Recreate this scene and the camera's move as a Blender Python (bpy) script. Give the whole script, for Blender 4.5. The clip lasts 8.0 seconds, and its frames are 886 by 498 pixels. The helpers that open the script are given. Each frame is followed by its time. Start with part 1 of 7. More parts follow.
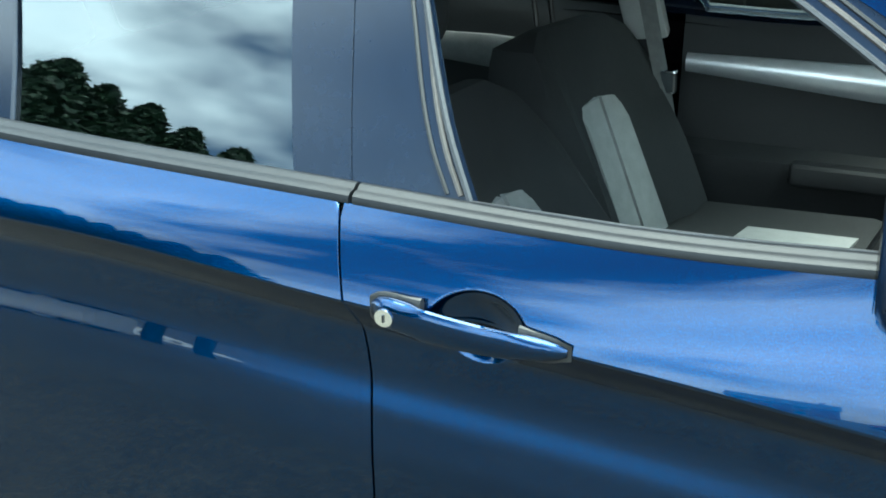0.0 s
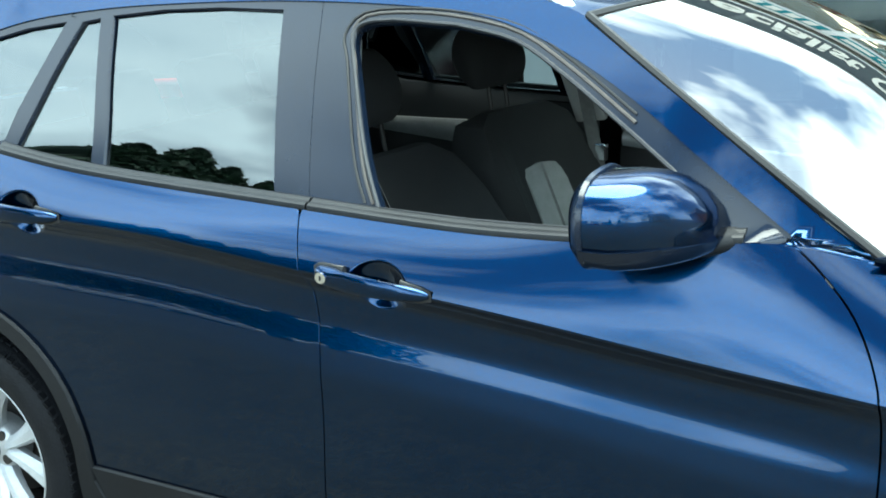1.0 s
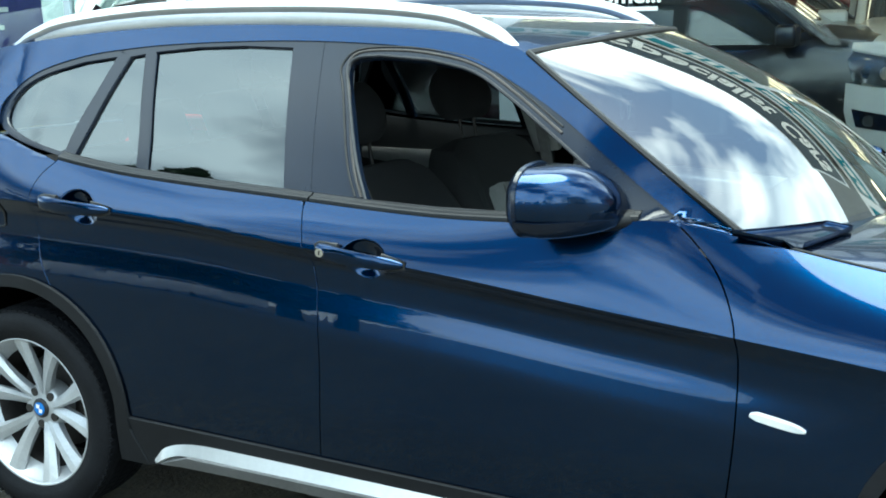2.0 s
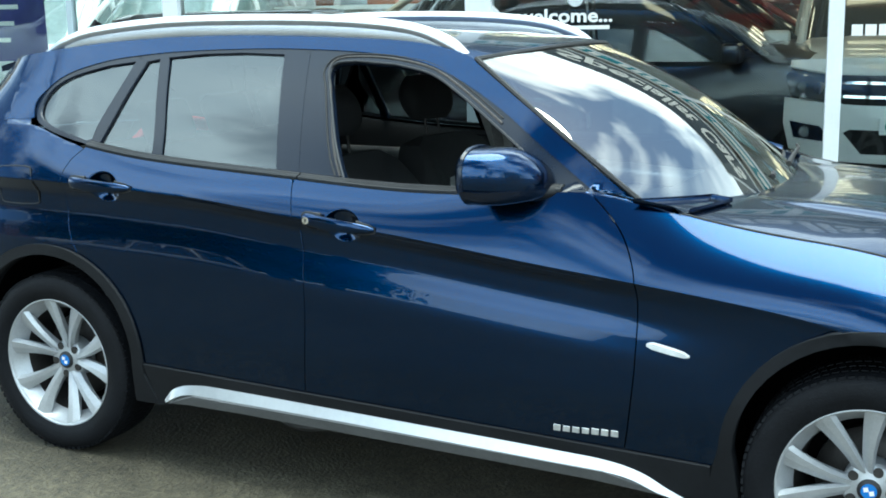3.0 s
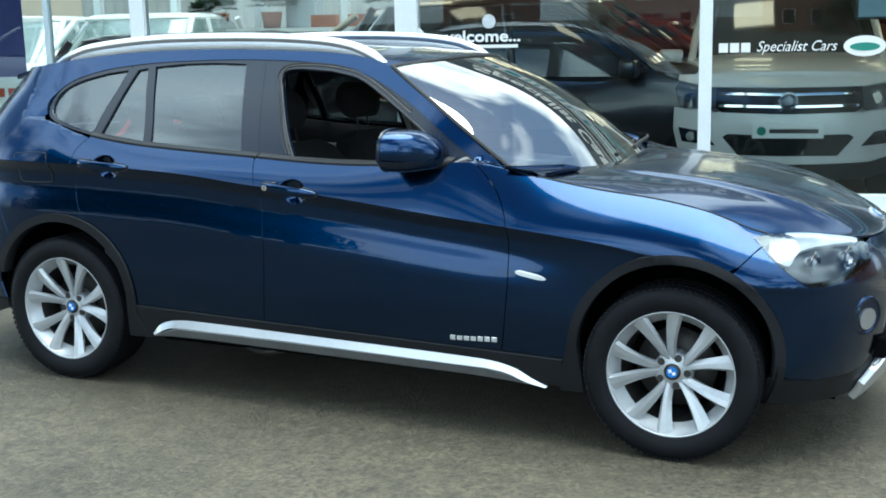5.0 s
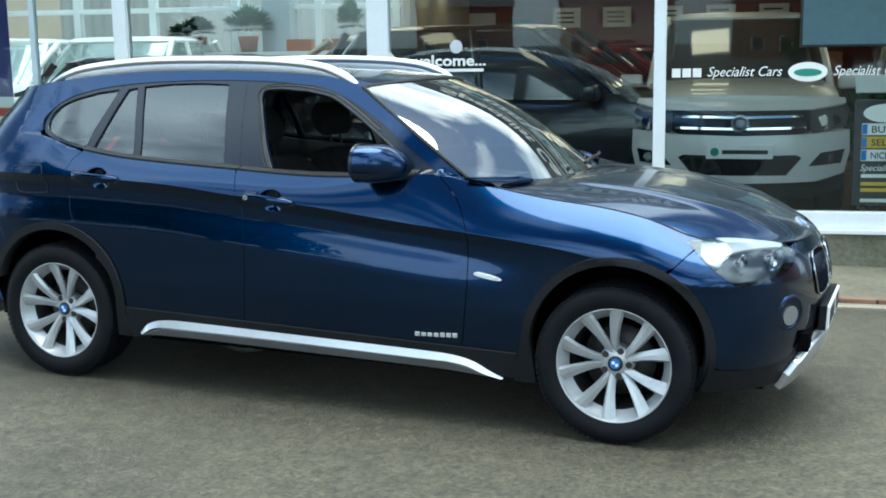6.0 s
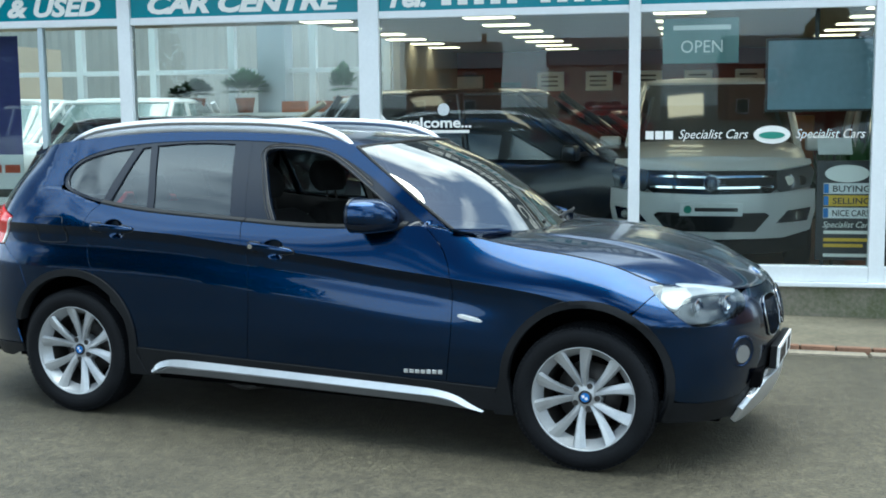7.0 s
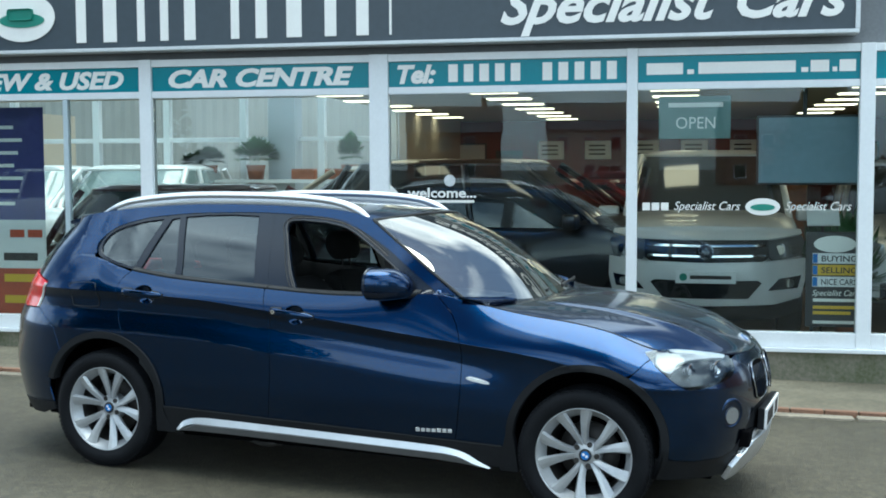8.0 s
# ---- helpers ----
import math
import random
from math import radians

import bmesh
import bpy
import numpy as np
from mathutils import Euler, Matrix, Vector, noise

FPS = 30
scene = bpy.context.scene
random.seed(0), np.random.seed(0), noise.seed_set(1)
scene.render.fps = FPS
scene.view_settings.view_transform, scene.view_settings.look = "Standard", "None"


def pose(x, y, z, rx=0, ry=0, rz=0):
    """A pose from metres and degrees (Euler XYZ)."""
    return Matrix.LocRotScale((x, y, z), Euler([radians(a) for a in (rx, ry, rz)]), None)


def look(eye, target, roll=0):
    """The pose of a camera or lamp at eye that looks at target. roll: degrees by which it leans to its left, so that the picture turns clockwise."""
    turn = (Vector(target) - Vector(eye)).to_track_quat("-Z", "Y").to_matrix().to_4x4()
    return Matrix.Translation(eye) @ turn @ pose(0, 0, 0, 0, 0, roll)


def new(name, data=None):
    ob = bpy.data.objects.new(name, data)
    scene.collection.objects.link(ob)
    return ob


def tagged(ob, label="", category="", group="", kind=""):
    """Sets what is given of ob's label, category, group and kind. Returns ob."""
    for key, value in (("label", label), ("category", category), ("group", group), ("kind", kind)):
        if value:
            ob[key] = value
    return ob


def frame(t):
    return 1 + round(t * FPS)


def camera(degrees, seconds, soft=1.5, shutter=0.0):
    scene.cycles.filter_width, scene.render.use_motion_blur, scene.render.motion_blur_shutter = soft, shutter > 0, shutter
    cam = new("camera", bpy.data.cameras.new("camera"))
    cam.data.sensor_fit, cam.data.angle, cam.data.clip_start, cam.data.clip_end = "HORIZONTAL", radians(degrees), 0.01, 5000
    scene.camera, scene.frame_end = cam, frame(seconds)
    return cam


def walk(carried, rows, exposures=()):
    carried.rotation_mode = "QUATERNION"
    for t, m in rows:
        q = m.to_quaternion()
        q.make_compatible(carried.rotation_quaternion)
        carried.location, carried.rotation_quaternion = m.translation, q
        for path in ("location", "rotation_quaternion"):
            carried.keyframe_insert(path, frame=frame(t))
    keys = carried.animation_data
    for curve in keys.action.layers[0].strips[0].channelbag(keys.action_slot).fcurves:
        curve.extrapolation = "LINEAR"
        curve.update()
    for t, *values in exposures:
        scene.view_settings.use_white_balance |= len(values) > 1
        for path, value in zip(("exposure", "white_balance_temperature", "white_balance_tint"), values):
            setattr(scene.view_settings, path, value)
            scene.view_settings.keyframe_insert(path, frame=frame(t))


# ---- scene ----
cam = camera(41.0, 8.0, 1.8)
# the street falls a little towards the car's nose and towards the shop
STREET = pose(0, 0, 0, 0, 0.65, 0) @ pose(0, 0, 0, -0.7, 0, 0)
PATH = [
    (0, (0.289, -2.102, 1.524), (-0.420, -0.377, 0.810), -0.22),
    (0.5, (0.693, -2.419, 1.583), (-0.175, -0.732, 0.960), -1.34),
    (1, (0.965, -2.747, 1.597), (0.062, -1.045, 1.060), -1.76),
    (2.5, (1.485, -3.615, 1.571), (0.598, -1.871, 1.159), -0.56),
    (3, (1.677, -3.916, 1.574), (0.807, -2.161, 1.171), -0.40),
    (3.5, (1.873, -4.206, 1.567), (1.020, -2.440, 1.174), -0.63),
    (4, (2.031, -4.484, 1.566), (1.200, -2.706, 1.181), -0.53),
    (4.5, (2.171, -4.750, 1.565), (1.362, -2.961, 1.189), -0.48),
    (6, (2.509, -5.380, 1.561), (1.756, -3.556, 1.235), -0.03),
    (6.5, (2.612, -5.611, 1.569), (1.878, -3.773, 1.284), 0.17),
    (7, (2.718, -5.859, 1.578), (1.977, -4.015, 1.351), 0.25),
    (7.5, (2.778, -6.069, 1.609), (2.031, -4.221, 1.442), 0.38),
    (8, (2.820, -6.267, 1.649), (2.077, -4.415, 1.526), 0.63),
]
walk(cam, [(t, STREET @ look(eye, target, roll)) for t, eye, target, roll in PATH],
     [(0, 2.08, 5500, -11), (0.5, 2.00, 5600, -10), (1, 1.70, 5650, -9), (2.5, 1.06, 5600, -7), (4.5, 0.88, 5500, -3), (6, 0.64, 5500, -3), (7, 0.52, 5500, -2), (8, 0.39, 5500, -2)])

# ---- world and light ----
world = bpy.data.worlds.new("sky")
scene.world = world
world.use_nodes = True
wn, wl = world.node_tree.nodes, world.node_tree.links
sky = wn.new("ShaderNodeTexSky")
sky.sky_type = "NISHITA"
sky.sun_disc = False
sky.sun_elevation, sky.sun_rotation = radians(81), radians(22)
wn["Background"].inputs[1].default_value = 0.11
wl.new(sky.outputs[0], wn["Background"].inputs[0])
# broken white cloud over the blue
way = wn.new("ShaderNodeTexCoord")
squash = wn.new("ShaderNodeMapping")
squash.inputs["Scale"].default_value = (1.0, 1.0, 1.35)
squash.inputs["Location"].default_value = (2.3, 1.4, 0.5)
puff = wn.new("ShaderNodeTexNoise")
puff.inputs["Scale"].default_value, puff.inputs["Detail"].default_value, puff.inputs["Roughness"].default_value = 1.9, 5, 0.52
cover = wn.new("ShaderNodeValToRGB")
cover.color_ramp.elements[0].position, cover.color_ramp.elements[1].position = 0.42, 0.54
tone = wn.new("ShaderNodeTexNoise")
tone.inputs["Scale"].default_value, tone.inputs["Detail"].default_value = 3.1, 7
shade = wn.new("ShaderNodeValToRGB")
shade.color_ramp.elements[0].position, shade.color_ramp.elements[1].position = 0.35, 0.68
shade.color_ramp.elements[0].color, shade.color_ramp.elements[1].color = (0.56, 0.62, 0.68, 1), (1.0, 1.0, 0.98, 1)
cloud = wn.new("ShaderNodeBackground")
cloud.inputs[1].default_value = 2.45
both_skies = wn.new("ShaderNodeMixShader")
for a, b in ((way.outputs["Generated"], squash.inputs[0]), (squash.outputs[0], puff.inputs["Vector"]), (squash.outputs[0], tone.inputs["Vector"]),
             (puff.outputs["Fac"], cover.inputs[0]), (tone.outputs["Fac"], shade.inputs[0]), (shade.outputs[0], cloud.inputs[0]),
             (cover.outputs[0], both_skies.inputs[0]), (wn["Background"].outputs[0], both_skies.inputs[1]), (cloud.outputs[0], both_skies.inputs[2]),
             (both_skies.outputs[0], wn["World Output"].inputs[0])):
    wl.new(a, b)
sun = new("sun", bpy.data.lights.new("sun", "SUN"))
sun.data.energy, sun.data.angle, sun.data.color = 4.2, radians(50), (1.0, 0.93, 0.80)
sun.matrix_world = look((0.6, 1.5, 10.6), (0, 0, 0))

# ---- materials ----
def mat(name, color=(0.5, 0.5, 0.5), rough=0.5, metal=0.0, vary=0.0, scale=8.0, bump=0.0, bump_scale=60.0, color2=None,
        coat=0.0, alpha=1.0, transmission=0.0, ior=1.45, emit=None, strength=0.0, per_piece=0.0):
    """A procedural surface: two scales of colour variation, roughness variation and fine relief."""
    m = bpy.data.materials.new(name)
    m.use_nodes = True
    n, l = m.node_tree.nodes, m.node_tree.links
    b = n["Principled BSDF"]
    b.inputs["Base Color"].default_value = (*color, 1)
    b.inputs["Roughness"].default_value = rough
    b.inputs["Metallic"].default_value = metal
    b.inputs["Coat Weight"].default_value = coat
    b.inputs["Coat Roughness"].default_value = 0.02
    b.inputs["IOR"].default_value = ior
    b.inputs["Transmission Weight"].default_value = transmission
    if emit:
        b.inputs["Emission Color"].default_value = (*emit, 1)
        b.inputs["Emission Strength"].default_value = strength
    tc = n.new("ShaderNodeTexCoord")
    if vary > 0 or color2 or per_piece > 0:
        big = n.new("ShaderNodeTexNoise")
        big.inputs["Scale"].default_value, big.inputs["Detail"].default_value = scale, 6
        fine = n.new("ShaderNodeTexNoise")
        fine.inputs["Scale"].default_value, fine.inputs["Detail"].default_value = scale * 11, 4
        l.new(tc.outputs["Object"], big.inputs["Vector"])
        l.new(tc.outputs["Object"], fine.inputs["Vector"])
        mixed = n.new("ShaderNodeMath")
        mixed.operation = "MULTIPLY_ADD"
        mixed.inputs[1].default_value = 0.45
        l.new(fine.outputs["Fac"], mixed.inputs[0])
        half = n.new("ShaderNodeMath")
        half.operation = "MULTIPLY"
        half.inputs[1].default_value = 0.55
        l.new(big.outputs["Fac"], half.inputs[0])
        l.new(half.outputs[0], mixed.inputs[2])
        ramp_ = n.new("ShaderNodeValToRGB")
        ramp_.color_ramp.elements[0].position, ramp_.color_ramp.elements[1].position = 0.36, 0.64
        lo = color2 or tuple(c * (1 - vary) for c in color)
        hi = color if color2 else tuple(min(1, c * (1 + vary)) for c in color)
        ramp_.color_ramp.elements[0].color, ramp_.color_ramp.elements[1].color = (*lo, 1), (*hi, 1)
        l.new(mixed.outputs[0], ramp_.inputs[0])
        out = ramp_.outputs[0]
        if per_piece > 0:
            info = n.new("ShaderNodeObjectInfo")
            hsv = n.new("ShaderNodeHueSaturation")
            rng = n.new("ShaderNodeMapRange")
            rng.inputs[3].default_value, rng.inputs[4].default_value = 1 - per_piece, 1 + per_piece
            l.new(info.outputs["Random"], rng.inputs[0])
            l.new(rng.outputs[0], hsv.inputs["Value"])
            l.new(out, hsv.inputs["Color"])
            out = hsv.outputs[0]
        l.new(out, b.inputs["Base Color"])
        rr = n.new("ShaderNodeMapRange")
        rr.inputs[3].default_value, rr.inputs[4].default_value = max(0, rough * 0.8), min(1, rough * 1.2)
        l.new(big.outputs["Fac"], rr.inputs[0])
        l.new(rr.outputs[0], b.inputs["Roughness"])
    if bump > 0:
        nb = n.new("ShaderNodeTexNoise")
        nb.inputs["Scale"].default_value, nb.inputs["Detail"].default_value = bump_scale, 5
        l.new(tc.outputs["Object"], nb.inputs["Vector"])
        bp = n.new("ShaderNodeBump")
        bp.inputs["Strength"].default_value, bp.inputs["Distance"].default_value = bump, 0.01
        l.new(nb.outputs["Fac"], bp.inputs["Height"])
        l.new(bp.outputs[0], b.inputs["Normal"])
    return m


def glass(name, tint=(0.9, 0.95, 0.93), clear=0.9, gloss=0.06, rough=0.0, sheen=(0.86, 0.95, 1.0)):
    """Thin pane: sees straight through, with a mirror reflection that grows at grazing angles."""
    m = bpy.data.materials.new(name)
    m.use_nodes = True
    n, l = m.node_tree.nodes, m.node_tree.links
    n.remove(n["Principled BSDF"])
    tr, gl, mx, fr = (n.new(k) for k in ("ShaderNodeBsdfTransparent", "ShaderNodeBsdfGlossy", "ShaderNodeMixShader", "ShaderNodeFresnel"))
    tr.inputs[0].default_value = (*[c * clear for c in tint], 1)
    gl.inputs["Roughness"].default_value = rough
    gl.inputs[0].default_value = (*sheen, 1)
    fr.inputs[0].default_value = 1.5
    rg = n.new("ShaderNodeMapRange")
    rg.inputs[1].default_value, rg.inputs[2].default_value, rg.inputs[3].default_value, rg.inputs[4].default_value = 0.04, 1.0, gloss, 1.0
    l.new(fr.outputs[0], rg.inputs[0])
    l.new(rg.outputs[0], mx.inputs[0])
    l.new(tr.outputs[0], mx.inputs[1])
    l.new(gl.outputs[0], mx.inputs[2])
    l.new(mx.outputs[0], n["Material Output"].inputs[0])
    return m


def paint(name, color, flake=(0.02, 0.09, 0.35), metal=0.75, rough=0.34):
    """Metallic car paint under clear lacquer, with flake sparkle and a trace of orange peel."""
    m = mat(name, color, rough, metal, coat=0.64)
    n, l = m.node_tree.nodes, m.node_tree.links
    b = n["Principled BSDF"]
    b.inputs["Coat IOR"].default_value = 1.48
    tc = n.new("ShaderNodeTexCoord")
    v = n.new("ShaderNodeTexNoise")
    v.inputs["Scale"].default_value, v.inputs["Detail"].default_value = 900, 2
    l.new(tc.outputs["Object"], v.inputs["Vector"])
    r = n.new("ShaderNodeValToRGB")
    r.color_ramp.elements[0].position, r.color_ramp.elements[1].position = 0.45, 0.75
    r.color_ramp.elements[0].color, r.color_ramp.elements[1].color = (*color, 1), (*flake, 1)
    l.new(v.outputs["Fac"], r.inputs[0])
    l.new(r.outputs[0], b.inputs["Base Color"])
    w = n.new("ShaderNodeTexNoise")
    w.inputs["Scale"].default_value, w.inputs["Detail"].default_value = 7, 3
    l.new(tc.outputs["Object"], w.inputs["Vector"])
    bp = n.new("ShaderNodeBump")
    bp.inputs["Strength"].default_value, bp.inputs["Distance"].default_value = 0.05, 0.004
    l.new(w.outputs["Fac"], bp.inputs["Height"])
    l.new(bp.outputs[0], b.inputs["Coat Normal"])
    return m


BLUE = paint("blue_car_paint", (0.0003, 0.0115, 0.049), (0.0008, 0.046, 0.134), 1.0, 0.22)
WHITE_PAINT = paint("white_car_paint", (0.62, 0.63, 0.63), (0.68, 0.69, 0.69), 0.0, 0.4)
BLACK_PAINT = paint("black_car_paint", (0.006, 0.006, 0.007), (0.02, 0.02, 0.022), 0.3, 0.3)
RED_PAINT = paint("red_car_paint", (0.22, 0.015, 0.012), (0.3, 0.03, 0.02), 0.2, 0.3)
SILVER_PAINT = paint("silver_car_paint", (0.42, 0.43, 0.44), (0.6, 0.6, 0.6), 0.7, 0.35)
CLADDING = mat("dark_grey_plastic", (0.008, 0.0088, 0.0105), 0.5, ior=1.27, vary=0.2, scale=6, bump=0.15, bump_scale=500)
BLACK_TRIM = mat("black_satin_trim", (0.004, 0.008, 0.018), 0.2, ior=1.42, vary=0.15, scale=5)
RUBBER = mat("black_rubber_seal", (0.012, 0.012, 0.012), 0.55, vary=0.2, scale=20)
SEAL_GREY = mat("grey_rubber_seal", (0.024, 0.025, 0.028), 0.5, vary=0.25, scale=18)
SEAL_TAN = mat("tan_rubber_seal", (0.055, 0.048, 0.043), 0.5, vary=0.25, scale=18)
BELT_TRIM = mat("satin_grey_belt_trim", (0.009, 0.010, 0.012), 0.4, ior=1.30, vary=0.2, scale=9)
TYRE = mat("tyre_rubber", (0.006, 0.0065, 0.008), 0.6, ior=1.22, vary=0.35, scale=9, bump=0.25, bump_scale=180)
ALLOY = mat("silver_alloy", (0.42, 0.43, 0.44), 0.32, 0.45, vary=0.08, scale=14)
ALU = mat("satin_aluminium", (0.62, 0.63, 0.64), 0.34, 0.8, vary=0.05, scale=6)
CHROME = mat("chrome", (0.85, 0.86, 0.87), 0.08, 1.0)
DARK_CHROME = mat("dark_chrome", (0.34, 0.35, 0.37), 0.16, 1.0)
STEEL_DARK = mat("dark_steel", (0.045, 0.042, 0.04), 0.5, 0.6, vary=0.3, scale=20)
# near black with hardly any reflection: deep shade of wells and openings; also soil
VOID = mat("shade_and_soil_black", (0.003, 0.003, 0.0034), 0.85, ior=1.08, vary=0.3, scale=6)
FABRIC = mat("charcoal_seat_fabric", (0.014, 0.0148, 0.0155), 0.9, vary=0.25, scale=30, bump=0.3, bump_scale=900)
FABRIC_GREY = mat("grey_seat_fabric", (0.24, 0.24, 0.235), 0.9, vary=0.12, scale=30, bump=0.3, bump_scale=900)
DASH = mat("dashboard_plastic", (0.014, 0.015, 0.016), 0.6, vary=0.15, scale=12, bump=0.15, bump_scale=400)
LINING = mat("pale_roof_lining", (0.42, 0.42, 0.40), 0.9, vary=0.08, scale=20)
SEATBELT = mat("seat_belt_webbing", (0.10, 0.10, 0.10), 0.8, vary=0.2, scale=60)
CAR_GLASS = glass("car_window_glass", (0.80, 0.90, 0.88), 0.75, 0.13)
SCREEN_GLASS = glass("windscreen_glass", (0.80, 0.90, 0.88), 0.6, 0.38, sheen=(1.0, 0.95, 0.86))
PRIVACY = glass("tinted_rear_glass", (0.55, 0.66, 0.68), 0.36, 0.09)
LAMP_GLASS = glass("clear_lamp_lens", (0.95, 0.97, 0.98), 0.96, 0.04)
RED_LAMP = mat("red_lamp_lens", (0.55, 0.012, 0.012), 0.2, coat=0.2, vary=0.2, scale=15)
WHITE_LAMP = mat("clear_indicator_lens", (0.75, 0.75, 0.73), 0.15, coat=1.0, vary=0.1, scale=40)
BADGE_BLUE = mat("badge_blue", (0.02, 0.16, 0.5), 0.2, coat=1.0)
BADGE_WHITE = mat("badge_white", (0.8, 0.8, 0.8), 0.25, coat=1.0)
PLATE_WHITE = mat("number_plate_white", (0.75, 0.76, 0.76), 0.35, vary=0.06, scale=12)
INK_BLACK = mat("black_lettering", (0.012, 0.012, 0.013), 0.4, vary=0.1, scale=20)


# ---- building helpers ----
from mathutils.geometry import delaunay_2d_cdt


def mk(name, verts, faces, material, parent=None, label="", normals=None, smooth=True):
    """ONE mesh object from arrays, a part of parent where one is given."""
    me = bpy.data.meshes.new(name)
    me.from_pydata([tuple(v) for v in verts], [], faces)
    me.update()
    me.materials.append(material)
    if smooth:
        me.polygons.foreach_set("use_smooth", [True] * len(me.polygons))
        if normals is not None:
            me.normals_split_custom_set_from_vertices([tuple(v) for v in normals])
    ob = new(name, me)
    if parent is not None:
        ob.parent = parent
    if label:
        tagged(ob, label)
    return ob


def part(name, bm, material, parent=None, label="", smooth=False):
    """A bmesh as ONE mesh object under a thing or under a part."""
    bmesh.ops.recalc_face_normals(bm, faces=bm.faces)
    me = bpy.data.meshes.new(name)
    bm.to_mesh(me)
    bm.free()
    me.materials.append(material)
    if smooth:
        me.polygons.foreach_set("use_smooth", [True] * len(me.polygons))
        me.set_sharp_from_angle(angle=radians(35))
    ob = new(name, me)
    if parent is not None:
        ob.parent = parent
    if label:
        tagged(ob, label)
    return ob


def thing(name, m, label, category, group="", kind=""):
    ob = new(name)
    ob.matrix_world = m
    ob.empty_display_size = 0.2
    return tagged(ob, label, category, group, kind)


def slab(x0, x1, y0, y1, z0, z1, bevel=0.0, segs=2, bm=None):
    """A box, its edges rounded where bevel is given; added to bm where one is given."""
    b = bmesh.new()
    bmesh.ops.create_cube(b, size=1)
    for v in b.verts:
        v.co = Vector(((v.co.x + 0.5) * (x1 - x0) + x0, (v.co.y + 0.5) * (y1 - y0) + y0, (v.co.z + 0.5) * (z1 - z0) + z0))
    if bevel > 0:
        bmesh.ops.bevel(b, geom=b.edges[:], offset=bevel, segments=segs, profile=0.6, affect="EDGES")
    if bm is None:
        return b
    me = bpy.data.meshes.new("join")
    b.to_mesh(me)
    b.free()
    bm.from_mesh(me)
    bpy.data.meshes.remove(me)
    return bm


def lathe(profile, segs=64, axis="Y"):
    """Turns a profile of (radius, height) points round an axis."""
    verts, faces = [], []
    for r, h in profile:
        for k in range(segs):
            a = 2 * math.pi * k / segs
            c, s = r * math.cos(a), r * math.sin(a)
            verts.append((c, h, s) if axis == "Y" else (c, s, h))
    n = len(profile)
    for i in range(n - 1):
        for k in range(segs):
            faces.append((i * segs + k, i * segs + (k + 1) % segs, (i + 1) * segs + (k + 1) % segs, (i + 1) * segs + k))
    return verts, faces


def disc(radius, depth, segs=32, m=Matrix(), r2=None, bm=None):
    bm = bm or bmesh.new()
    bmesh.ops.create_cone(bm, cap_ends=True, segments=segs, radius1=radius, radius2=radius if r2 is None else r2, depth=depth, matrix=m)
    return bm


def spline(points, n=6):
    """Catmull-Rom through the points, n steps a span."""
    p = [Vector(q) for q in points]
    p = [2 * p[0] - p[1]] + p + [2 * p[-1] - p[-2]]
    out = []
    for i in range(1, len(p) - 2):
        for k in range(n):
            t = k / n
            a, b, c, d = p[i - 1], p[i], p[i + 1], p[i + 2]
            out.append(0.5 * (2 * b + (c - a) * t + (2 * a - 5 * b + 4 * c - d) * t * t + (3 * b - a - 3 * c + d) * t ** 3))
    out.append(p[-2])
    return out


def tube(points, radius, segs=8, flat=1.0, n=5, ends=True):
    """A rod along a smooth line; radius one number or one for each point; flat squeezes it upwards."""
    line = spline(points, n)
    rad = radius if isinstance(radius, (list, tuple)) else [radius] * len(points)
    bm = bmesh.new()
    rings = []
    for i, q in enumerate(line):
        f = i / n
        k = min(int(f), len(rad) - 2) if len(rad) > 1 else 0
        r = rad[k] + (rad[k + 1] - rad[k]) * min(1, f - k)
        d = (line[min(i + 1, len(line) - 1)] - line[max(i - 1, 0)]).normalized()
        side = d.cross(Vector((0, 0, 1)))
        side = side.normalized() if side.length > 1e-4 else Vector((1, 0, 0))
        up = side.cross(d)
        rings.append([bm.verts.new(q + side * r * math.cos(2 * math.pi * j / segs) + up * r * flat * math.sin(2 * math.pi * j / segs)) for j in range(segs)])
    for a, b in zip(rings, rings[1:]):
        for j in range(segs):
            bm.faces.new((a[j], a[(j + 1) % segs], b[(j + 1) % segs], b[j]))
    if ends:
        bm.faces.new(rings[0]), bm.faces.new(rings[-1])
    return bm


def loft(sections, close_ends=True):
    """Skins closed rings of points, each with the same count."""
    bm = bmesh.new()
    rings = [[bm.verts.new(p) for p in s] for s in sections]
    k = len(rings[0])
    for a, b in zip(rings, rings[1:]):
        for j in range(k):
            bm.faces.new((a[j], a[(j + 1) % k], b[(j + 1) % k], b[j]))
    if close_ends:
        bm.faces.new(rings[0]), bm.faces.new(rings[-1])
    return bm


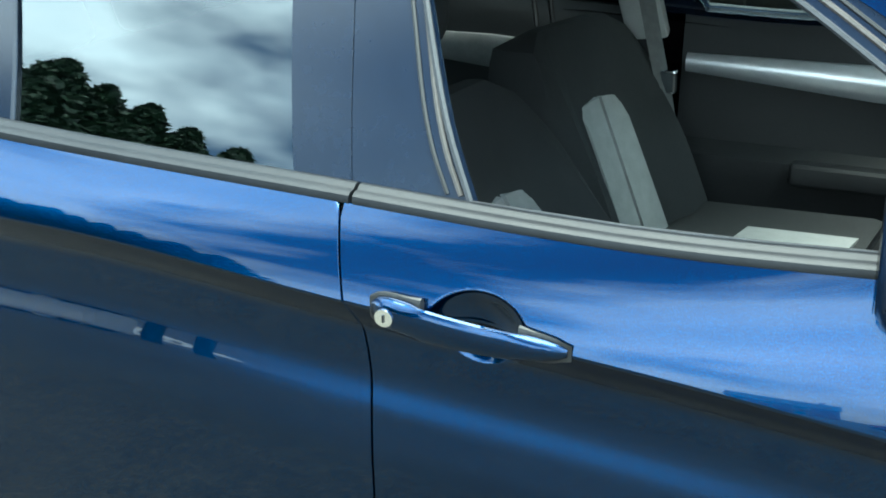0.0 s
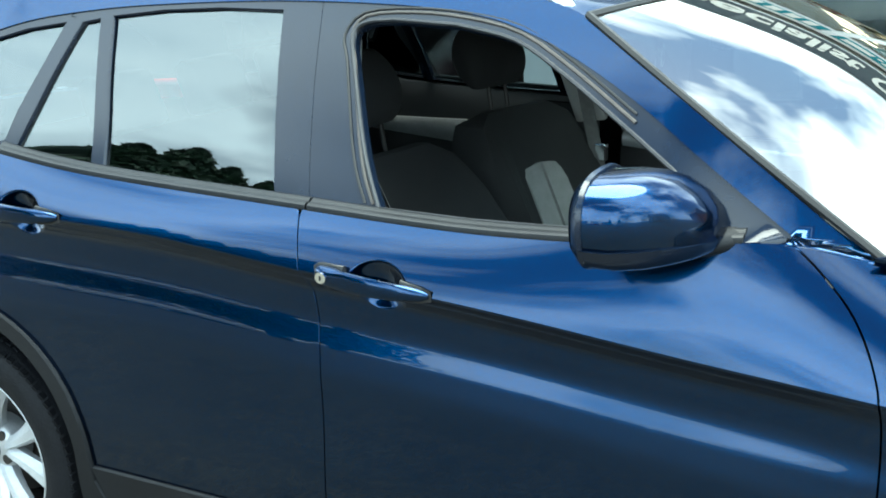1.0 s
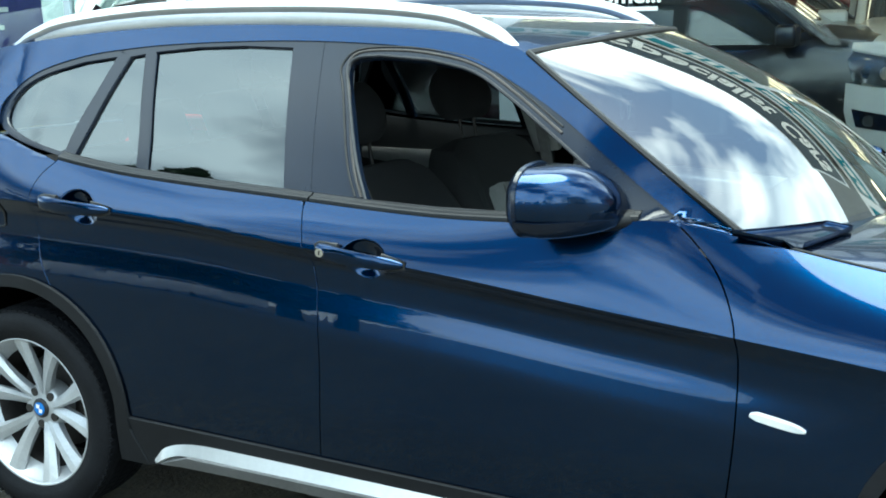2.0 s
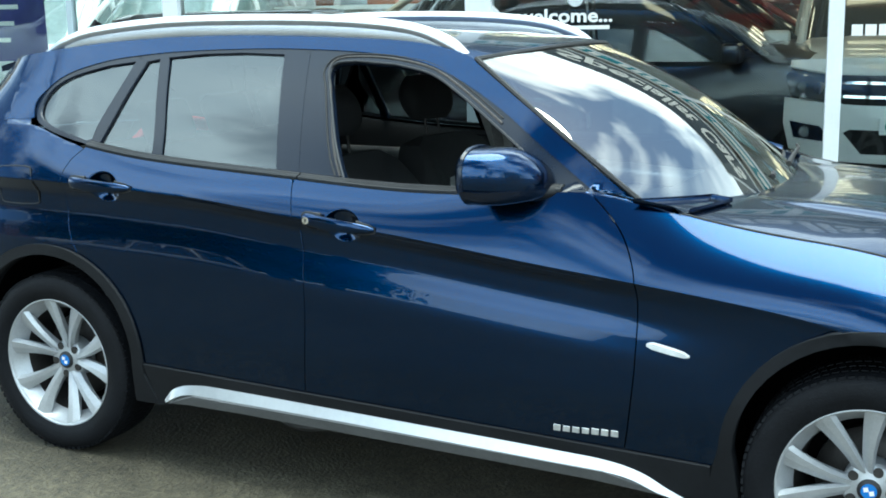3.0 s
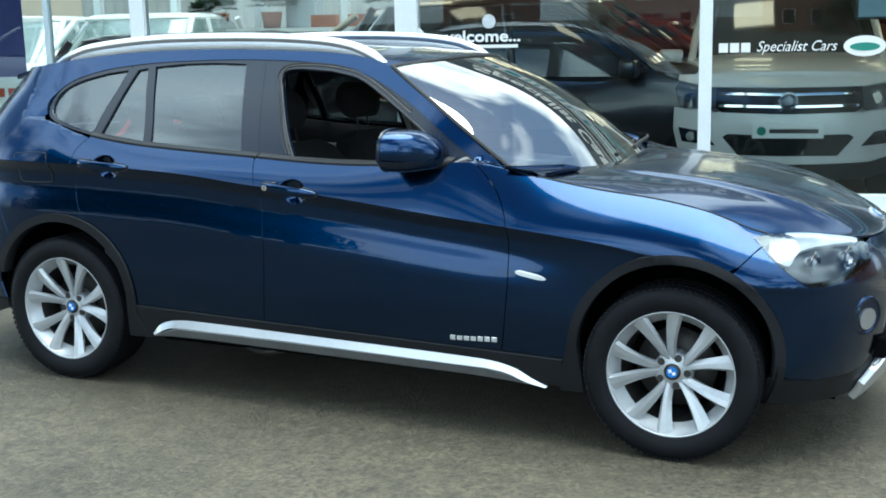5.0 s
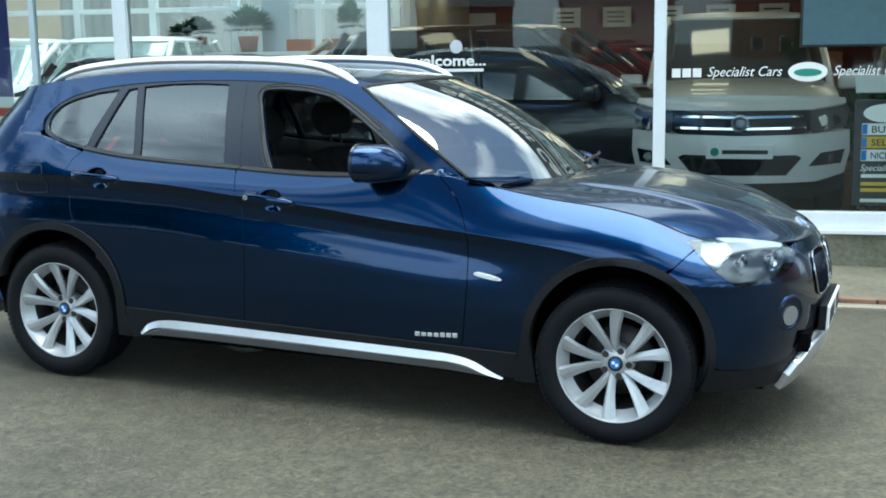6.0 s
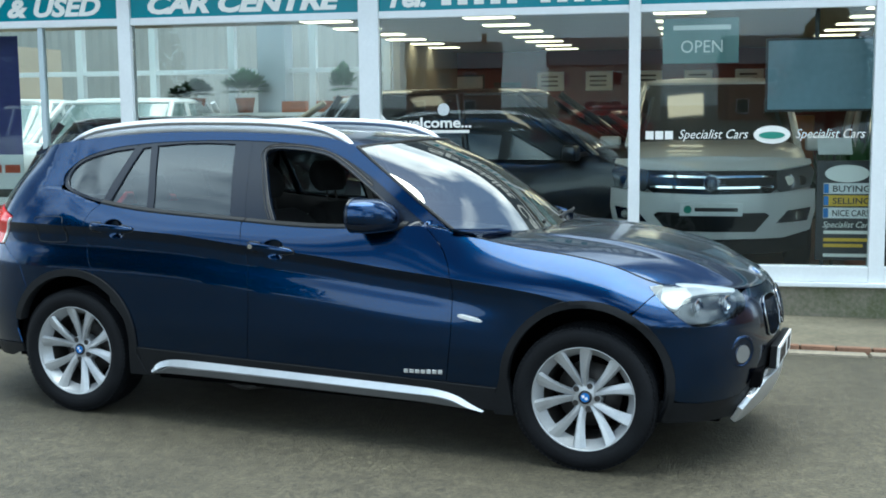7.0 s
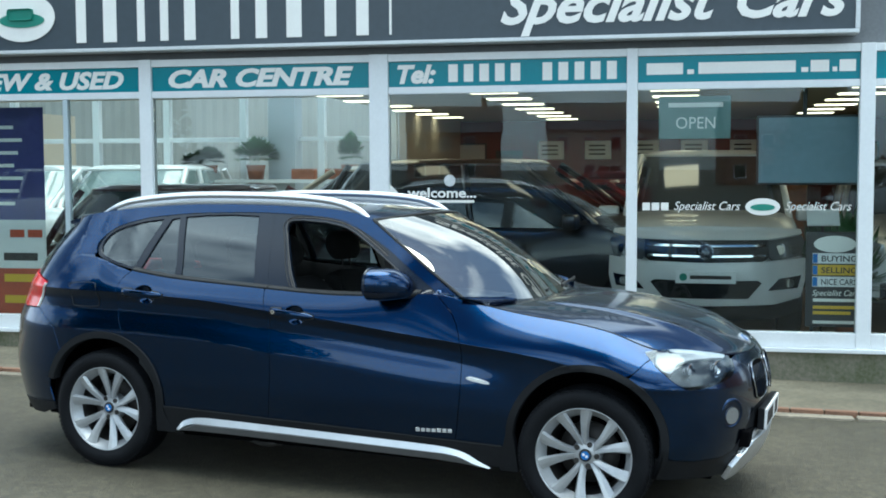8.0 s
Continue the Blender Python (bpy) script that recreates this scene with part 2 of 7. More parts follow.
def ramp(x, knots):
    """Smooth curve through (x, y) knots, monotone where they are."""
    if x <= knots[0][0]:
        return knots[0][1]
    if x >= knots[-1][0]:
        return knots[-1][1]
    i = 0
    while x > knots[i + 1][0]:
        i += 1
    x0, y0 = knots[i]
    x1, y1 = knots[i + 1]
    h = x1 - x0
    s = (y1 - y0) / h

    def slope(j):
        if j <= 0 or j >= len(knots) - 1:
            return (knots[min(j + 1, len(knots) - 1)][1] - knots[max(j - 1, 0)][1]) / (knots[min(j + 1, len(knots) - 1)][0] - knots[max(j - 1, 0)][0])
        a = (knots[j][1] - knots[j - 1][1]) / (knots[j][0] - knots[j - 1][0])
        b = (knots[j + 1][1] - knots[j][1]) / (knots[j + 1][0] - knots[j][0])
        return 0 if a * b <= 0 else 2 * a * b / (a + b)
    m0, m1 = slope(i), slope(i + 1)
    t = (x - x0) / h
    return (2 * t ** 3 - 3 * t * t + 1) * y0 + (t ** 3 - 2 * t * t + t) * h * m0 + (3 * t * t - 2 * t ** 3) * y1 + (t ** 3 - t * t) * h * m1


def inside(p, poly):
    c = False
    for a, b in zip(poly, poly[1:] + poly[:1]):
        if (a.y > p.y) != (b.y > p.y) and p.x < (b.x - a.x) * (p.y - a.y) / (b.y - a.y) + a.x:
            c = not c
    return c


def skin(outline, fmap, step=(0.03, 0.03), extra=((), ()), thick=0.014, inset=0.002, out=1, hole=None):
    """A curved panel: a flat outline (u, v), cut into a fine net, laid on the surface fmap(u, v), with turned-in edges.
    Returns vertices, faces and normals. out: 1 or -1, the side on which the normals point."""
    pts = [Vector((q[0], q[1])) for q in outline]
    clean = [pts[0]]
    for q in pts[1:]:
        if (q - clean[-1]).length > 1e-4:
            clean.append(q)
    if (clean[0] - clean[-1]).length < 1e-4:
        clean.pop()
    pts = clean
    area = sum(a.x * b.y - b.x * a.y for a, b in zip(pts, pts[1:] + pts[:1]))
    if area < 0:
        pts.reverse()
    if inset:
        moved = []
        for i, q in enumerate(pts):
            d1, d2 = (q - pts[i - 1]).normalized(), (pts[(i + 1) % len(pts)] - q).normalized()
            n1, n2 = Vector((-d1.y, d1.x)), Vector((-d2.y, d2.x))
            nn = n1 + n2
            nn = nn.normalized() if nn.length > 1e-3 else n1
            moved.append(q + nn * inset)
        pts = moved
    bm = bmesh.new()
    n0 = len(pts)
    edges = [(i, (i + 1) % n0) for i in range(n0)]
    gap = [Vector(q) for q in hole] if hole else []
    edges += [(n0 + i, n0 + (i + 1) % len(gap)) for i in range(len(gap))]
    cv, _, cf, *_ = delaunay_2d_cdt(pts + gap, edges, [list(range(n0))], 1, 1e-6)
    if gap:
        cf = [q for q in cf if not inside((cv[q[0]] + cv[q[1]] + cv[q[2]]) / 3, gap)]
    flat = [bm.verts.new((q.x, q.y, 0)) for q in cv]
    for tri_ in cf:
        bm.faces.new([flat[i] for i in tri_])
    for v in [v for v in bm.verts if not v.link_faces]:
        bm.verts.remove(v)
    bm.normal_update()
    for fc in bm.faces:
        if fc.normal.z < 0:
            fc.normal_flip()
    for ax in (0, 1):
        lo, hi = min(q[ax] for q in pts), max(q[ax] for q in pts)
        cuts = [lo + (hi - lo) * k / max(1, round((hi - lo) / step[ax])) for k in range(1, max(1, round((hi - lo) / step[ax])))] if not extra[ax] or extra[ax][0] is not None else []
        cuts += [c for c in extra[ax] if c is not None]
        for c in cuts:
            no = (1, 0, 0) if ax == 0 else (0, 1, 0)
            bmesh.ops.bisect_plane(bm, geom=bm.verts[:] + bm.edges[:] + bm.faces[:], plane_co=(c * no[0], c * no[1], 0), plane_no=no, dist=1e-5)
    bm.verts.index_update()
    e = 0.0015
    verts, normals = [], []
    for v in bm.verts:
        u, w = v.co.x, v.co.y
        du, dv = Vector(fmap(u + e, w)) - Vector(fmap(u - e, w)), Vector(fmap(u, w + e)) - Vector(fmap(u, w - e))
        nn = du.cross(dv)
        nn = nn.normalized() * out if nn.length > 1e-12 else Vector((0, 0, 1))
        verts.append(Vector(fmap(u, w)))
        normals.append(nn)
    flip = out < 0
    faces = [tuple(v.index for v in (reversed(fc.verts) if flip else fc.verts)) for fc in bm.faces]
    for ed in [ed for ed in bm.edges if len(ed.link_faces) == 1]:
        a, b = ed.link_loops[0].vert.index, ed.link_loops[0].link_loop_next.vert.index
        t = verts[b] - verts[a]
        if t.length < 1e-7:
            continue
        k = len(verts)
        side = t.cross(normals[a]).normalized() * out
        ra, rb = (normals[a] + side).normalized(), (normals[b] + side).normalized()
        verts += [verts[a].copy(), verts[b].copy(), verts[b] - normals[b] * thick, verts[a] - normals[a] * thick]
        normals += [ra, rb, side, side]
        faces.append((k + 1, k, k + 3, k + 2) if not flip else (k, k + 1, k + 2, k + 3))
    bm.free()
    return verts, faces, normals


def mirror_y(data):
    v, f, n = data
    return [Vector((p.x, -p.y, p.z)) for p in v], [tuple(reversed(q)) for q in f], [Vector((p.x, -p.y, p.z)) for p in n]


def letters(name, text, size, material, parent, m, depth=0.004, shear=0.0, label="", bold=0.0, width=None):
    """Raised lettering in the built-in font, as a mesh; m: its pose, text in the x-y plane of m."""
    cu = bpy.data.curves.new(name, "FONT")
    cu.body, cu.size, cu.extrude, cu.shear, cu.offset = text, size, depth, shear, bold
    cu.resolution_u = 3
    tmp = bpy.data.objects.new(name, cu)
    scene.collection.objects.link(tmp)
    bpy.context.view_layer.update()
    me = bpy.data.meshes.new_from_object(tmp.evaluated_get(bpy.context.evaluated_depsgraph_get()))
    bpy.data.objects.remove(tmp)
    bpy.data.curves.remove(cu)
    if width:
        xs = [v.co.x for v in me.vertices]
        f, lo = width / (max(xs) - min(xs)), min(xs)
        for v in me.vertices:
            v.co.x = (v.co.x - lo) * f
    me.materials.clear()
    me.materials.append(material)
    ob = new(name, me)
    ob.parent = parent
    ob.matrix_basis = m
    if label:
        tagged(ob, label)
    return ob

# ---- more surfaces ----
ASPHALT = mat("worn_asphalt", (0.092, 0.080, 0.051), 0.66, color2=(0.018, 0.0155, 0.011), scale=48.0, bump=1.0, bump_scale=80)
PAVING = mat("stained_pavement_asphalt", (0.19, 0.165, 0.115), 0.8, color2=(0.09, 0.08, 0.055), scale=26, bump=0.4, bump_scale=140)
KERB = mat("pale_kerb_stone", (0.19, 0.165, 0.125), 0.8, vary=0.25, scale=9, bump=0.4, bump_scale=90, per_piece=0.15)
BRICK_EDGE = mat("red_brown_edging_brick", (0.20, 0.11, 0.07), 0.85, vary=0.3, scale=14, bump=0.4, bump_scale=90, per_piece=0.2)
UPVC = mat("white_window_plastic", (0.72, 0.74, 0.75), 0.35, vary=0.04, scale=3)
TEAL = mat("teal_sign_panel", (0.0, 0.19, 0.24), 0.35, vary=0.06, scale=2)
SLATE = mat("slate_blue_sign_board", (0.045, 0.06, 0.075), 0.4, vary=0.08, scale=1.5)
SIGN_WHITE = mat("white_sign_letters", (0.80, 0.79, 0.75), 0.4, vary=0.03, scale=5)
SIGN_GREEN = mat("green_sign_shape", (0.03, 0.22, 0.16), 0.4, vary=0.05, scale=5)
SIGN_RIM = mat("pale_metal_sign_rim", (0.55, 0.57, 0.58), 0.4, 0.4, vary=0.08, scale=4)
SHOP_GLASS = glass("shop_window_glass", (0.93, 0.97, 0.96), 0.97, 0.03)
DARK_BOARD = mat("dark_board", (0.02, 0.022, 0.026), 0.4, vary=0.15, scale=6)
RED_WALL = mat("red_painted_wall", (0.13, 0.014, 0.012), 0.6, vary=0.1, scale=2)
CREAM_WALL = mat("cream_plaster", (0.45, 0.41, 0.33), 0.8, vary=0.08, scale=2.5)
CEILING = mat("beige_ceiling_tiles", (0.42, 0.34, 0.23), 0.85, vary=0.06, scale=3)
FLOOR_WOOD = mat("tan_showroom_floor", (0.26, 0.16, 0.08), 0.3, vary=0.2, scale=3)
STRIP = mat("light_panel", (0.9, 0.85, 0.75), 0.5, emit=(1.0, 0.80, 0.52), strength=3.4)
CLADDING_WALL = mat("pale_corrugated_sheet", (0.36, 0.37, 0.34), 0.6, vary=0.08, scale=2)
PAPER = mat("white_paper", (0.75, 0.75, 0.72), 0.7, vary=0.05, scale=6)
ORANGE_BOX = mat("terracotta_planter", (0.30, 0.10, 0.045), 0.7, vary=0.2, scale=14)
LEAF = mat("green_leaf", (0.035, 0.10, 0.03), 0.5, vary=0.35, scale=10)
LEAF_DARK = mat("dark_tree_leaf", (0.018, 0.045, 0.016), 0.6, vary=0.4, scale=3)
BARK = mat("tree_bark", (0.07, 0.05, 0.035), 0.9, vary=0.3, scale=8, bump=0.5, bump_scale=30)
BANNER_BLUE = mat("purple_blue_banner", (0.035, 0.035, 0.16), 0.45, vary=0.15, scale=3)
BANNER_RED = mat("orange_red_banner", (0.40, 0.07, 0.03), 0.45, vary=0.15, scale=3)
YELLOW = mat("yellow_sign_plate", (0.65, 0.42, 0.02), 0.4, vary=0.05, scale=6)
SCREEN = mat("grey_blue_screen", (0.17, 0.25, 0.30), 0.2, coat=0.6, vary=0.1, scale=2)
HOUSE_BRICK = mat("red_house_brick", (0.25, 0.11, 0.07), 0.85, vary=0.25, scale=3, bump=0.2, bump_scale=40)
SLATES = mat("grey_roof_slates", (0.10, 0.10, 0.11), 0.7, vary=0.2, scale=3)
PANE_DARK = mat("dark_house_window", (0.02, 0.025, 0.03), 0.1, coat=1.0)


def weathered(m, scale, low, high, stretch=(1, 1, 1)):
    """Broad stains over the fine grain of a surface."""
    n, l = m.node_tree.nodes, m.node_tree.links
    b = n["Principled BSDF"]
    old = b.inputs["Base Color"].links[0].from_socket
    tc, mp, nz, rg, mx = (n.new(k) for k in ("ShaderNodeTexCoord", "ShaderNodeMapping", "ShaderNodeTexNoise", "ShaderNodeMapRange", "ShaderNodeVectorMath"))
    mp.inputs["Scale"].default_value = stretch
    nz.inputs["Scale"].default_value, nz.inputs["Detail"].default_value, nz.inputs["Roughness"].default_value = scale, 7, 0.62
    rg.inputs[1].default_value, rg.inputs[2].default_value, rg.inputs[3].default_value, rg.inputs[4].default_value = 0.36, 0.64, low, high
    mx.operation = "SCALE"
    l.new(tc.outputs["Object"], mp.inputs[0])
    l.new(mp.outputs[0], nz.inputs["Vector"])
    l.new(nz.outputs["Fac"], rg.inputs[0])
    l.new(old, mx.inputs[0])
    l.new(rg.outputs[0], mx.inputs["Scale"])
    l.new(mx.outputs[0], b.inputs["Base Color"])


weathered(ASPHALT, 0.55, 0.78, 1.18)
weathered(ASPHALT, 11.0, 0.80, 1.22)
weathered(PAVING, 0.9, 0.7, 1.35)
weathered(KERB, 3.0, 0.75, 1.2)

# ---- ground: falls towards the car's nose, rises to the shop ----
up = (STREET.to_3x3() @ Vector((0, 0, 1))).normalized()


def ground_z(x, y):
    """Height of the street; level further off."""
    cx, cy = max(-9.0, min(9.0, x)), max(-9.0, min(5.0, y))
    return -(up.x * cx + up.y * cy) / up.z


def sheet(name, xs, ys, lift, material, label, category="ground"):
    verts = [(x, y, ground_z(x, y) + lift(x, y)) for y in ys for x in xs]
    n = len(xs)
    faces = [(j * n + i, j * n + i + 1, (j + 1) * n + i + 1, (j + 1) * n + i) for j in range(len(ys) - 1) for i in range(n - 1)]
    return tagged(mk(name, verts, faces, material), label, category, kind="structure")


axis = [-600, -250, -100, -50, -25, -15, -12, -10.5] + [-9 + 0.75 * k for k in range(25)] + [10.5, 12, 15, 25, 50, 100, 250, 600]
sheet("road", axis, [-600, -250, -100, -50, -25, -15, -12, -10.5] + [-9 + 0.7 * k for k in range(20)] + [5, 8, 14, 30, 100, 300], lambda x, y: 0.0, ASPHALT, "worn grey asphalt street with fine gravel grain", "road")
SHOP = pose(0.638, 3.388, -0.049, 0, 0, 10.36)
# the glass front's own units: along, into, up
FRONT = SHOP @ Matrix(((0.8786, 0, 0, -1.2564), (0, 1, 0, 0), (0, 0, 0.9176, -0.0207), (0, 0, 0, 1)))
KERB_A, KERB_B = Vector((-9.08, 0.38)), Vector((8.92, 3.30))
kd = (KERB_B - KERB_A).normalized()
kn = Vector((-kd.y, kd.x))


def shop_y(x):
    return 3.388 + math.tan(radians(10.36)) * (x - 0.638)


verts, faces = [], []
N = 36
for k in range(N + 1):
    p = KERB_A + (KERB_B - KERB_A) * k / N
    q0, q1 = p + kn * 0.165, Vector((p.x - 0.2, max(shop_y(p.x) + 0.06, p.y + 0.17)))
    for f in range(5):
        q = q0 + (q1 - q0) * f / 4
        verts.append((q.x, q.y, ground_z(q.x, q.y) + 0.035))
for k in range(N):
    for f in range(4):
        faces.append((k * 5 + f, (k + 1) * 5 + f, (k + 1) * 5 + f + 1, k * 5 + f + 1))
tagged(mk("pavement", verts, faces, PAVING), "brown-stained asphalt pavement in front of the shop", "pavement", kind="structure")
kerb = tagged(new("kerb"), "flush pale kerb stones with a brick edging", "kerb", kind="structure")
b0 = slab(-0.44, 0.44, -0.06, 0.06, -0.12, 0.018, 0.012, 2)
stone_ob = part("kerb_stone", b0, KERB, kerb, smooth=True)
b1 = slab(-0.11, 0.11, -0.022, 0.022, -0.1, 0.045, 0.006, 1)
brick_ob = part("brick", b1, BRICK_EDGE, kerb)


def along_kerb(s, off):
    p = KERB_A + kd * s + kn * off
    return Matrix.Translation((p.x, p.y, ground_z(p.x, p.y))) @ STREET.to_3x3().to_4x4() @ pose(0, 0, 0, 0, 0, math.degrees(math.atan2(kd.y, kd.x)))


total = (KERB_B - KERB_A).length
for k in range(int(total / 0.9)):
    o = stone_ob if k == 0 else new("kerb_stone", stone_ob.data)
    o.parent = kerb
    o.matrix_basis = along_kerb(0.45 + 0.9 * k, 0.06) @ pose(0, 0, random.uniform(-0.004, 0.004))
for k in range(int(total / 0.23)):
    o = brick_ob if k == 0 else new("brick", brick_ob.data)
    o.parent = kerb
    o.matrix_basis = along_kerb(0.115 + 0.23 * k, 0.145) @ pose(0, 0, random.uniform(-0.005, 0.003), random.uniform(-1, 1), 0, 0)

# ---- shop front: u along the glass, v into the shop ----
front = thing("shop_front", FRONT, "white framed showroom window front with teal name panels", "shop front", kind="structure")
BAYS = [(-6.3, -3.50), (-3.37, -1.096), (-0.906, 1.38), (1.48, 3.45), (3.58, 6.2)]
POSTS = [(-6.42, -6.3), (-3.50, -3.37), (-1.096, -0.906), (1.38, 1.48), (3.45, 3.58), (6.2, 6.32)]
for a, b in POSTS:
    part("post", slab(a, b, -0.035, 0.07, 0.30, 2.97, 0.006), UPVC, front)
for a, b in BAYS:
    part("transom", slab(a, b, -0.02, 0.06, 2.60, 2.665, 0.005), UPVC, front)
    part("head_strip", slab(a, b, -0.02, 0.06, 2.90, 2.968, 0.005), UPVC, front)
    part("window_sill", slab(a, b, -0.03, 0.07, 0.335, 0.465, 0.006), UPVC, front)
    part("name_panel", slab(a + 0.002, b - 0.002, 0.0, 0.03, 2.667, 2.898), TEAL, front)
    pane = part("pane", slab(a + 0.002, b - 0.002, 0.015, 0.021, 0.467, 2.598), SHOP_GLASS, front, "large clear showroom pane")
    pane.visible_shadow = False
part("glazing_bar", slab(-4.36, -4.31, -0.012, 0.05, 0.466, 2.599, 0.004), mat("pale_blue_aluminium", (0.50, 0.58, 0.62), 0.4, 0.4, vary=0.05, scale=5), front, "slim pale aluminium glazing bar")
part("sill_ledge", slab(-6.45, 6.35, -0.075, 0.05, 0.295, 0.333, 0.008), UPVC, front, "projecting white ledge below the windows")
part("plinth", slab(-6.45, 6.35, -0.04, 0.2, -0.6, 0.294), mat("mossy_concrete_plinth", (0.20, 0.18, 0.14), 0.85, color2=(0.09, 0.10, 0.05), scale=3, bump=0.4, bump_scale=50), front, "mossy concrete plinth under the windows")


def panel_text(u, text, size, shear=0.25, width=None, bold=0.0105, name="name_letters"):
    return letters(name, text, size, SIGN_WHITE, front, pose(u, -0.003, 2.705, 90, 0, 0), 0.003, shear, "", bold, width)


panel_text(-5.44, "NEW & USED", 0.225, width=1.76, bold=0.009)
panel_text(-3.19, "CAR CENTRE", 0.225, width=1.93)
letters("name_letters", "Tel:", 0.225, SIGN_WHITE, front, pose(-0.82, -0.003, 2.705, 90, 0, 0), 0.003, 0.25, "", 0.010, 0.38)
for k in range(11):
    if k != 5:
        part("number_bar", slab(-0.315 + 0.151 * k, -0.225 + 0.151 * k, -0.006, 0.0, 2.705, 2.865), SIGN_WHITE, front)
for a, w in ((1.56, 0.33), (1.93, 0.06), (2.03, 0.86), (2.94, 0.06), (3.02, 0.16), (3.21, 0.04), (3.27, 0.14)):
    part("address_bar", slab(a, min(a + w, 3.43), -0.006, 0.0, 2.735, 2.735 + (0.04 if w < 0.08 else 0.10)), SIGN_WHITE, front)

# the long fascia sign
sign = thing("fascia_sign", FRONT, "long slate blue shop sign with white lettering", "shop sign")
part("board", slab(-6.4, 3.38, -0.16, 0.04, 3.07, 3.70, 0.004), SLATE, sign)
for z0, z1 in ((3.04, 3.075), (3.695, 3.73)):
    part("rim", slab(-6.43, 3.41, -0.18, 0.05, z0, z1, 0.006), SIGN_RIM, sign)
for a in (-6.43, 3.375):
    part("rim", slab(a, a + 0.04, -0.178, 0.048, 3.076, 3.694, 0.005), SIGN_RIM, sign)
ov = lathe([(0.001, 0.0), (1.0, 0.0), (1.0, 0.012), (0.001, 0.012)], 48)
mk("oval_shape", [(-4.68 + 0.36 * x, -0.163 - y, 3.39 + 0.235 * z) for x, y, z in ov[0]], ov[1], SIGN_WHITE, sign, "white oval with a green shape", smooth=False)
mk("oval_inner", [(-4.68 + 0.25 * x, -0.177 - 0.4 * y, 3.36 + 0.07 * z) for x, y, z in ov[0]], ov[1], SIGN_GREEN, sign, smooth=False)
part("oval_inner", slab(-4.83, -4.55, -0.182, -0.176, 3.36, 3.47, 0.03), SIGN_GREEN, sign)
x = -4.14
for word in ((0.26, 0.33, 0.21, 0.22, 0.28), (0.22, 0.28, 0.35, 0.28, 0.29, 0.10)):
    for w in word:
        part("name_bar", slab(x + 0.05, x + 0.05 + 0.52 * (w - 0.055), -0.168, -0.158, 3.13, 3.56, 0.004), SIGN_WHITE, sign)
        x += w + 0.035
    x += 0.17
letters("trade_letters", "Specialist", 0.46, SIGN_WHITE, sign, pose(0.22, -0.163, 3.20, 90, 0, 0), 0.006, 0.35, "white sloping sign letters", 0.012, 1.98)
letters("trade_letters", "Cars", 0.46, SIGN_WHITE, sign, pose(2.36, -0.163, 3.20, 90, 0, 0), 0.006, 0.35, "white sloping sign letters", 0.012, 0.96)
part("upper_wall", slab(-6.45, 6.35, 0.06, 0.3, 2.97, 3.78), mat("grey_rendered_upper_wall", (0.16, 0.17, 0.18), 0.8, vary=0.12, scale=3, bump=0.2, bump_scale=60), front, "grey rendered wall behind the sign")

# ---- showroom inside: metres from the third post, into the shop, up ----
FL = 0.12
room = thing("showroom", SHOP, "car showroom interior with red rear wall and light panels", "room", kind="structure")
part("floor", slab(-9.5, 5.2, 0.08, 9.0, -0.1, FL), FLOOR_WOOD, room, "tan showroom floor")
part("wall_back", slab(-3.1, 5.2, 8.4, 8.6, FL, 2.45), RED_WALL, room, "red painted rear wall")
part("wall_right", slab(5.0, 5.2, 0.08, 8.4, FL, 2.45), CREAM_WALL, room)
ceil = tagged(new("ceiling"), "beige tiled showroom ceiling", "ceiling", kind="structure")
part("ceiling_tiles", slab(-3.1, 5.2, 0.08, 8.6, 2.45, 2.6), CEILING, ceil).matrix_basis = SHOP
part("ceiling_tiles", slab(-9.5, -3.1, 0.08, 1.6, 2.45, 2.6), CEILING, ceil).matrix_basis = SHOP
roof_light = thing("roof_light", SHOP, "sloping white framed glass roof over the side of the showroom", "roof light", kind="structure")
part("rim", slab(-9.5, -3.1, 1.56, 1.60, 2.601, 2.72), UPVC, roof_light)
for k in range(7):
    u = -9.3 + 1.03 * k
    part("rafter", tube([(u, 1.6, 2.68), (u, 3.2, 2.92), (u, 4.68, 3.13)], 0.035, 6, 1.6, 1), UPVC, roof_light)
    if k < 6:
        q = part("roof_pane", loft([[(u + 0.04, v, z), (u + 0.99, v, z), (u + 0.99, v, z + 0.008), (u + 0.04, v, z + 0.008)] for v, z in ((1.6, 2.70), (4.68, 3.15))]), SHOP_GLASS, roof_light)
        q.visible_shadow = False
for u0, n0, n1 in ((-2.85, 0, 6), (-1.34, 0, 7), (0.33, 0, 7), (2.1, 0, 6)):
    for k in range(n0, n1):
        lp = thing("ceiling_light", SHOP @ pose(u0, 1.15 + 1.06 * k, 2.445), "warm white recessed ceiling light panel", "ceiling light", "showroom ceiling lights")
        part("diffuser", slab(-0.22, 0.22, -0.11, 0.11, -0.012, -0.004), STRIP, lp)
        part("rim", slab(-0.24, 0.24, -0.13, 0.13, -0.0035, 0.004), UPVC, lp)
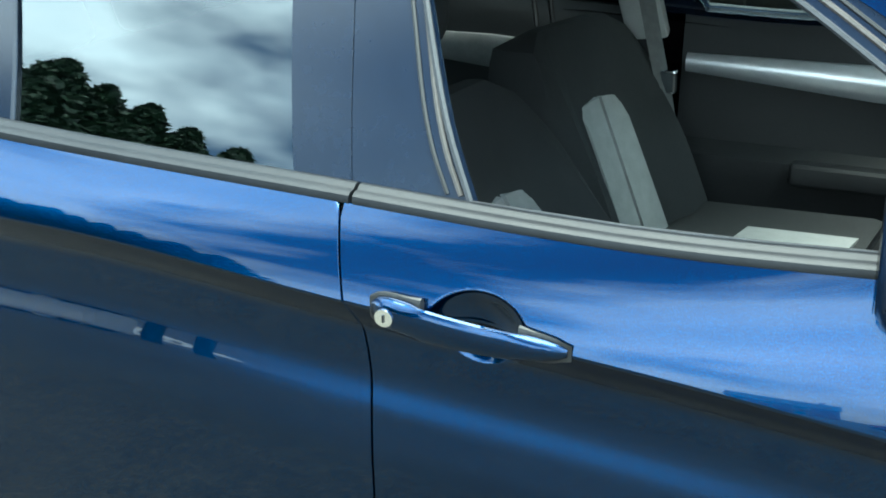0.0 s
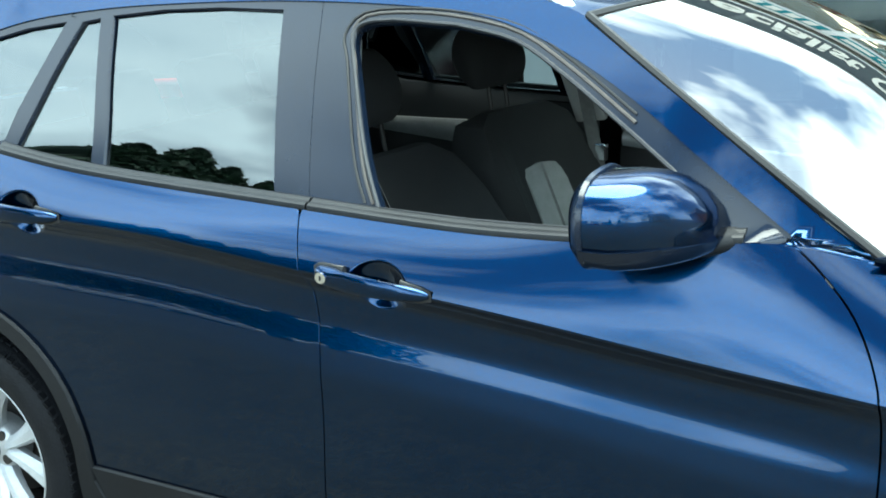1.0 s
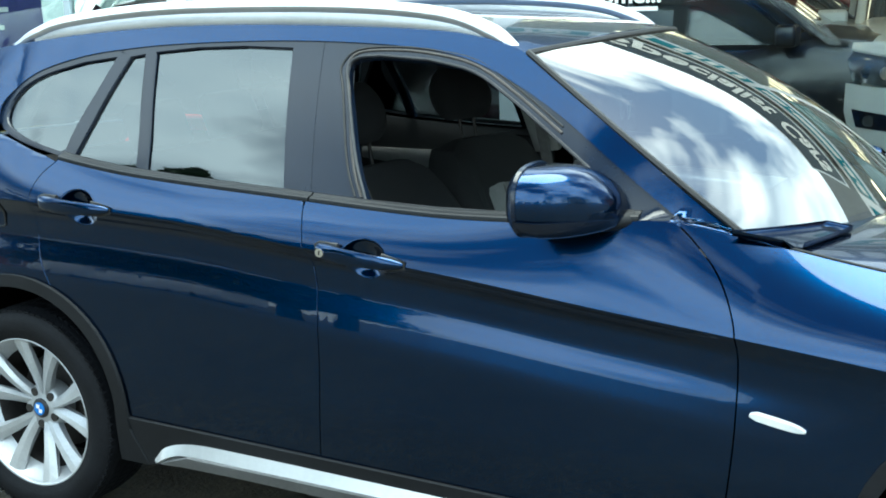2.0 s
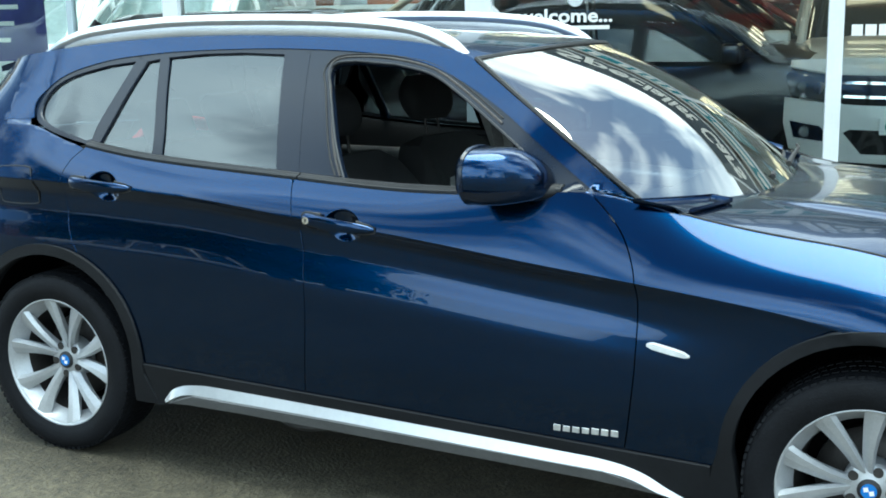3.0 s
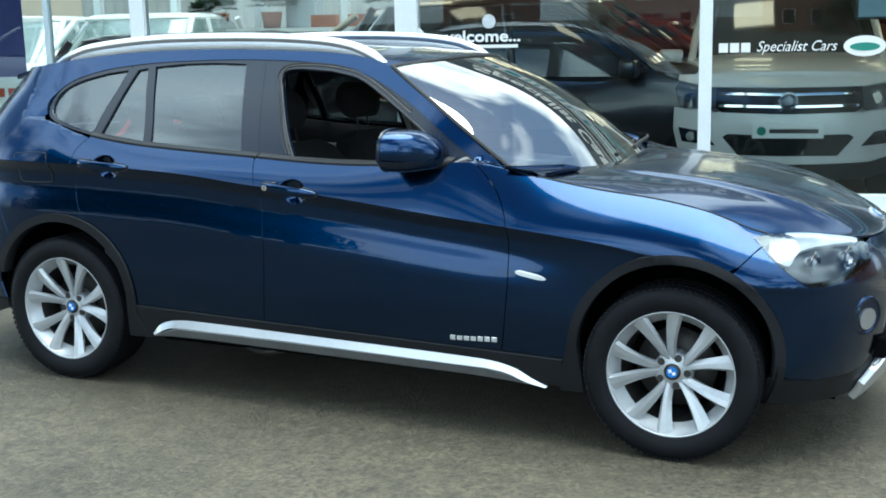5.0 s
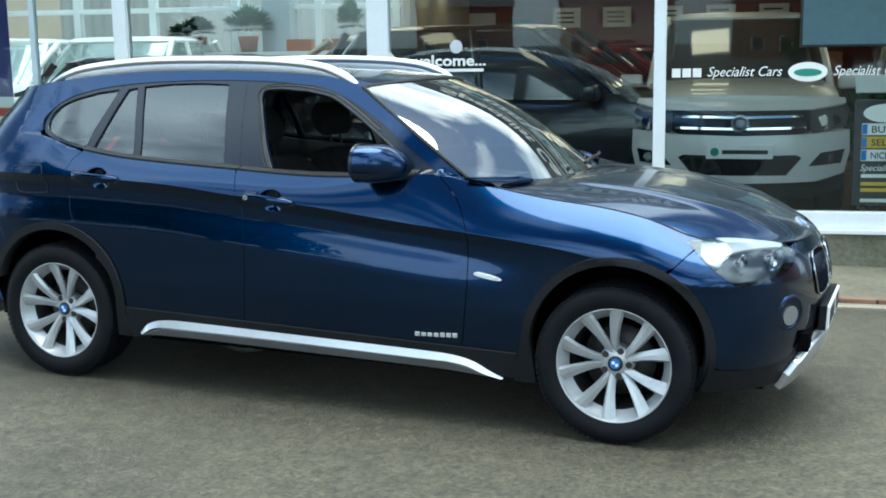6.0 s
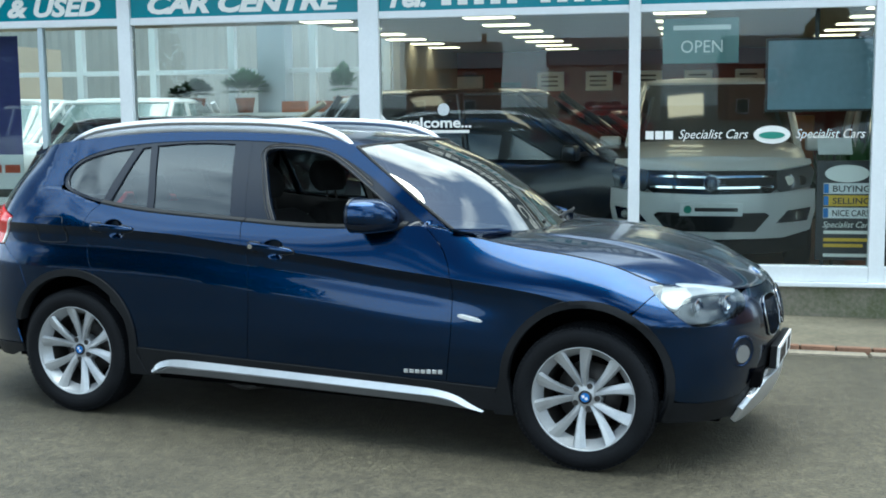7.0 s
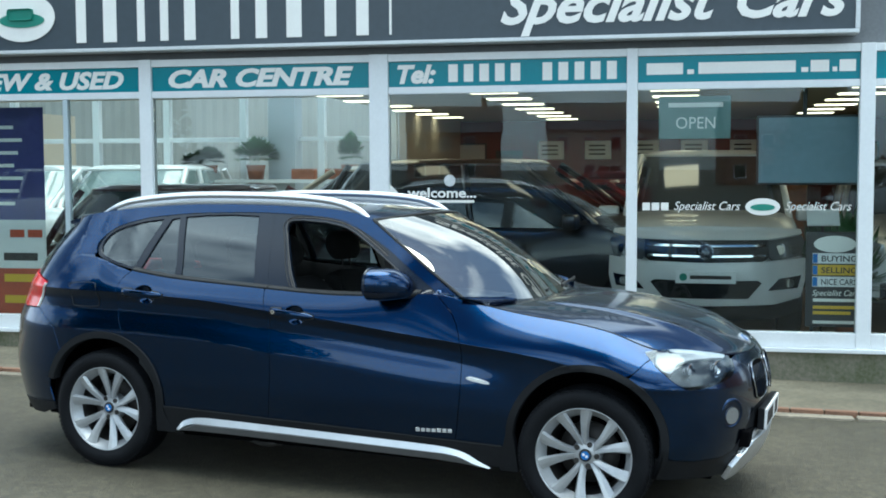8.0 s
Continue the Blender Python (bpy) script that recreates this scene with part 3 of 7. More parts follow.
# notices, posters and a pale counter hatch along the rear wall
for k in range(6):
    nb = thing("notice", SHOP @ pose(-1.6 + 0.72 * k, 8.385, 2.0), "white framed notice on the red wall", "notice", "wall notices")
    part("frame", slab(-0.20, 0.20, 0.0, 0.012, -0.14, 0.14), UPVC, nb)
    part("sheet", slab(-0.18, 0.18, -0.004, -0.001, -0.12, 0.12), PAPER, nb)
    for j in range(3):
        part("text_bar", slab(-0.14, 0.11, -0.007, -0.0045, -0.075 + 0.065 * j, -0.05 + 0.065 * j), STEEL_DARK, nb)
WARM_WOOD = mat("orange_brown_wood", (0.34, 0.13, 0.04), 0.5, vary=0.25, scale=6)
for u, w in ((-1.15, 0.9), (0.2, 1.1), (1.7, 0.9)):
    cab = thing("cabinet", SHOP @ pose(u, 8.1, FL), "low brown wooden cabinet with papers by the red wall", "cabinet", "rear wall cabinets")
    part("body", slab(-w / 2, w / 2, -0.22, 0.25, 0.06, 1.35, 0.01), WARM_WOOD, cab)
    part("plinth", slab(-w / 2 + 0.03, w / 2 - 0.03, -0.19, 0.22, 0.0, 0.06), DARK_BOARD, cab)
    for q in (-1, 1):
        dr = part("door", slab(q * w / 4 - w / 4 + 0.012, q * w / 4 + w / 4 - 0.012, -0.236, -0.221, 0.10, 1.32, 0.004), WARM_WOOD, cab)
        part("handle", slab(-q * 0.03 - 0.008, -q * 0.03 + 0.008, -0.252, -0.237, 0.7, 0.85, 0.003), STEEL_DARK, dr)
for u, z, w, h, m_ in ((-2.85, 1.95, 0.5, 0.34, PAPER), (-2.25, 1.75, 0.42, 0.5, DARK_BOARD), (-2.85, 1.45, 0.4, 0.3, BANNER_BLUE), (-2.2, 1.2, 0.5, 0.3, PAPER), (2.9, 1.9, 0.6, 0.4, PAPER)):
    po = thing("poster", SHOP @ pose(u, 8.385, z), "small framed poster on the rear wall", "poster", "rear wall posters")
    part("frame", slab(-w / 2, w / 2, 0.0, 0.012, -h / 2, h / 2), STEEL_DARK, po)
    part("print", slab(-w / 2 + 0.03, w / 2 - 0.03, -0.004, -0.001, -h / 2 + 0.03, h / 2 - 0.03), m_, po)
# glazed rear side, with a pale shed beyond
glz = thing("rear_glazing", SHOP, "white framed glazed rear side of the showroom", "glazing", kind="structure")
for u in (-8.4, -7.2, -6.2, -5.15, -4.1, -3.16):
    part("mullion", slab(u - 0.045, u + 0.045, 4.6, 4.7, FL, 3.09, 0.006), UPVC, glz)
for z in (FL + 0.02, 0.85, 2.08, 2.72):
    part("rail", slab(-8.45, -3.1, 4.61, 4.69, z, z + 0.06, 0.005), UPVC, glz)
part("pier", slab(-4.75, -4.4, 4.45, 4.75, FL, 3.09), mat("grey_blue_pier", (0.42, 0.46, 0.50), 0.7, vary=0.08, scale=3), glz, "pale grey blue pier")
part("partition", slab(-3.1, -3.02, 4.7, 8.4, FL, 2.45), CREAM_WALL, room)
part("wall_left", slab(-9.5, -9.35, 0.08, 8.0, FL, 2.6), CREAM_WALL, room)
shed = thing("shed", SHOP @ pose(-7.0, 10.5, 0), "pale corrugated metal shed behind the showroom", "shed")
verts, faces = [], []
for k in range(241):
    uu = -14 + 0.1 * k
    for z in (-0.2, 4.8):
        verts.append((uu, -0.03 * (k % 2), z))
faces = [(2 * k, 2 * k + 2, 2 * k + 3, 2 * k + 1) for k in range(240)]
mk("wall", verts, faces, CLADDING_WALL, shed, smooth=False)
part("roof", slab(-14.1, 10.1, -0.3, 5.0, 4.8, 4.95), SLATES, shed)
part("inner_wall", slab(-14.0, 10.0, 0.005, 0.12, -0.2, 4.8), CLADDING_WALL, shed)


# ---- the blue estate car: x towards its nose, y towards its left side, z up ----
CREASE = [(-2.3, 1.02), (-1.38, 1.03), (-0.81, 1.02), (-0.38, 0.985), (0.0, 0.957), (0.42, 0.915), (0.71, 0.89), (1.1, 0.85), (1.4, 0.79), (1.7, 0.72), (2.2, 0.66)]
BELT = [(-2.3, 1.26), (-1.45, 1.215), (-1.26, 1.16), (-0.94, 1.12), (-0.46, 1.10), (-0.05, 1.088), (0.25, 1.10), (0.54, 1.127), (0.66, 1.11), (0.78, 1.085),
        (0.92, 1.058), (1.06, 1.038), (1.24, 1.02), (1.44, 0.985), (1.69, 0.90), (2.2, 0.84)]
SHOULDER = [(-2.3, 0.80), (-1.6, 0.815), (-1.2, 0.832), (0.3, 0.835), (0.6, 0.80), (0.9, 0.765), (1.4, 0.745), (2.2, 0.76)]
NOSE = [(0.16, 2.04), (0.25, 2.095), (0.36, 2.136), (0.55, 2.150), (0.66, 2.142), (0.78, 2.112), (0.86, 2.06), (0.92, 1.985), (1.0, 1.88)]
TAIL = [(0.18, 2.16), (0.35, 2.28), (0.6, 2.335), (0.8, 2.315), (0.95, 2.24), (1.1, 2.14), (1.25, 2.03), (1.4, 1.90), (1.5, 1.82)]
ARCHES = {1: (1.378, 0.425, 0.405, 0.373), -1: (-1.365, 0.425, 0.372, 0.338)}


def crease(x):
    return ramp(x, CREASE)


def side_full(x, z):
    """Half width of the body before it curves in at nose and tail."""
    zb, zc = ramp(x, BELT), crease(x)
    k = ramp(x, [(-2.0, 0.3), (-1.5, 1), (0.5, 1), (1.05, 0.0)])
    if z <= zc:
        return ramp(z, [(0.14, 0.835), (0.28, 0.858), (min(0.42, zc - 0.36), 0.876), (min(0.56, zc - 0.29), 0.886), (zc - 0.24, 0.885), (zc - 0.17, 0.885 - 0.008 * k),
                        (zc - 0.10, 0.886 - 0.022 * k), (zc - 0.055, 0.888 - 0.024 * k), (zc - 0.018, 0.891 - 0.008 * k), (zc, 0.896)])
    if z <= zb:
        t = (z - zc) / max(0.01, zb - zc)
        a = ramp(x, [(0.75, 0.55), (1.3, 0.0)])
        return 0.896 + (ramp(x, SHOULDER) - 0.896) * (a * t + (1 - a) * t * t)
    g = z - zb
    y = ramp(x, SHOULDER) - 0.028 * min(1, g / 0.004) * ramp(x, [(-1.56, 0), (-1.44, 1)]) - 0.38 * g - 0.28 * g * g
    if x < -0.9:
        y -= 0.05 * (-0.9 - x) ** 2 * min(1, g / 0.12)
    return y


def half_width(x, z):
    y = side_full(x, z)
    if x > 1.35:
        y *= math.sqrt(max(0.0, 1 - ((x - 1.35) / (ramp(z, NOSE) - 1.35)) ** 3))
    if x < -1.35:
        y *= math.sqrt(max(0.0, 1 - ((-x - 1.35) / (ramp(z, TAIL) - 1.35)) ** 3))
    return y


def cup(x, z):
    """Depth of the finger recess behind a door handle."""
    d = 0.0
    for hx in (-0.205, -1.105):
        hz = crease(hx) - 0.002
        q = ((x - hx) / 0.066) ** 2 + ((z - hz) / 0.053) ** 2
        if q < 1:
            d = max(d, 0.034 * (1 - q) ** 1.4)
    return d


def on_side(u, w):
    """Body side from (x, height over the crease)."""
    z = w + crease(u)
    return Vector((u, -half_width(u, z) + cup(u, z), z))


def on_side_z(u, z, proud=0.0):
    return Vector((u, -half_width(u, z) - proud, z))


def over(points):
    """Outline points (x, z) as (x, height over the crease)."""
    return [(p[0], p[1] - crease(p[0])) for p in points]


def curve2(points, n=5):
    return [(q.x, q.y) for q in spline([(a, b, 0) for a, b in points], n)]


def arc(which, a0, a1, inner=False, grow=0.0, n=26):
    cx, cz, ro, ri = ARCHES[which]
    r = (ri if inner else ro) + grow
    return [(cx + r * math.cos(radians(a0 + (a1 - a0) * k / n)), cz + r * math.sin(radians(a0 + (a1 - a0) * k / n))) for k in range(n + 1)]


ROUND = [(0, 0), (15, 15), (30, 36), (43, 55), (52, 63), (62, 68), (70, 71.5), (90, 90)]


def front_skin(phi, z, proud=0.0):
    """Front of the body from the angle round the nose (degrees; 90 is the middle) and height."""
    phi = ramp(phi, ROUND)
    s, c = math.sin(radians(min(phi, 90))), math.cos(radians(phi))
    x = 1.35 + (ramp(z, NOSE) + proud - 1.35) * max(0, s) ** (2 / 3)
    xs = min(x, 1.7)
    return Vector((x, -(side_full(xs, min(z, ramp(xs, BELT))) + proud) * c, z))


def rear_skin(phi, z, proud=0.0):
    s, c = math.sin(radians(min(phi, 90))), math.cos(radians(phi))
    x = -1.35 - (ramp(z, TAIL) + proud - 1.35) * max(0, s) ** (2 / 3)
    return Vector((x, -(side_full(max(x, -1.75), z) + proud) * c, z))


def phi_at(x, z, table):
    phi = math.degrees(math.asin(min(1, ((abs(x) - 1.35) / (ramp(z, table) - 1.35)) ** 1.5)))
    if table is NOSE:
        lo, hi = 0.0, 90.0
        for _ in range(30):
            mid = (lo + hi) / 2
            lo, hi = (mid, hi) if ramp(mid, ROUND) < phi else (lo, mid)
        phi = lo
    return phi


car = thing("estate_car", STREET, "dark blue metallic estate car with silver rails and open window", "car")

FRONT_CUT = [(0.545, 1.13), (0.60, 1.085), (0.66, 1.02), (0.70, 0.94), (0.715, 0.86), (0.72, 0.66), (0.71, 0.48), (0.70, 0.372)]
B_CUT = [(-0.405, 1.099), (-0.381, 1.0), (-0.360, 0.9), (-0.349, 0.75), (-0.347, 0.6), (-0.355, 0.388)]
REAR_CUT = [(-1.215, 1.145), (-1.255, 1.10), (-1.28, 1.03), (-1.28, 0.92), (-1.265, 0.845), (-1.235, 0.781)]
FINE_W = (0.003, -0.003, -0.012, -0.03, -0.05, -0.07, -0.09, -0.11, -0.13, -0.15)


def belt_between(x0, x1):
    n = max(2, int(abs(x1 - x0) / 0.03))
    return [(x0 + (x1 - x0) * k / n, ramp(x0 + (x1 - x0) * k / n, BELT)) for k in range(n + 1)]


def clad_z(x):
    return 0.402 - 0.0195 * (x + 1.0)


def arc_angle(which, x):
    cx, cz, ro, ri = ARCHES[which]
    return math.degrees(math.acos((x - cx) / ro))


def both(name, data, material, parent_right, parent_left, label=""):
    a = mk(name, *data[:2], material, parent_right, label, data[2])
    b = mk(name, *mirror_y(data)[:2], material, parent_left, label, mirror_y(data)[2])
    return a, b


# doors, wings and quarters
front_door_line = over(belt_between(0.535, -0.400) + curve2(B_CUT)[1:] + [(x, clad_z(x)) for x in (-0.2, 0.1, 0.4, 0.6)] + curve2(FRONT_CUT)[::-1])
cup_u = tuple(-0.205 + 0.003 * k for k in range(-23, 24))
cup_u2 = tuple(-1.105 + 0.003 * k for k in range(-23, 24))
cup_w = tuple(0.006 + 0.003 * k for k in range(-21, 17)) + FINE_W
fd_r, fd_l = both("front_door", skin(front_door_line, on_side, (0.03, 0.03), (cup_u, cup_w), out=1), BLUE, car, car)
rear_door_line = over(curve2(REAR_CUT) + arc(-1, 70, 0)[1:] + [(-0.985, clad_z(-0.985))] + [(x, clad_z(x)) for x in (-0.8, -0.6, -0.4)] + curve2(B_CUT)[::-1] + belt_between(-0.415, -1.21))
rd_r, rd_l = both("rear_door", skin(rear_door_line, on_side, (0.03, 0.03), (cup_u2, cup_w), out=1), BLUE, car, car)
wing_line = over(curve2(FRONT_CUT) + [(0.96, clad_z(0.96))] + arc(1, 180, 62)[0:] + curve2([(1.60, 0.80), (1.64, 0.845), (1.69, 0.897)]) + belt_between(1.685, 0.56))
both("front_wing", skin(wing_line, on_side, (0.03, 0.02), ((), (0.003, -0.003)), out=1), BLUE, car, car)
quarter_line = over(curve2(REAR_CUT)[::-1] + belt_between(-1.23, -1.45)[1:] + [(-1.475, 1.231), (-1.50, 1.229), (-1.55, 1.2265), (-1.72, 1.203), (-1.785, 1.11), (-1.755, 1.054), (-1.80, 0.97), (-1.835, 0.903), (-1.80, 0.875), (-1.70, 0.80)] + arc(-1, 140, 70))
both("rear_quarter", skin(quarter_line, on_side, (0.03, 0.02), ((), FINE_W), inset=0.0008, out=1), BLUE, car, car)

# roof side: from the windscreen pillar over the doors and down the rear pillar
DLO = [(0.545, 1.13), (0.50, 1.162), (0.37, 1.253), (0.25, 1.333), (0.12, 1.403), (0.01, 1.448), (-0.09, 1.474), (-0.24, 1.489), (-0.45, 1.494), (-0.66, 1.49), (-0.92, 1.475),
       (-1.08, 1.458), (-1.22, 1.435), (-1.35, 1.395), (-1.43, 1.345), (-1.475, 1.285), (-1.465, 1.235), (-1.41, 1.20), (-1.32, 1.172), (-1.215, 1.147)]
ROOF_EDGE = [(0.70, 1.100), (0.62, 1.142), (0.50, 1.228), (0.37, 1.322), (0.25, 1.404), (0.13, 1.478), (0.03, 1.509), (-0.1, 1.527), (-0.3, 1.533), (-0.6, 1.533), (-0.9, 1.524), (-1.2, 1.50), (-1.42, 1.47),
             (-1.62, 1.435)]
REAR_EDGE = [(-1.625, 1.434), (-1.66, 1.36), (-1.70, 1.28), (-1.72, 1.205)]


def on_glass(u, z, inset=0.0):
    return Vector((u, -half_width(u, z) + inset, z))


both("roof_side", skin(curve2(DLO[:17]) + [(-1.475, 1.231), (-1.50, 1.229), (-1.55, 1.2265), (-1.72, 1.203)] + curve2(REAR_EDGE)[::-1] + curve2(ROOF_EDGE)[::-1], on_glass, (0.04, 0.025), inset=0.0004, out=1), BLUE, car, car)


# roof, windscreen and bonnet
ROOF_Z = [(-1.85, 1.425), (-1.6, 1.468), (-1.3, 1.512), (-0.9, 1.54), (-0.4, 1.553), (-0.05, 1.545), (0.22, 1.505)]


def edge_z(x):
    return ramp(-x, [(-q[0], q[1]) for q in ROOF_EDGE])


def roof_at(x, t):
    """t from -1 at the right edge to 1 at the left edge of the roof."""
    ze = edge_z(x) if x < 0.13 else 1.478
    w = half_width(min(x, 0.13), ze)
    k = abs(t) ** 2.6
    return Vector((x - 0.03 * (1 - k) * 0 + (0.10 * (1 - t * t) if x > 0 else 0) * min(1, max(0, x / 0.13)), t * w, (ze + (ramp(x, ROOF_Z) - ze) * (1 - k))))


data = skin([(-1.62, -1), (0.13, -1), (0.13, 1), (-1.62, 1)], roof_at, (0.05, 0.08), inset=0, out=1)
mk("roof", data[0], data[1], BLUE, car, "", data[2])


def screen_at(t, s):
    """Windscreen: t from -1 (right) to 1 (left), s from 0 at the base to 1 at the roof."""
    xb, zb = 0.96 - 0.26 * t * t, 1.078 + 0.024 * t * t
    xt, zt = 0.25 - 0.12 * t * t, 1.512 - 0.032 * t * t
    yb, yt = 0.785, 0.618
    bulge = 0.05 * math.sin(math.pi * s) * (1 - t * t)
    return Vector((xb + (xt - xb) * s + bulge * 0.55, t * (yb + (yt - yb) * s + 0.016 * math.sin(math.pi * s)), zb + (zt - zb) * s + bulge))


data = skin([(-1, 0), (1, 0), (1, 1), (-1, 1)], screen_at, (0.08, 0.06), inset=0, thick=0.006, out=1)
ws = mk("windscreen", data[0], data[1], SCREEN_GLASS, car, "curved windscreen reflecting sky and shop", data[2])
ws.visible_shadow = False
for sgn in (-1, 1):
    bm = tube([screen_at(sgn, s) + Vector((0.0, sgn * 0.004, 0.004)) for s in (0, 0.25, 0.5, 0.75, 1)], 0.008, 6)
    part("screen_seal", bm, RUBBER, ws, smooth=True)
part("screen_seal", tube([screen_at(t, 1) + Vector((0, 0, 0.002)) for t in (-1, -0.5, 0, 0.5, 1)], 0.008, 6), RUBBER, ws, smooth=True)

BONNET_Z = [(0.9, 1.082), (1.1, 1.085), (1.4, 1.07), (1.65, 1.03), (1.84, 0.98), (1.97, 0.92), (2.06, 0.855)]


def bonnet_at(x, t):
    """t from -1 to 1 across the bonnet."""
    xe = 0.80 + (x - 0.93) * (0.94 / 1.13) if x > 0.93 else x - 0.13
    k = abs(t) ** 2.4
    xx = x + (xe - x) * k * (1 if x < 1.6 else 1)
    ze, we = ramp(xe, BELT), half_width(xe, ramp(xe, BELT))
    rib = 0.012 * math.exp(-((abs(t) - 0.56) / 0.05) ** 2) + 0.008 * max(0, 1 - (abs(t) / 0.5) ** 4)
    rib *= max(0, min(1, (x - 0.95) / 0.2)) * max(0, min(1, (2.06 - x) / 0.3))
    return Vector((xx, t * we * 0.997, ze + (ramp(x, BONNET_Z) - ze) * (1 - k) + rib))


data = skin([(0.94, -1), (2.06, -1), (2.06, 1), (0.94, 1)], bonnet_at, (0.04, 0.04), inset=0, out=1)
bonnet = mk("bonnet", data[0], data[1], BLUE, car, "", data[2])
cowl = loft([[(1.02, y, 1.03), (0.96 - 0.17 * (y / 0.7) ** 2, y, 1.075 + 0.03 * (y / 0.7) ** 2), (0.90 - 0.17 * (y / 0.7) ** 2, y, 1.07 + 0.03 * (y / 0.7) ** 2), (0.85, y, 1.02)] for y in (-0.57, -0.4, -0.2, 0, 0.2, 0.4, 0.57)])
part("cowl", cowl, BLACK_TRIM, car, "black plastic scuttle panel")
for y0, y1, base in ((-0.02, 0.40, -0.12), (0.30, 0.66, 0.22)):
    bm = tube([(0.93 - 0.19 * (base / 0.75) ** 2, base, 1.105), (0.90, (base + y0) / 2 + 0.1, 1.115), (0.88, (y0 + y1) / 2 + 0.1, 1.118), (0.86, y1, 1.122)], [0.011, 0.009, 0.007, 0.005], 6)
    part("wiper", bm, RUBBER, car, smooth=True)

# painted corner between wing, windscreen pillar and bonnet
def wing_corner(t, s):
    a = screen_at(t, 0) + Vector((0.002, 0, 0.003))
    b = bonnet_at(0.95, max(-1.0, t)) + Vector((0, 0, 0.003))
    return a + (b - a) * s


both("wing_corner", skin([(-1.04, 0), (-0.70, 0), (-0.70, 1), (-1.04, 1)], wing_corner, (0.03, 0.25), inset=0, out=1), BLUE, car, car)

def wing_fillet(u, s):
    """Strip between the wing's top edge (s = 0) and the pillar foot and bonnet corner (s = 1)."""
    x = 0.538 + 0.282 * u
    z = ramp(x, BELT) - 0.004
    a = Vector((x, -half_width(x, z) - 0.0008, z))
    if u < 0.68:
        q = 0.546 + 0.156 * u / 0.68
        zq = 1.1345 - 0.033 * u / 0.68
        b = Vector((q, -half_width(q, zq) - 0.0008, zq))
    else:
        b = wing_corner(-1.035, (u - 0.68) / 0.32) + Vector((0, 0.01, 0.001))
    return a + (b - a) * s


both("wing_fillet", skin([(0, 0), (1, 0), (1, 1), (0, 1)], wing_fillet, (0.05, 0.25), inset=0, out=1), BLUE, car, car)

# thin black tube added to draw the dark gap between bonnet and wing
for sgn in (-1, 1):
    edge = [(x, sgn * (half_width(x, ramp(x, BELT)) * 0.998), ramp(x, BELT) + 0.001) for x in (0.80, 0.9, 1.0, 1.12, 1.25, 1.38, 1.5, 1.6, 1.68)]
    part("bonnet_seal", tube(edge, 0.0032, 6, 1.0, 2), RUBBER, bonnet, "", True)

# roof rails
for s in (-1, 1):
    pts = []
    for x, h in ((-1.50, 0.004), (-1.42, 0.03), (-1.3, 0.05), (-1.0, 0.058), (-0.6, 0.058), (-0.3, 0.056), (-0.1, 0.044), (0.02, 0.022), (0.09, 0.0)):
        ze = edge_z(x)
        pts.append((x, s * (half_width(x, ze) - 0.025), ze + h - 0.008))
    rail = part("roof_rail", tube(pts, [0.012, 0.024, 0.027, 0.028, 0.028, 0.028, 0.029, 0.029, 0.014], 12, 0.75, 5), ALU, car, "satin silver roof rail", True)
    low = [(p[0], p[1] + s * 0.004, (p[2] + edge_z(p[0])) / 2 - 0.008) for p in pts[1:-1]]
    part("rail_foot", tube(low, [0.012, 0.016, 0.016, 0.016, 0.016, 0.016, 0.014], 10, 1.9, 4), ALU, rail, "", True)

# window frames and glass
FRONT_OPEN = curve2([(-0.245, 1.105), (-0.29, 1.20), (-0.335, 1.33), (-0.365, 1.425), (-0.345, 1.455), (-0.28, 1.463)], 4) + curve2([(-0.14, 1.457), (-0.01, 1.432), (0.10, 1.375), (0.20, 1.312), (0.30, 1.246), (0.335, 1.222)], 4) + [(0.35, 1.17), (0.365, 1.109)] + [(x, ramp(x, BELT) + 0.014) for x in (0.25, 0.1, -0.05, -0.2)]
REAR_OPEN = [(-0.488, 1.112)] + curve2([(-0.492, 1.13), (-0.512, 1.25), (-0.532, 1.38), (-0.545, 1.475)], 4) + [(-0.7, 1.476), (-0.85, 1.468), (-0.985, 1.452)] + curve2([(-0.985, 1.452), (-0.965, 1.33), (-0.945, 1.22), (-0.935, 1.135)], 4) + [(-0.8, 1.122), (-0.6, 1.113)]
SMALL_OPEN = [(-0.965, 1.137), (-0.975, 1.22), (-0.995, 1.33), (-1.015, 1.447), (-1.065, 1.44)] + curve2([(-1.075, 1.42), (-1.12, 1.32), (-1.16, 1.22), (-1.185, 1.158)], 4)
QUARTER_OPEN = curve2([(-1.10, 1.437), (-1.15, 1.335), (-1.19, 1.24), (-1.215, 1.175)], 4) + curve2([(-1.235, 1.167), (-1.32, 1.187), (-1.40, 1.215), (-1.445, 1.245), (-1.45, 1.29), (-1.415, 1.34), (-1.34, 1.382), (-1.22, 1.418)], 4)


def greenhouse(u, z):
    """Half width of the window band, carried smoothly down past the belt."""
    g = z - ramp(u, BELT)
    y = ramp(u, SHOULDER) - 0.028 - 0.38 * g - 0.28 * g * abs(g)
    if u < -0.9:
        y -= 0.05 * (-0.9 - u) ** 2 * max(0, min(1, g / 0.12))
    if u < -1.35:
        y *= math.sqrt(max(0.0, 1 - ((-u - 1.35) / (ramp(z, TAIL) - 1.35)) ** 3))
    return y


def trim_map(u, z):
    return Vector((u, -greenhouse(u, z) + 0.004, z))


def glass_map(u, z):
    return Vector((u, -greenhouse(u, z) + 0.016, z))


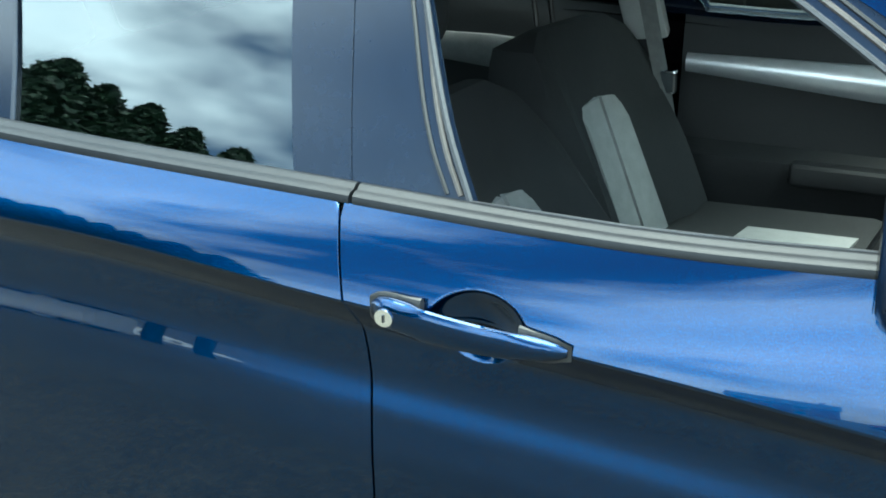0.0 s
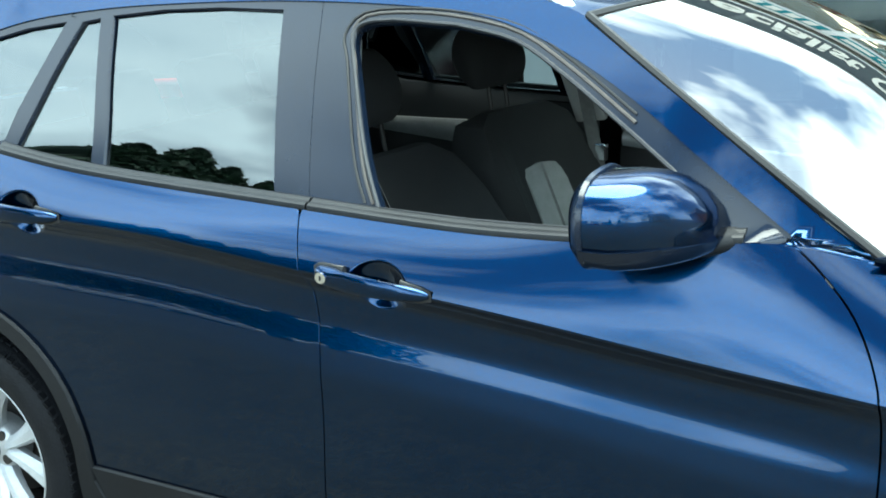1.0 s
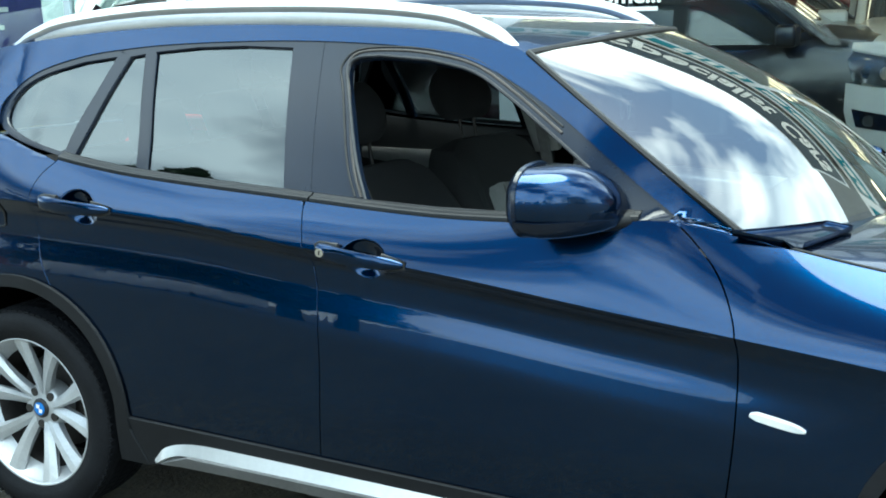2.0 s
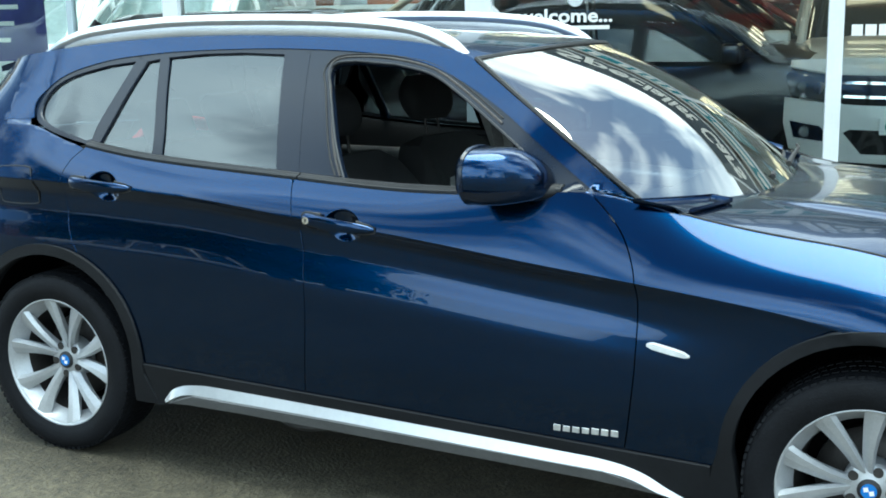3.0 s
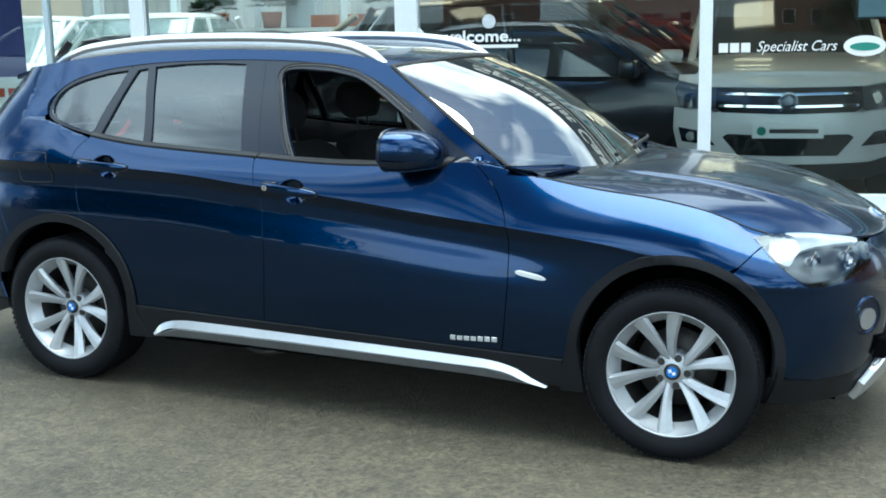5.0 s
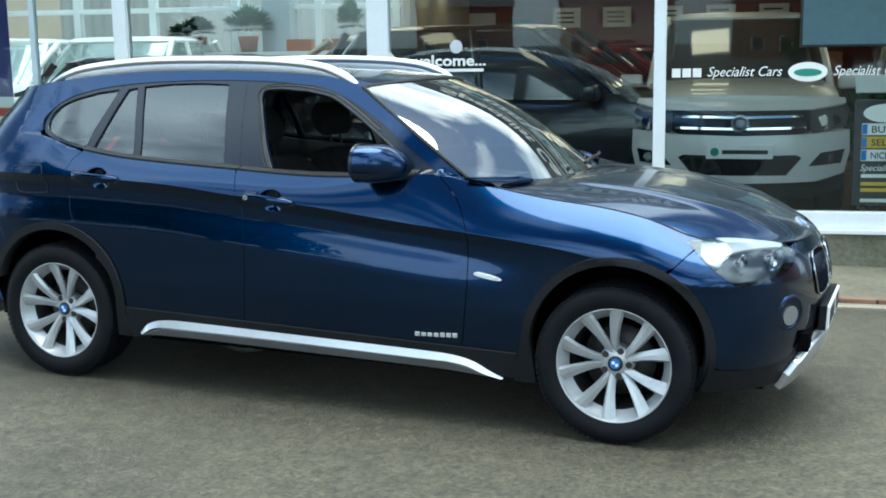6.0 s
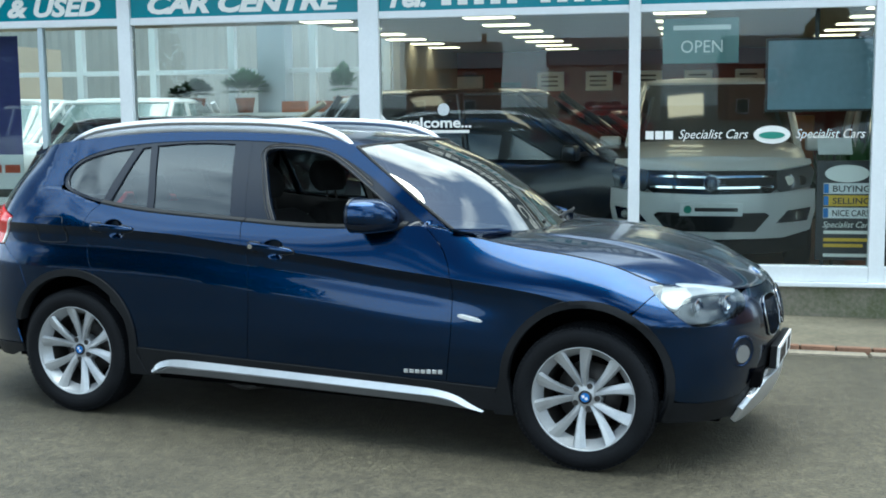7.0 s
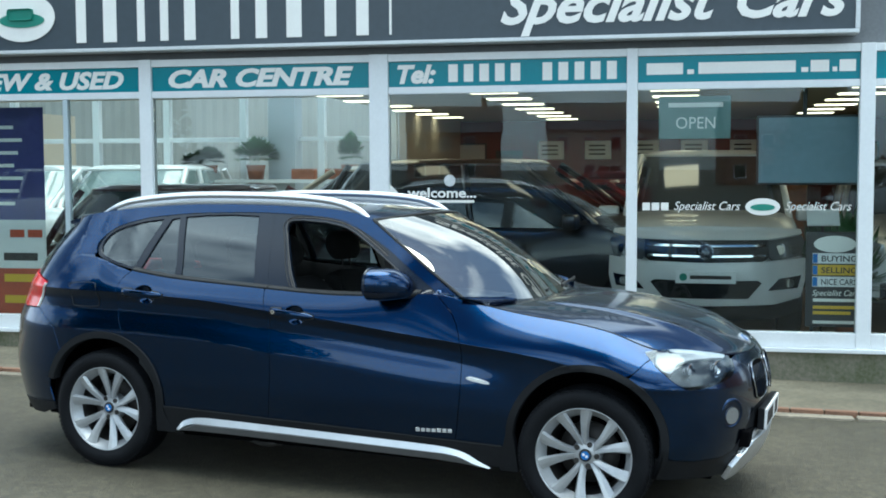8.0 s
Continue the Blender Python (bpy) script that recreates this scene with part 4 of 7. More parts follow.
front_frame_out = curve2(DLO)[:41] + [(-0.452, 1.494)] + [(-0.437, 1.35), (-0.418, 1.2), (-0.404, 1.103)] + belt_between(-0.404, 0.54)
both("window_frame", skin(front_frame_out, trim_map, (0.05, 0.05), inset=0, thick=0.03, hole=FRONT_OPEN), BLACK_TRIM, fd_r, fd_l)
top_mid = [p for p in curve2(DLO) if -1.10 <= p[0] <= -0.455]
# the rear frame is built of a bar, posts and sill round two panes
both("window_frame", skin([(-0.406, 1.103), (-0.420, 1.2), (-0.439, 1.35), (-0.454, 1.4925)] + [p for p in top_mid if p[0] > -0.56] + [(-0.545, 1.475), (-0.532, 1.38), (-0.512, 1.25), (-0.492, 1.13), (-0.488, 1.112)], trim_map, (0.05, 0.05), inset=0, thick=0.03), BLACK_TRIM, rd_r, rd_l)
both("window_top_trim", skin([p for p in top_mid if p[0] < -0.53] + [(-1.10, 1.45), (-1.065, 1.437), (-0.985, 1.452), (-0.85, 1.468), (-0.7, 1.476), (-0.54, 1.475)], trim_map, (0.05, 0.05), inset=0, thick=0.03), BLACK_TRIM, rd_r, rd_l)
both("window_divider", skin(curve2([(-0.985, 1.452), (-0.965, 1.33), (-0.945, 1.22), (-0.935, 1.125)], 4) + curve2([(-0.968, 1.128), (-0.978, 1.22), (-0.998, 1.33), (-1.018, 1.447)], 4), trim_map, (0.05, 0.05), inset=0, thick=0.02), BLACK_TRIM, rd_r, rd_l)
both("window_post", skin(curve2([(-1.065, 1.44), (-1.075, 1.42), (-1.12, 1.32), (-1.16, 1.22), (-1.19, 1.145)], 4) + curve2([(-1.225, 1.152), (-1.198, 1.24), (-1.155, 1.335), (-1.105, 1.448)], 4), trim_map, (0.05, 0.05), inset=0, thick=0.02), BLACK_TRIM, rd_r, rd_l)
both("window_pane", skin([(p[0] * 1.0, p[1]) for p in REAR_OPEN], glass_map, (0.08, 0.06), inset=-0.006, thick=0.004), PRIVACY, rd_r, rd_l, "tinted rear door glass")
both("window_pane", skin(SMALL_OPEN, glass_map, (0.08, 0.06), inset=-0.006, thick=0.004), PRIVACY, rd_r, rd_l, "small fixed tinted pane")
quarter_out = curve2([(-1.10, 1.453), (-1.22, 1.434), (-1.35, 1.394), (-1.43, 1.344), (-1.474, 1.285), (-1.464, 1.236), (-1.41, 1.201), (-1.32, 1.173), (-1.218, 1.152)], 5) + [(-1.198, 1.24), (-1.15, 1.345)]
both("quarter_window_frame", skin(quarter_out, trim_map, (0.05, 0.05), inset=0, thick=0.02, hole=QUARTER_OPEN), BLACK_TRIM, car, car)
both("quarter_window", skin(QUARTER_OPEN, glass_map, (0.08, 0.06), inset=-0.006, thick=0.004), PRIVACY, car, car, "tinted rear quarter glass")
for s, door, x0, x1 in ((-1, fd_r, -0.388, 0.47), (1, fd_l, -0.388, 0.47), (-1, rd_r, -1.21, -0.393), (1, rd_l, -1.21, -0.393)):
    secs = []
    for k in range(25):
        x = x0 + (x1 - x0) * k / 24
        zb = ramp(x, BELT)
        yb = ramp(x, SHOULDER)
        secs.append([(x, s * (yb + dy), zb + dz) for dy, dz in ((-0.034, 0.0), (-0.034, 0.016), (-0.029, 0.0185), (-0.021, 0.0175), (-0.0165, 0.0135), (-0.012, 0.0125), (-0.004, 0.0115), (0.0005, 0.008), (0.002, 0.003), (0.002, -0.002), (-0.010, -0.006))])
    part("belt_moulding", loft(secs), BELT_TRIM, door, "satin grey strip along the window sill", True)
fg = mirror_y(skin(FRONT_OPEN, glass_map, (0.08, 0.06), inset=-0.006, thick=0.004))
mk("window_pane", fg[0], fg[1], CAR_GLASS, fd_l, "clear front door glass", fg[2])

# rubber seals round the front window openings
for s_, door in ((-1, fd_r), (1, fd_l)):
    edge = [(p[0], -s_ * (trim_map(*p).y - 0.003), p[1]) for p in FRONT_OPEN]
    part("window_seal", tube(edge + edge[:1], 0.0045, 6, 1.0, 1, False), SEAL_GREY, door, "grey rubber window seal", True)

# channel strips on the door pillar beside the front window
for s_, door in ((-1, fd_r), (1, fd_l)):
    for d_, r_, m_ in ((0.016, 0.004, SEAL_TAN), (0.034, 0.003, RUBBER)):
        line = [(x - d_, z) for x, z in ((-0.243, 1.112), (-0.268, 1.16), (-0.29, 1.22), (-0.312, 1.30), (-0.335, 1.38), (-0.352, 1.43))]
        line += [(-0.34 - 0.3 * d_, 1.462 + 0.35 * d_), (-0.24, 1.470 + 0.45 * d_), (-0.12, 1.462 + 0.5 * d_), (0.0, 1.434 + 0.7 * d_), (0.12, 1.37 + 0.75 * d_), (0.25, 1.287 + 0.8 * d_)]
        part("window_channel", tube([(x, -s_ * (trim_map(x, z).y - 0.001), z) for x, z in line], r_, 6, 1.0, 3), m_, door, "grey tan rubber channel strip" if d_ < 0.02 else "", True)

# handles
def handle(door, hx, s, lock):
    """A pull handle over its finger recess, on two end pads."""
    z0 = crease(hx) + 0.005
    slope = (crease(hx + 0.1) - crease(hx - 0.1)) / 0.2

    def bar(t0, t1, n, grow, dk, backk):
        secs = []
        for k in range(n + 1):
            t = t0 + (t1 - t0) * k / n
            x = hx - 0.122 + 0.244 * t
            h = ramp(t, [(0, 0.010), (0.03, 0.0185), (0.10, 0.0225), (0.45, 0.0205), (0.75, 0.0175), (0.93, 0.0125), (1, 0.006)]) + grow
            d = ramp(t, [(0, 0.010), (0.05, 0.021), (0.2, 0.028), (0.5, 0.031), (0.8, 0.024), (0.95, 0.014), (1, 0.006)]) * dk
            back = ramp(t, [(0, -0.004), (0.2, -0.004), (0.26, 0.013), (0.5, 0.016), (0.76, 0.010), (0.84, -0.004), (1, -0.006)]) * backk
            x += -grow if k == 0 and t0 == 0 else (grow if k == n and t1 == 1 else 0)
            z = z0 + slope * (x - hx)
            yy = half_width(x, z)
            ring = []
            for j in range(16):
                a = 2 * math.pi * j / 16
                ca, sa = math.cos(a), math.sin(a)
                yo = back + (d - back) * (0.5 + 0.5 * math.copysign(abs(ca) ** 0.75, ca))
                ring.append((x, s * (yy + yo), z + h * math.copysign(abs(sa) ** 0.8, sa)))
            secs.append(ring)
        return loft(secs)
    part("door_handle", bar(0, 1, 22, 0.0, 1.0, 1.0), BLUE, door, "blue painted pull handle", True)
    part("handle_pad", bar(0, 0.26, 8, 0.0045, 0.35, -0.5), RUBBER, door, "", True)
    part("handle_pad", bar(0.76, 1, 8, 0.0045, 0.35, -0.5), RUBBER, door, "", True)
    if lock:
        x = hx - 0.098
        z = z0 + slope * (x - hx)
        y = s * (half_width(x, z) + 0.0235)
        part("lock_cylinder", disc(0.0115, 0.009, 28, pose(x, y, z, 90)), CHROME, door, "round metal key lock")
        part("key_slot", slab(x - 0.0013, x + 0.0013, y - 0.0062, y + 0.0062, z - 0.005, z + 0.005), INK_BLACK, door)


handle(fd_r, -0.213, -1, True)
handle(fd_l, -0.213, 1, False)
handle(rd_r, -1.110, -1, False)
handle(rd_l, -1.110, 1, False)

# cladding: arches, sills, silver strips
def clad_map(proud):
    return lambda u, z: on_side_z(u, z, proud)


def arch_map(u, z):
    return on_side_z(u, z, 0.012)


both("arch_moulding", skin([(0.945, 0.23)] + [(0.955, 0.36)] + arc(1, 180, -24, False, 0.004) + arc(1, -24, 180, True) + [(1.03, 0.30), (1.04, 0.23)], arch_map, (0.04, 0.04), inset=0, thick=0.05), CLADDING, car, car, "dark grey plastic wheel arch moulding")
both("arch_moulding", skin([(-0.93, 0.25), (-0.985, 0.36)] + arc(-1, 2, 168, False, 0.004) + arc(-1, 168, 2, True) + [(-1.03, 0.33), (-1.03, 0.25)], arch_map, (0.04, 0.04), inset=0, thick=0.05), CLADDING, car, car, "dark grey plastic wheel arch moulding")
sill_line = [(-0.985, clad_z(-0.985) - 0.002), (0.0, clad_z(0.0) - 0.002), (0.95, clad_z(0.95) - 0.002), (0.955, 0.245), (0.0, 0.285), (-0.80, 0.285), (-0.93, 0.25)]
both("sill", skin(sill_line, clad_map(0.010), (0.06, 0.03), inset=0, thick=0.03), CLADDING, car, car, "dark grey plastic sill cladding")
strip_up = curve2([(-0.905, 0.275), (-0.86, 0.325), (-0.77, 0.352), (-0.6, 0.355), (-0.2, 0.348), (0.2, 0.341), (0.5, 0.335), (0.66, 0.328), (0.76, 0.305), (0.83, 0.268), (0.895, 0.238)], 4)
strip_dn = curve2([(0.885, 0.232), (0.81, 0.252), (0.74, 0.281), (0.65, 0.296), (0.45, 0.300), (0.2, 0.304), (-0.2, 0.311), (-0.6, 0.318), (-0.77, 0.318), (-0.84, 0.302), (-0.895, 0.268)], 4)
def strip_map(u, z):
    return on_side_z(u, z, 0.014 + 0.45 * (ramp(u, [(p[0], p[1]) for p in strip_up[::4]]) - z))


both("sill_strip", skin(strip_up + strip_dn, strip_map, (0.06, 0.012), inset=0, thick=0.014), ALU, car, car, "bright silver sill strip")


def under_strip(u, z):
    return on_side_z(u, z, 0.040 - 0.35 * max(0, 0.315 - z))


# lower facet of the silver strip; its shade is given as a grey colour
both("sill_under", skin([(-0.88, 0.268), (-0.77, 0.317), (-0.2, 0.310), (0.2, 0.303), (0.65, 0.295), (0.80, 0.253), (0.86, 0.236), (0.72, 0.248), (0.6, 0.256), (0.0, 0.266), (-0.6, 0.276), (-0.8, 0.274)], under_strip, (0.06, 0.02), inset=0, thick=0.02), mat("shaded_strip_grey", (0.10, 0.10, 0.10), 0.5, vary=0.15, scale=8), car, car, "grey plastic underside of the sill strip")

# nose
HEADLIGHT = curve2([(15.3, 0.897), (20, 0.905), (27, 0.908), (37, 0.888), (46, 0.862)], 4) + curve2([(47.5, 0.848), (46.5, 0.80), (43, 0.765), (35, 0.735), (29, 0.722), (25.5, 0.732), (22, 0.775), (18, 0.835)], 4)
seam = [(phi_at(x, z, NOSE), z) for x, z in ((1.685, 0.885), (1.64, 0.845), (1.60, 0.80))]
lamp_low = [q for q in HEADLIGHT[17:]]
bump_line = [(90, 0.60), (90, 0.853), (70, 0.855), (54, 0.858)] + lamp_low + seam
arch_side = [(phi_at(p[0], p[1], NOSE), p[1]) for p in arc(1, 60, -8) if p[0] > 1.36]
low_edge = [(23, 0.358), (29, 0.345), (38, 0.345), (43, 0.36), (47, 0.40), (52, 0.455), (60, 0.53), (70, 0.575), (80, 0.595)]


def scaled(fn, k=0.012):
    """Brings an angle-height outline to even units, so that nets are square."""
    return lambda u, v: fn(u / k, v)


def ph(points, k=0.012):
    return [(p[0] * k, p[1]) for p in points]


data = skin(ph(bump_line[:] + arch_side + low_edge), scaled(front_skin), (0.03, 0.03), inset=0.0015, out=1)
both("front_bumper", data, BLUE, car, car)
low_line = [(18.5, 0.365), (23, 0.354), (29, 0.341), (38, 0.341), (43, 0.356), (47, 0.396), (52, 0.451), (60, 0.526), (70, 0.571), (80, 0.591), (90, 0.591), (90, 0.22), (70, 0.215), (50, 0.215), (32, 0.235), (22, 0.245), (18, 0.25)]
both("lower_bumper", skin(ph(low_line), scaled(lambda a, z: front_skin(a, z, -0.006)), (0.04, 0.04), inset=0.0015), CLADDING, car, car, "dark grey plastic lower bumper")
skid = [(46, 0.265), (49, 0.318), (56, 0.362), (66, 0.392), (78, 0.405), (90, 0.41), (90, 0.27), (76, 0.25), (64, 0.22), (55, 0.195), (47, 0.19)]
both("skid_plate", skin(ph(skid), scaled(lambda a, z: front_skin(a, z, 0.03)), (0.04, 0.03), inset=0, thick=0.03), ALU, car, car, "silver front skid plate")
blade = [(50, 0.345), (60, 0.40), (75, 0.44), (90, 0.45), (90, 0.435), (75, 0.422), (60, 0.38), (50, 0.333)]
both("bumper_blade", skin(ph(blade), scaled(lambda a, z: front_skin(a, z, 0.012)), (0.04, 0.02), inset=0, thick=0.015), ALU, car, car, "silver blade in the lower bumper")

# headlights, fog lamps, grille
for s in (-1, 1):
    def side_y(d):
        return d if s < 0 else mirror_y(d)
    d = side_y(skin(ph(HEADLIGHT), scaled(lambda a, z: front_skin(a, z, -0.05)), (0.03, 0.03), inset=0.004, thick=0.02))
    hl = mk("headlight", d[0], d[1], mat("headlight_bowl", (0.07, 0.075, 0.08), 0.2, 0.5), car, "clear headlight with bright reflector", d[2])
    d = side_y(skin(ph(HEADLIGHT), scaled(lambda a, z: front_skin(a, z, 0.002)), (0.03, 0.03), inset=0.001, thick=0.05))
    mk("lens", d[0], d[1], LAMP_GLASS, hl, "", d[2])
    brow = curve2([(16, 0.893), (20, 0.90), (27, 0.902), (38, 0.882), (47, 0.858)], 4) + curve2([(44, 0.85), (36, 0.858), (29, 0.855), (25, 0.84), (22.5, 0.80), (20, 0.815)], 4)
    d = side_y(skin(ph(brow), scaled(lambda a, z: front_skin(a, z, -0.018)), (0.03, 0.02), inset=0, thick=0.02))
    mk("brow_reflector", d[0], d[1], mat("bright_reflector", (0.50, 0.51, 0.52), 0.35, 0.1), hl, "", d[2])
    for a, z, r in ((28, 0.80, 0.040), (38, 0.805, 0.040)):
        c, o = front_skin(a, z, -0.06), front_skin(a, z, 0.0)
        c.y, o.y = -s * c.y, -s * o.y
        dirv = (Vector((0.9, -0.25 if s < 0 else 0.25, 0))).normalized()
        base = Vector((c.x, s * abs(c.y), c.z))
        m = Matrix.Translation(base) @ dirv.to_track_quat("Z", "Y").to_matrix().to_4x4()
        v, f = lathe([(r * 1.15, 0.035), (r * 0.95, 0.04), (r * 0.8, 0.02), (r * 0.3, 0.0), (0.004, -0.004)], 24, "Z")
        mk("lamp_reflector", [m @ Vector(q) for q in v], f, CHROME, hl)
        bmx = bmesh.new()
        bmesh.ops.create_uvsphere(bmx, u_segments=16, v_segments=8, radius=r * 0.6, matrix=m @ pose(0, 0, 0.015))
        part("projector_lens", bmx, mat("projector_glass", (0.5, 0.52, 0.54), 0.05, 0.2, coat=1.0), hl, "", True)
    # fog lamp in its round bay
    ctr = front_skin(41, 0.575, 0.0)
    base = Vector((ctr.x, s * abs(ctr.y), ctr.z))
    nrm = (front_skin(41, 0.575, 0.02) - front_skin(41, 0.575, -0.02)).normalized()
    nrm = Vector((nrm.x, s * abs(nrm.y), 0)).normalized()
    m = Matrix.Translation(base) @ nrm.to_track_quat("Z", "Y").to_matrix().to_4x4()
    v, f = lathe([(0.082, 0.001), (0.078, 0.007), (0.066, 0.006), (0.056, 0.0), (0.050, -0.006)], 32, "Z")
    fog = mk("fog_lamp", [m @ Vector(q) for q in v], f, BLUE, car, "round front fog lamp")
    # flat black disc in place of the shade inside a body-coloured recess
    part("lamp_bay", disc(0.067, 0.006, 32, m @ pose(0, 0, 0.001)), BLACK_TRIM, fog, "black disc for the shaded recess")
    part("reflector", disc(0.044, 0.006, 28, m @ pose(0, -0.010, 0.006)), mat("fog_reflector", (0.45, 0.47, 0.5), 0.12, 0.85), fog)
    # kidney grille
    kid = curve2([(70.5, 0.63), (69.0, 0.70), (69.8, 0.77), (73, 0.805), (80, 0.812), (85.5, 0.80), (87.2, 0.77), (87.4, 0.70), (85.8, 0.64), (81, 0.612), (74, 0.612), (70.5, 0.63)], 4)
    pts3 = [front_skin(a, z, 0.006) for a, z in kid]
    grille = part("grille", tube([(p.x, s * abs(p.y), p.z) for p in pts3], 0.005, 8, 1.0, 1, False), DARK_CHROME, car, "dark chrome kidney-shaped grille surround", True)
    d = side_y(skin(ph(kid), scaled(lambda a, z: front_skin(a, z, 0.003)), (0.03, 0.03), inset=0, thick=0.02))
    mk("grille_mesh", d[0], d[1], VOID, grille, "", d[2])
    for k in range(7):
        a = 71.8 + 2.2 * k
        line = [front_skin(a, z, 0.008) for z in (0.63, 0.68, 0.73, 0.79)]
        part("grille_bar", tube([(p.x, s * abs(p.y), p.z) for p in line], 0.004, 6, 1.0, 2), BLACK_TRIM, grille)
bm = slab(2.170, 2.182, -0.26, 0.26, 0.445, 0.555, 0.004)
plate = part("number_plate", bm, PLATE_WHITE, car, "white front number plate with dark bars")
for k in range(7):
    if k != 4:
        part("plate_bar", slab(2.1825, 2.1845, -0.225 + 0.064 * k, -0.18 + 0.064 * k, 0.462, 0.538), INK_BLACK, plate)
part("plate_holder", slab(2.135, 2.171, -0.265, 0.265, 0.44, 0.56, 0.006), CLADDING, car)
badge_m = Matrix.Translation(bonnet_at(2.01, 0) + Vector((0, 0, 0.003))) @ pose(0, 0, 0, 0, 38, 0)
roundel = part("bonnet_badge", disc(0.040, 0.008, 28, badge_m), ALU, car, "round silver and blue bonnet badge")
part("badge_field", disc(0.026, 0.003, 24, badge_m @ pose(0, 0, 0.006)), BADGE_BLUE, roundel)
for q in (-1, 1):
    part("badge_patch", slab(min(0, q * 0.017), max(0, q * 0.017), min(0, q * 0.017), max(0, q * 0.017), 0.008, 0.0095), BADGE_WHITE, roundel).data.transform(badge_m)
part("lower_grille", slab(2.0, 2.12, -0.42, 0.42, 0.37, 0.46, 0.01), VOID, car)

# tail
rear_line = [(90, 0.94), (60, 0.93), (40, 0.885)] + [(phi_at(x, z, TAIL), z) for x, z in ((-1.84, 0.900), (-1.80, 0.872), (-1.70, 0.797))] + [(phi_at(p[0], p[1], TAIL), p[1]) for p in arc(-1, 140, 178) if p[0] < -1.37] + [(14, 0.36), (30, 0.345), (60, 0.36), (90, 0.37)]
both("rear_bumper", skin(ph(rear_line), scaled(rear_skin), (0.04, 0.04), inset=0.0015, out=-1), BLUE, car, car)
both("lower_rear_bumper", skin(ph([(14, 0.355), (30, 0.34), (60, 0.355), (90, 0.365), (90, 0.24), (50, 0.24), (22, 0.27), (14, 0.31)]), scaled(rear_skin), (0.04, 0.04), inset=0.0015, out=-1), CLADDING, car, car, "dark grey plastic lower rear bumper")
lamp_tip, lamp_foot = phi_at(-1.757, 1.054, TAIL), phi_at(-1.838, 0.905, TAIL)
lamp = [(lamp_tip, 1.054), (26, 1.072), (36, 1.092), (52, 1.10), (55, 0.99), (50, 0.93), (36, 0.895), (lamp_foot, 0.905)]
both("tail_lamp", skin(ph(lamp), scaled(lambda a, z: rear_skin(a, z, 0.006)), (0.03, 0.03), inset=0.002, thick=0.04, out=-1), RED_LAMP, car, car, "red wraparound tail lamp")
both("tail_lamp_edge", skin(ph([(lamp_tip, 1.050), (lamp_foot, 0.908), (lamp_foot + 0.7, 0.906), (lamp_tip + 0.6, 1.052)]), scaled(lambda a, z: rear_skin(a, z, 0.009)), (0.03, 0.03), inset=0, thick=0.01, out=-1), WHITE_LAMP, car, car, "clear strip at the edge of the tail lamp")
hatch = [(56, 1.09), (90, 1.10), (90, 0.945), (60, 0.935), (51.5, 0.93), (56.5, 0.99)]
both("tailgate", skin(ph(hatch), scaled(rear_skin), (0.04, 0.04), inset=0.0015, out=-1), BLUE, car, car)
upper = [(lamp_tip, 1.062), (26, 1.076), (36, 1.097), (54, 1.105), (90, 1.11), (90, 1.43), (30, 1.43), (17, 1.42), (17, 1.30), (17.5, 1.2), (18.5, 1.10)]
both("tailgate_upper", skin(ph(upper), scaled(rear_skin), (0.04, 0.04), inset=0.0015, out=-1), BLUE, car, car)
rwin = [(30, 1.14), (90, 1.15), (90, 1.40), (32, 1.39)]
both("rear_window", skin(ph(rwin), scaled(lambda a, z: rear_skin(a, z, 0.006)), (0.05, 0.05), inset=0, thick=0.004, out=-1), PRIVACY, car, car, "tinted rear window")
part("roof_spoiler", loft([[(-1.60, y, 1.475 - 0.03 * (y / 0.6) ** 2), (-1.77, y, 1.445 - 0.05 * (y / 0.6) ** 2), (-1.77, y, 1.425 - 0.05 * (y / 0.6) ** 2), (-1.62, y, 1.43 - 0.03 * (y / 0.6) ** 2)] for y in (-0.6, -0.4, 0, 0.4, 0.6)]), BLUE, car, "", True)
part("roof_aerial", loft([[(-1.42 + 0.09 * t + dx, dy * (1 - t), 1.535 - 0.02 * (1 - t) + 0.05 * t) for dx, dy in ((-0.07 * (1 - t), -0.018), (0.05 * (1 - t), -0.008), (0.07 * (1 - t), 0.0), (0.05 * (1 - t), 0.008), (-0.07 * (1 - t), 0.018))][::1] for t in (0, 0.3, 0.6, 0.85, 0.97)]), BLUE, car, "", True)

# fuel flap, side repeater, model bars
flap = [(-1.575, 0.955), (-1.555, 0.935), (-1.42, 0.94), (-1.40, 0.96), (-1.405, 1.05), (-1.425, 1.075), (-1.56, 1.065), (-1.58, 1.045)]
d = skin(over(curve2(flap + flap[:1], 3)), lambda u, w: on_side(u, w) + Vector((0, -0.0025, 0)), (0.03, 0.02), ((), FINE_W), inset=0, thick=0.004)
flap_ob = mk("fuel_flap", d[0], d[1], BLUE, car, "", d[2])
part("flap_gap", tube([on_side(u, w) + Vector((0, -0.0015, 0)) for u, w in over(curve2(flap + flap[:1], 3))], 0.0026, 6, 1.0, 1, False), RUBBER, flap_ob, "dark gap round the flap")
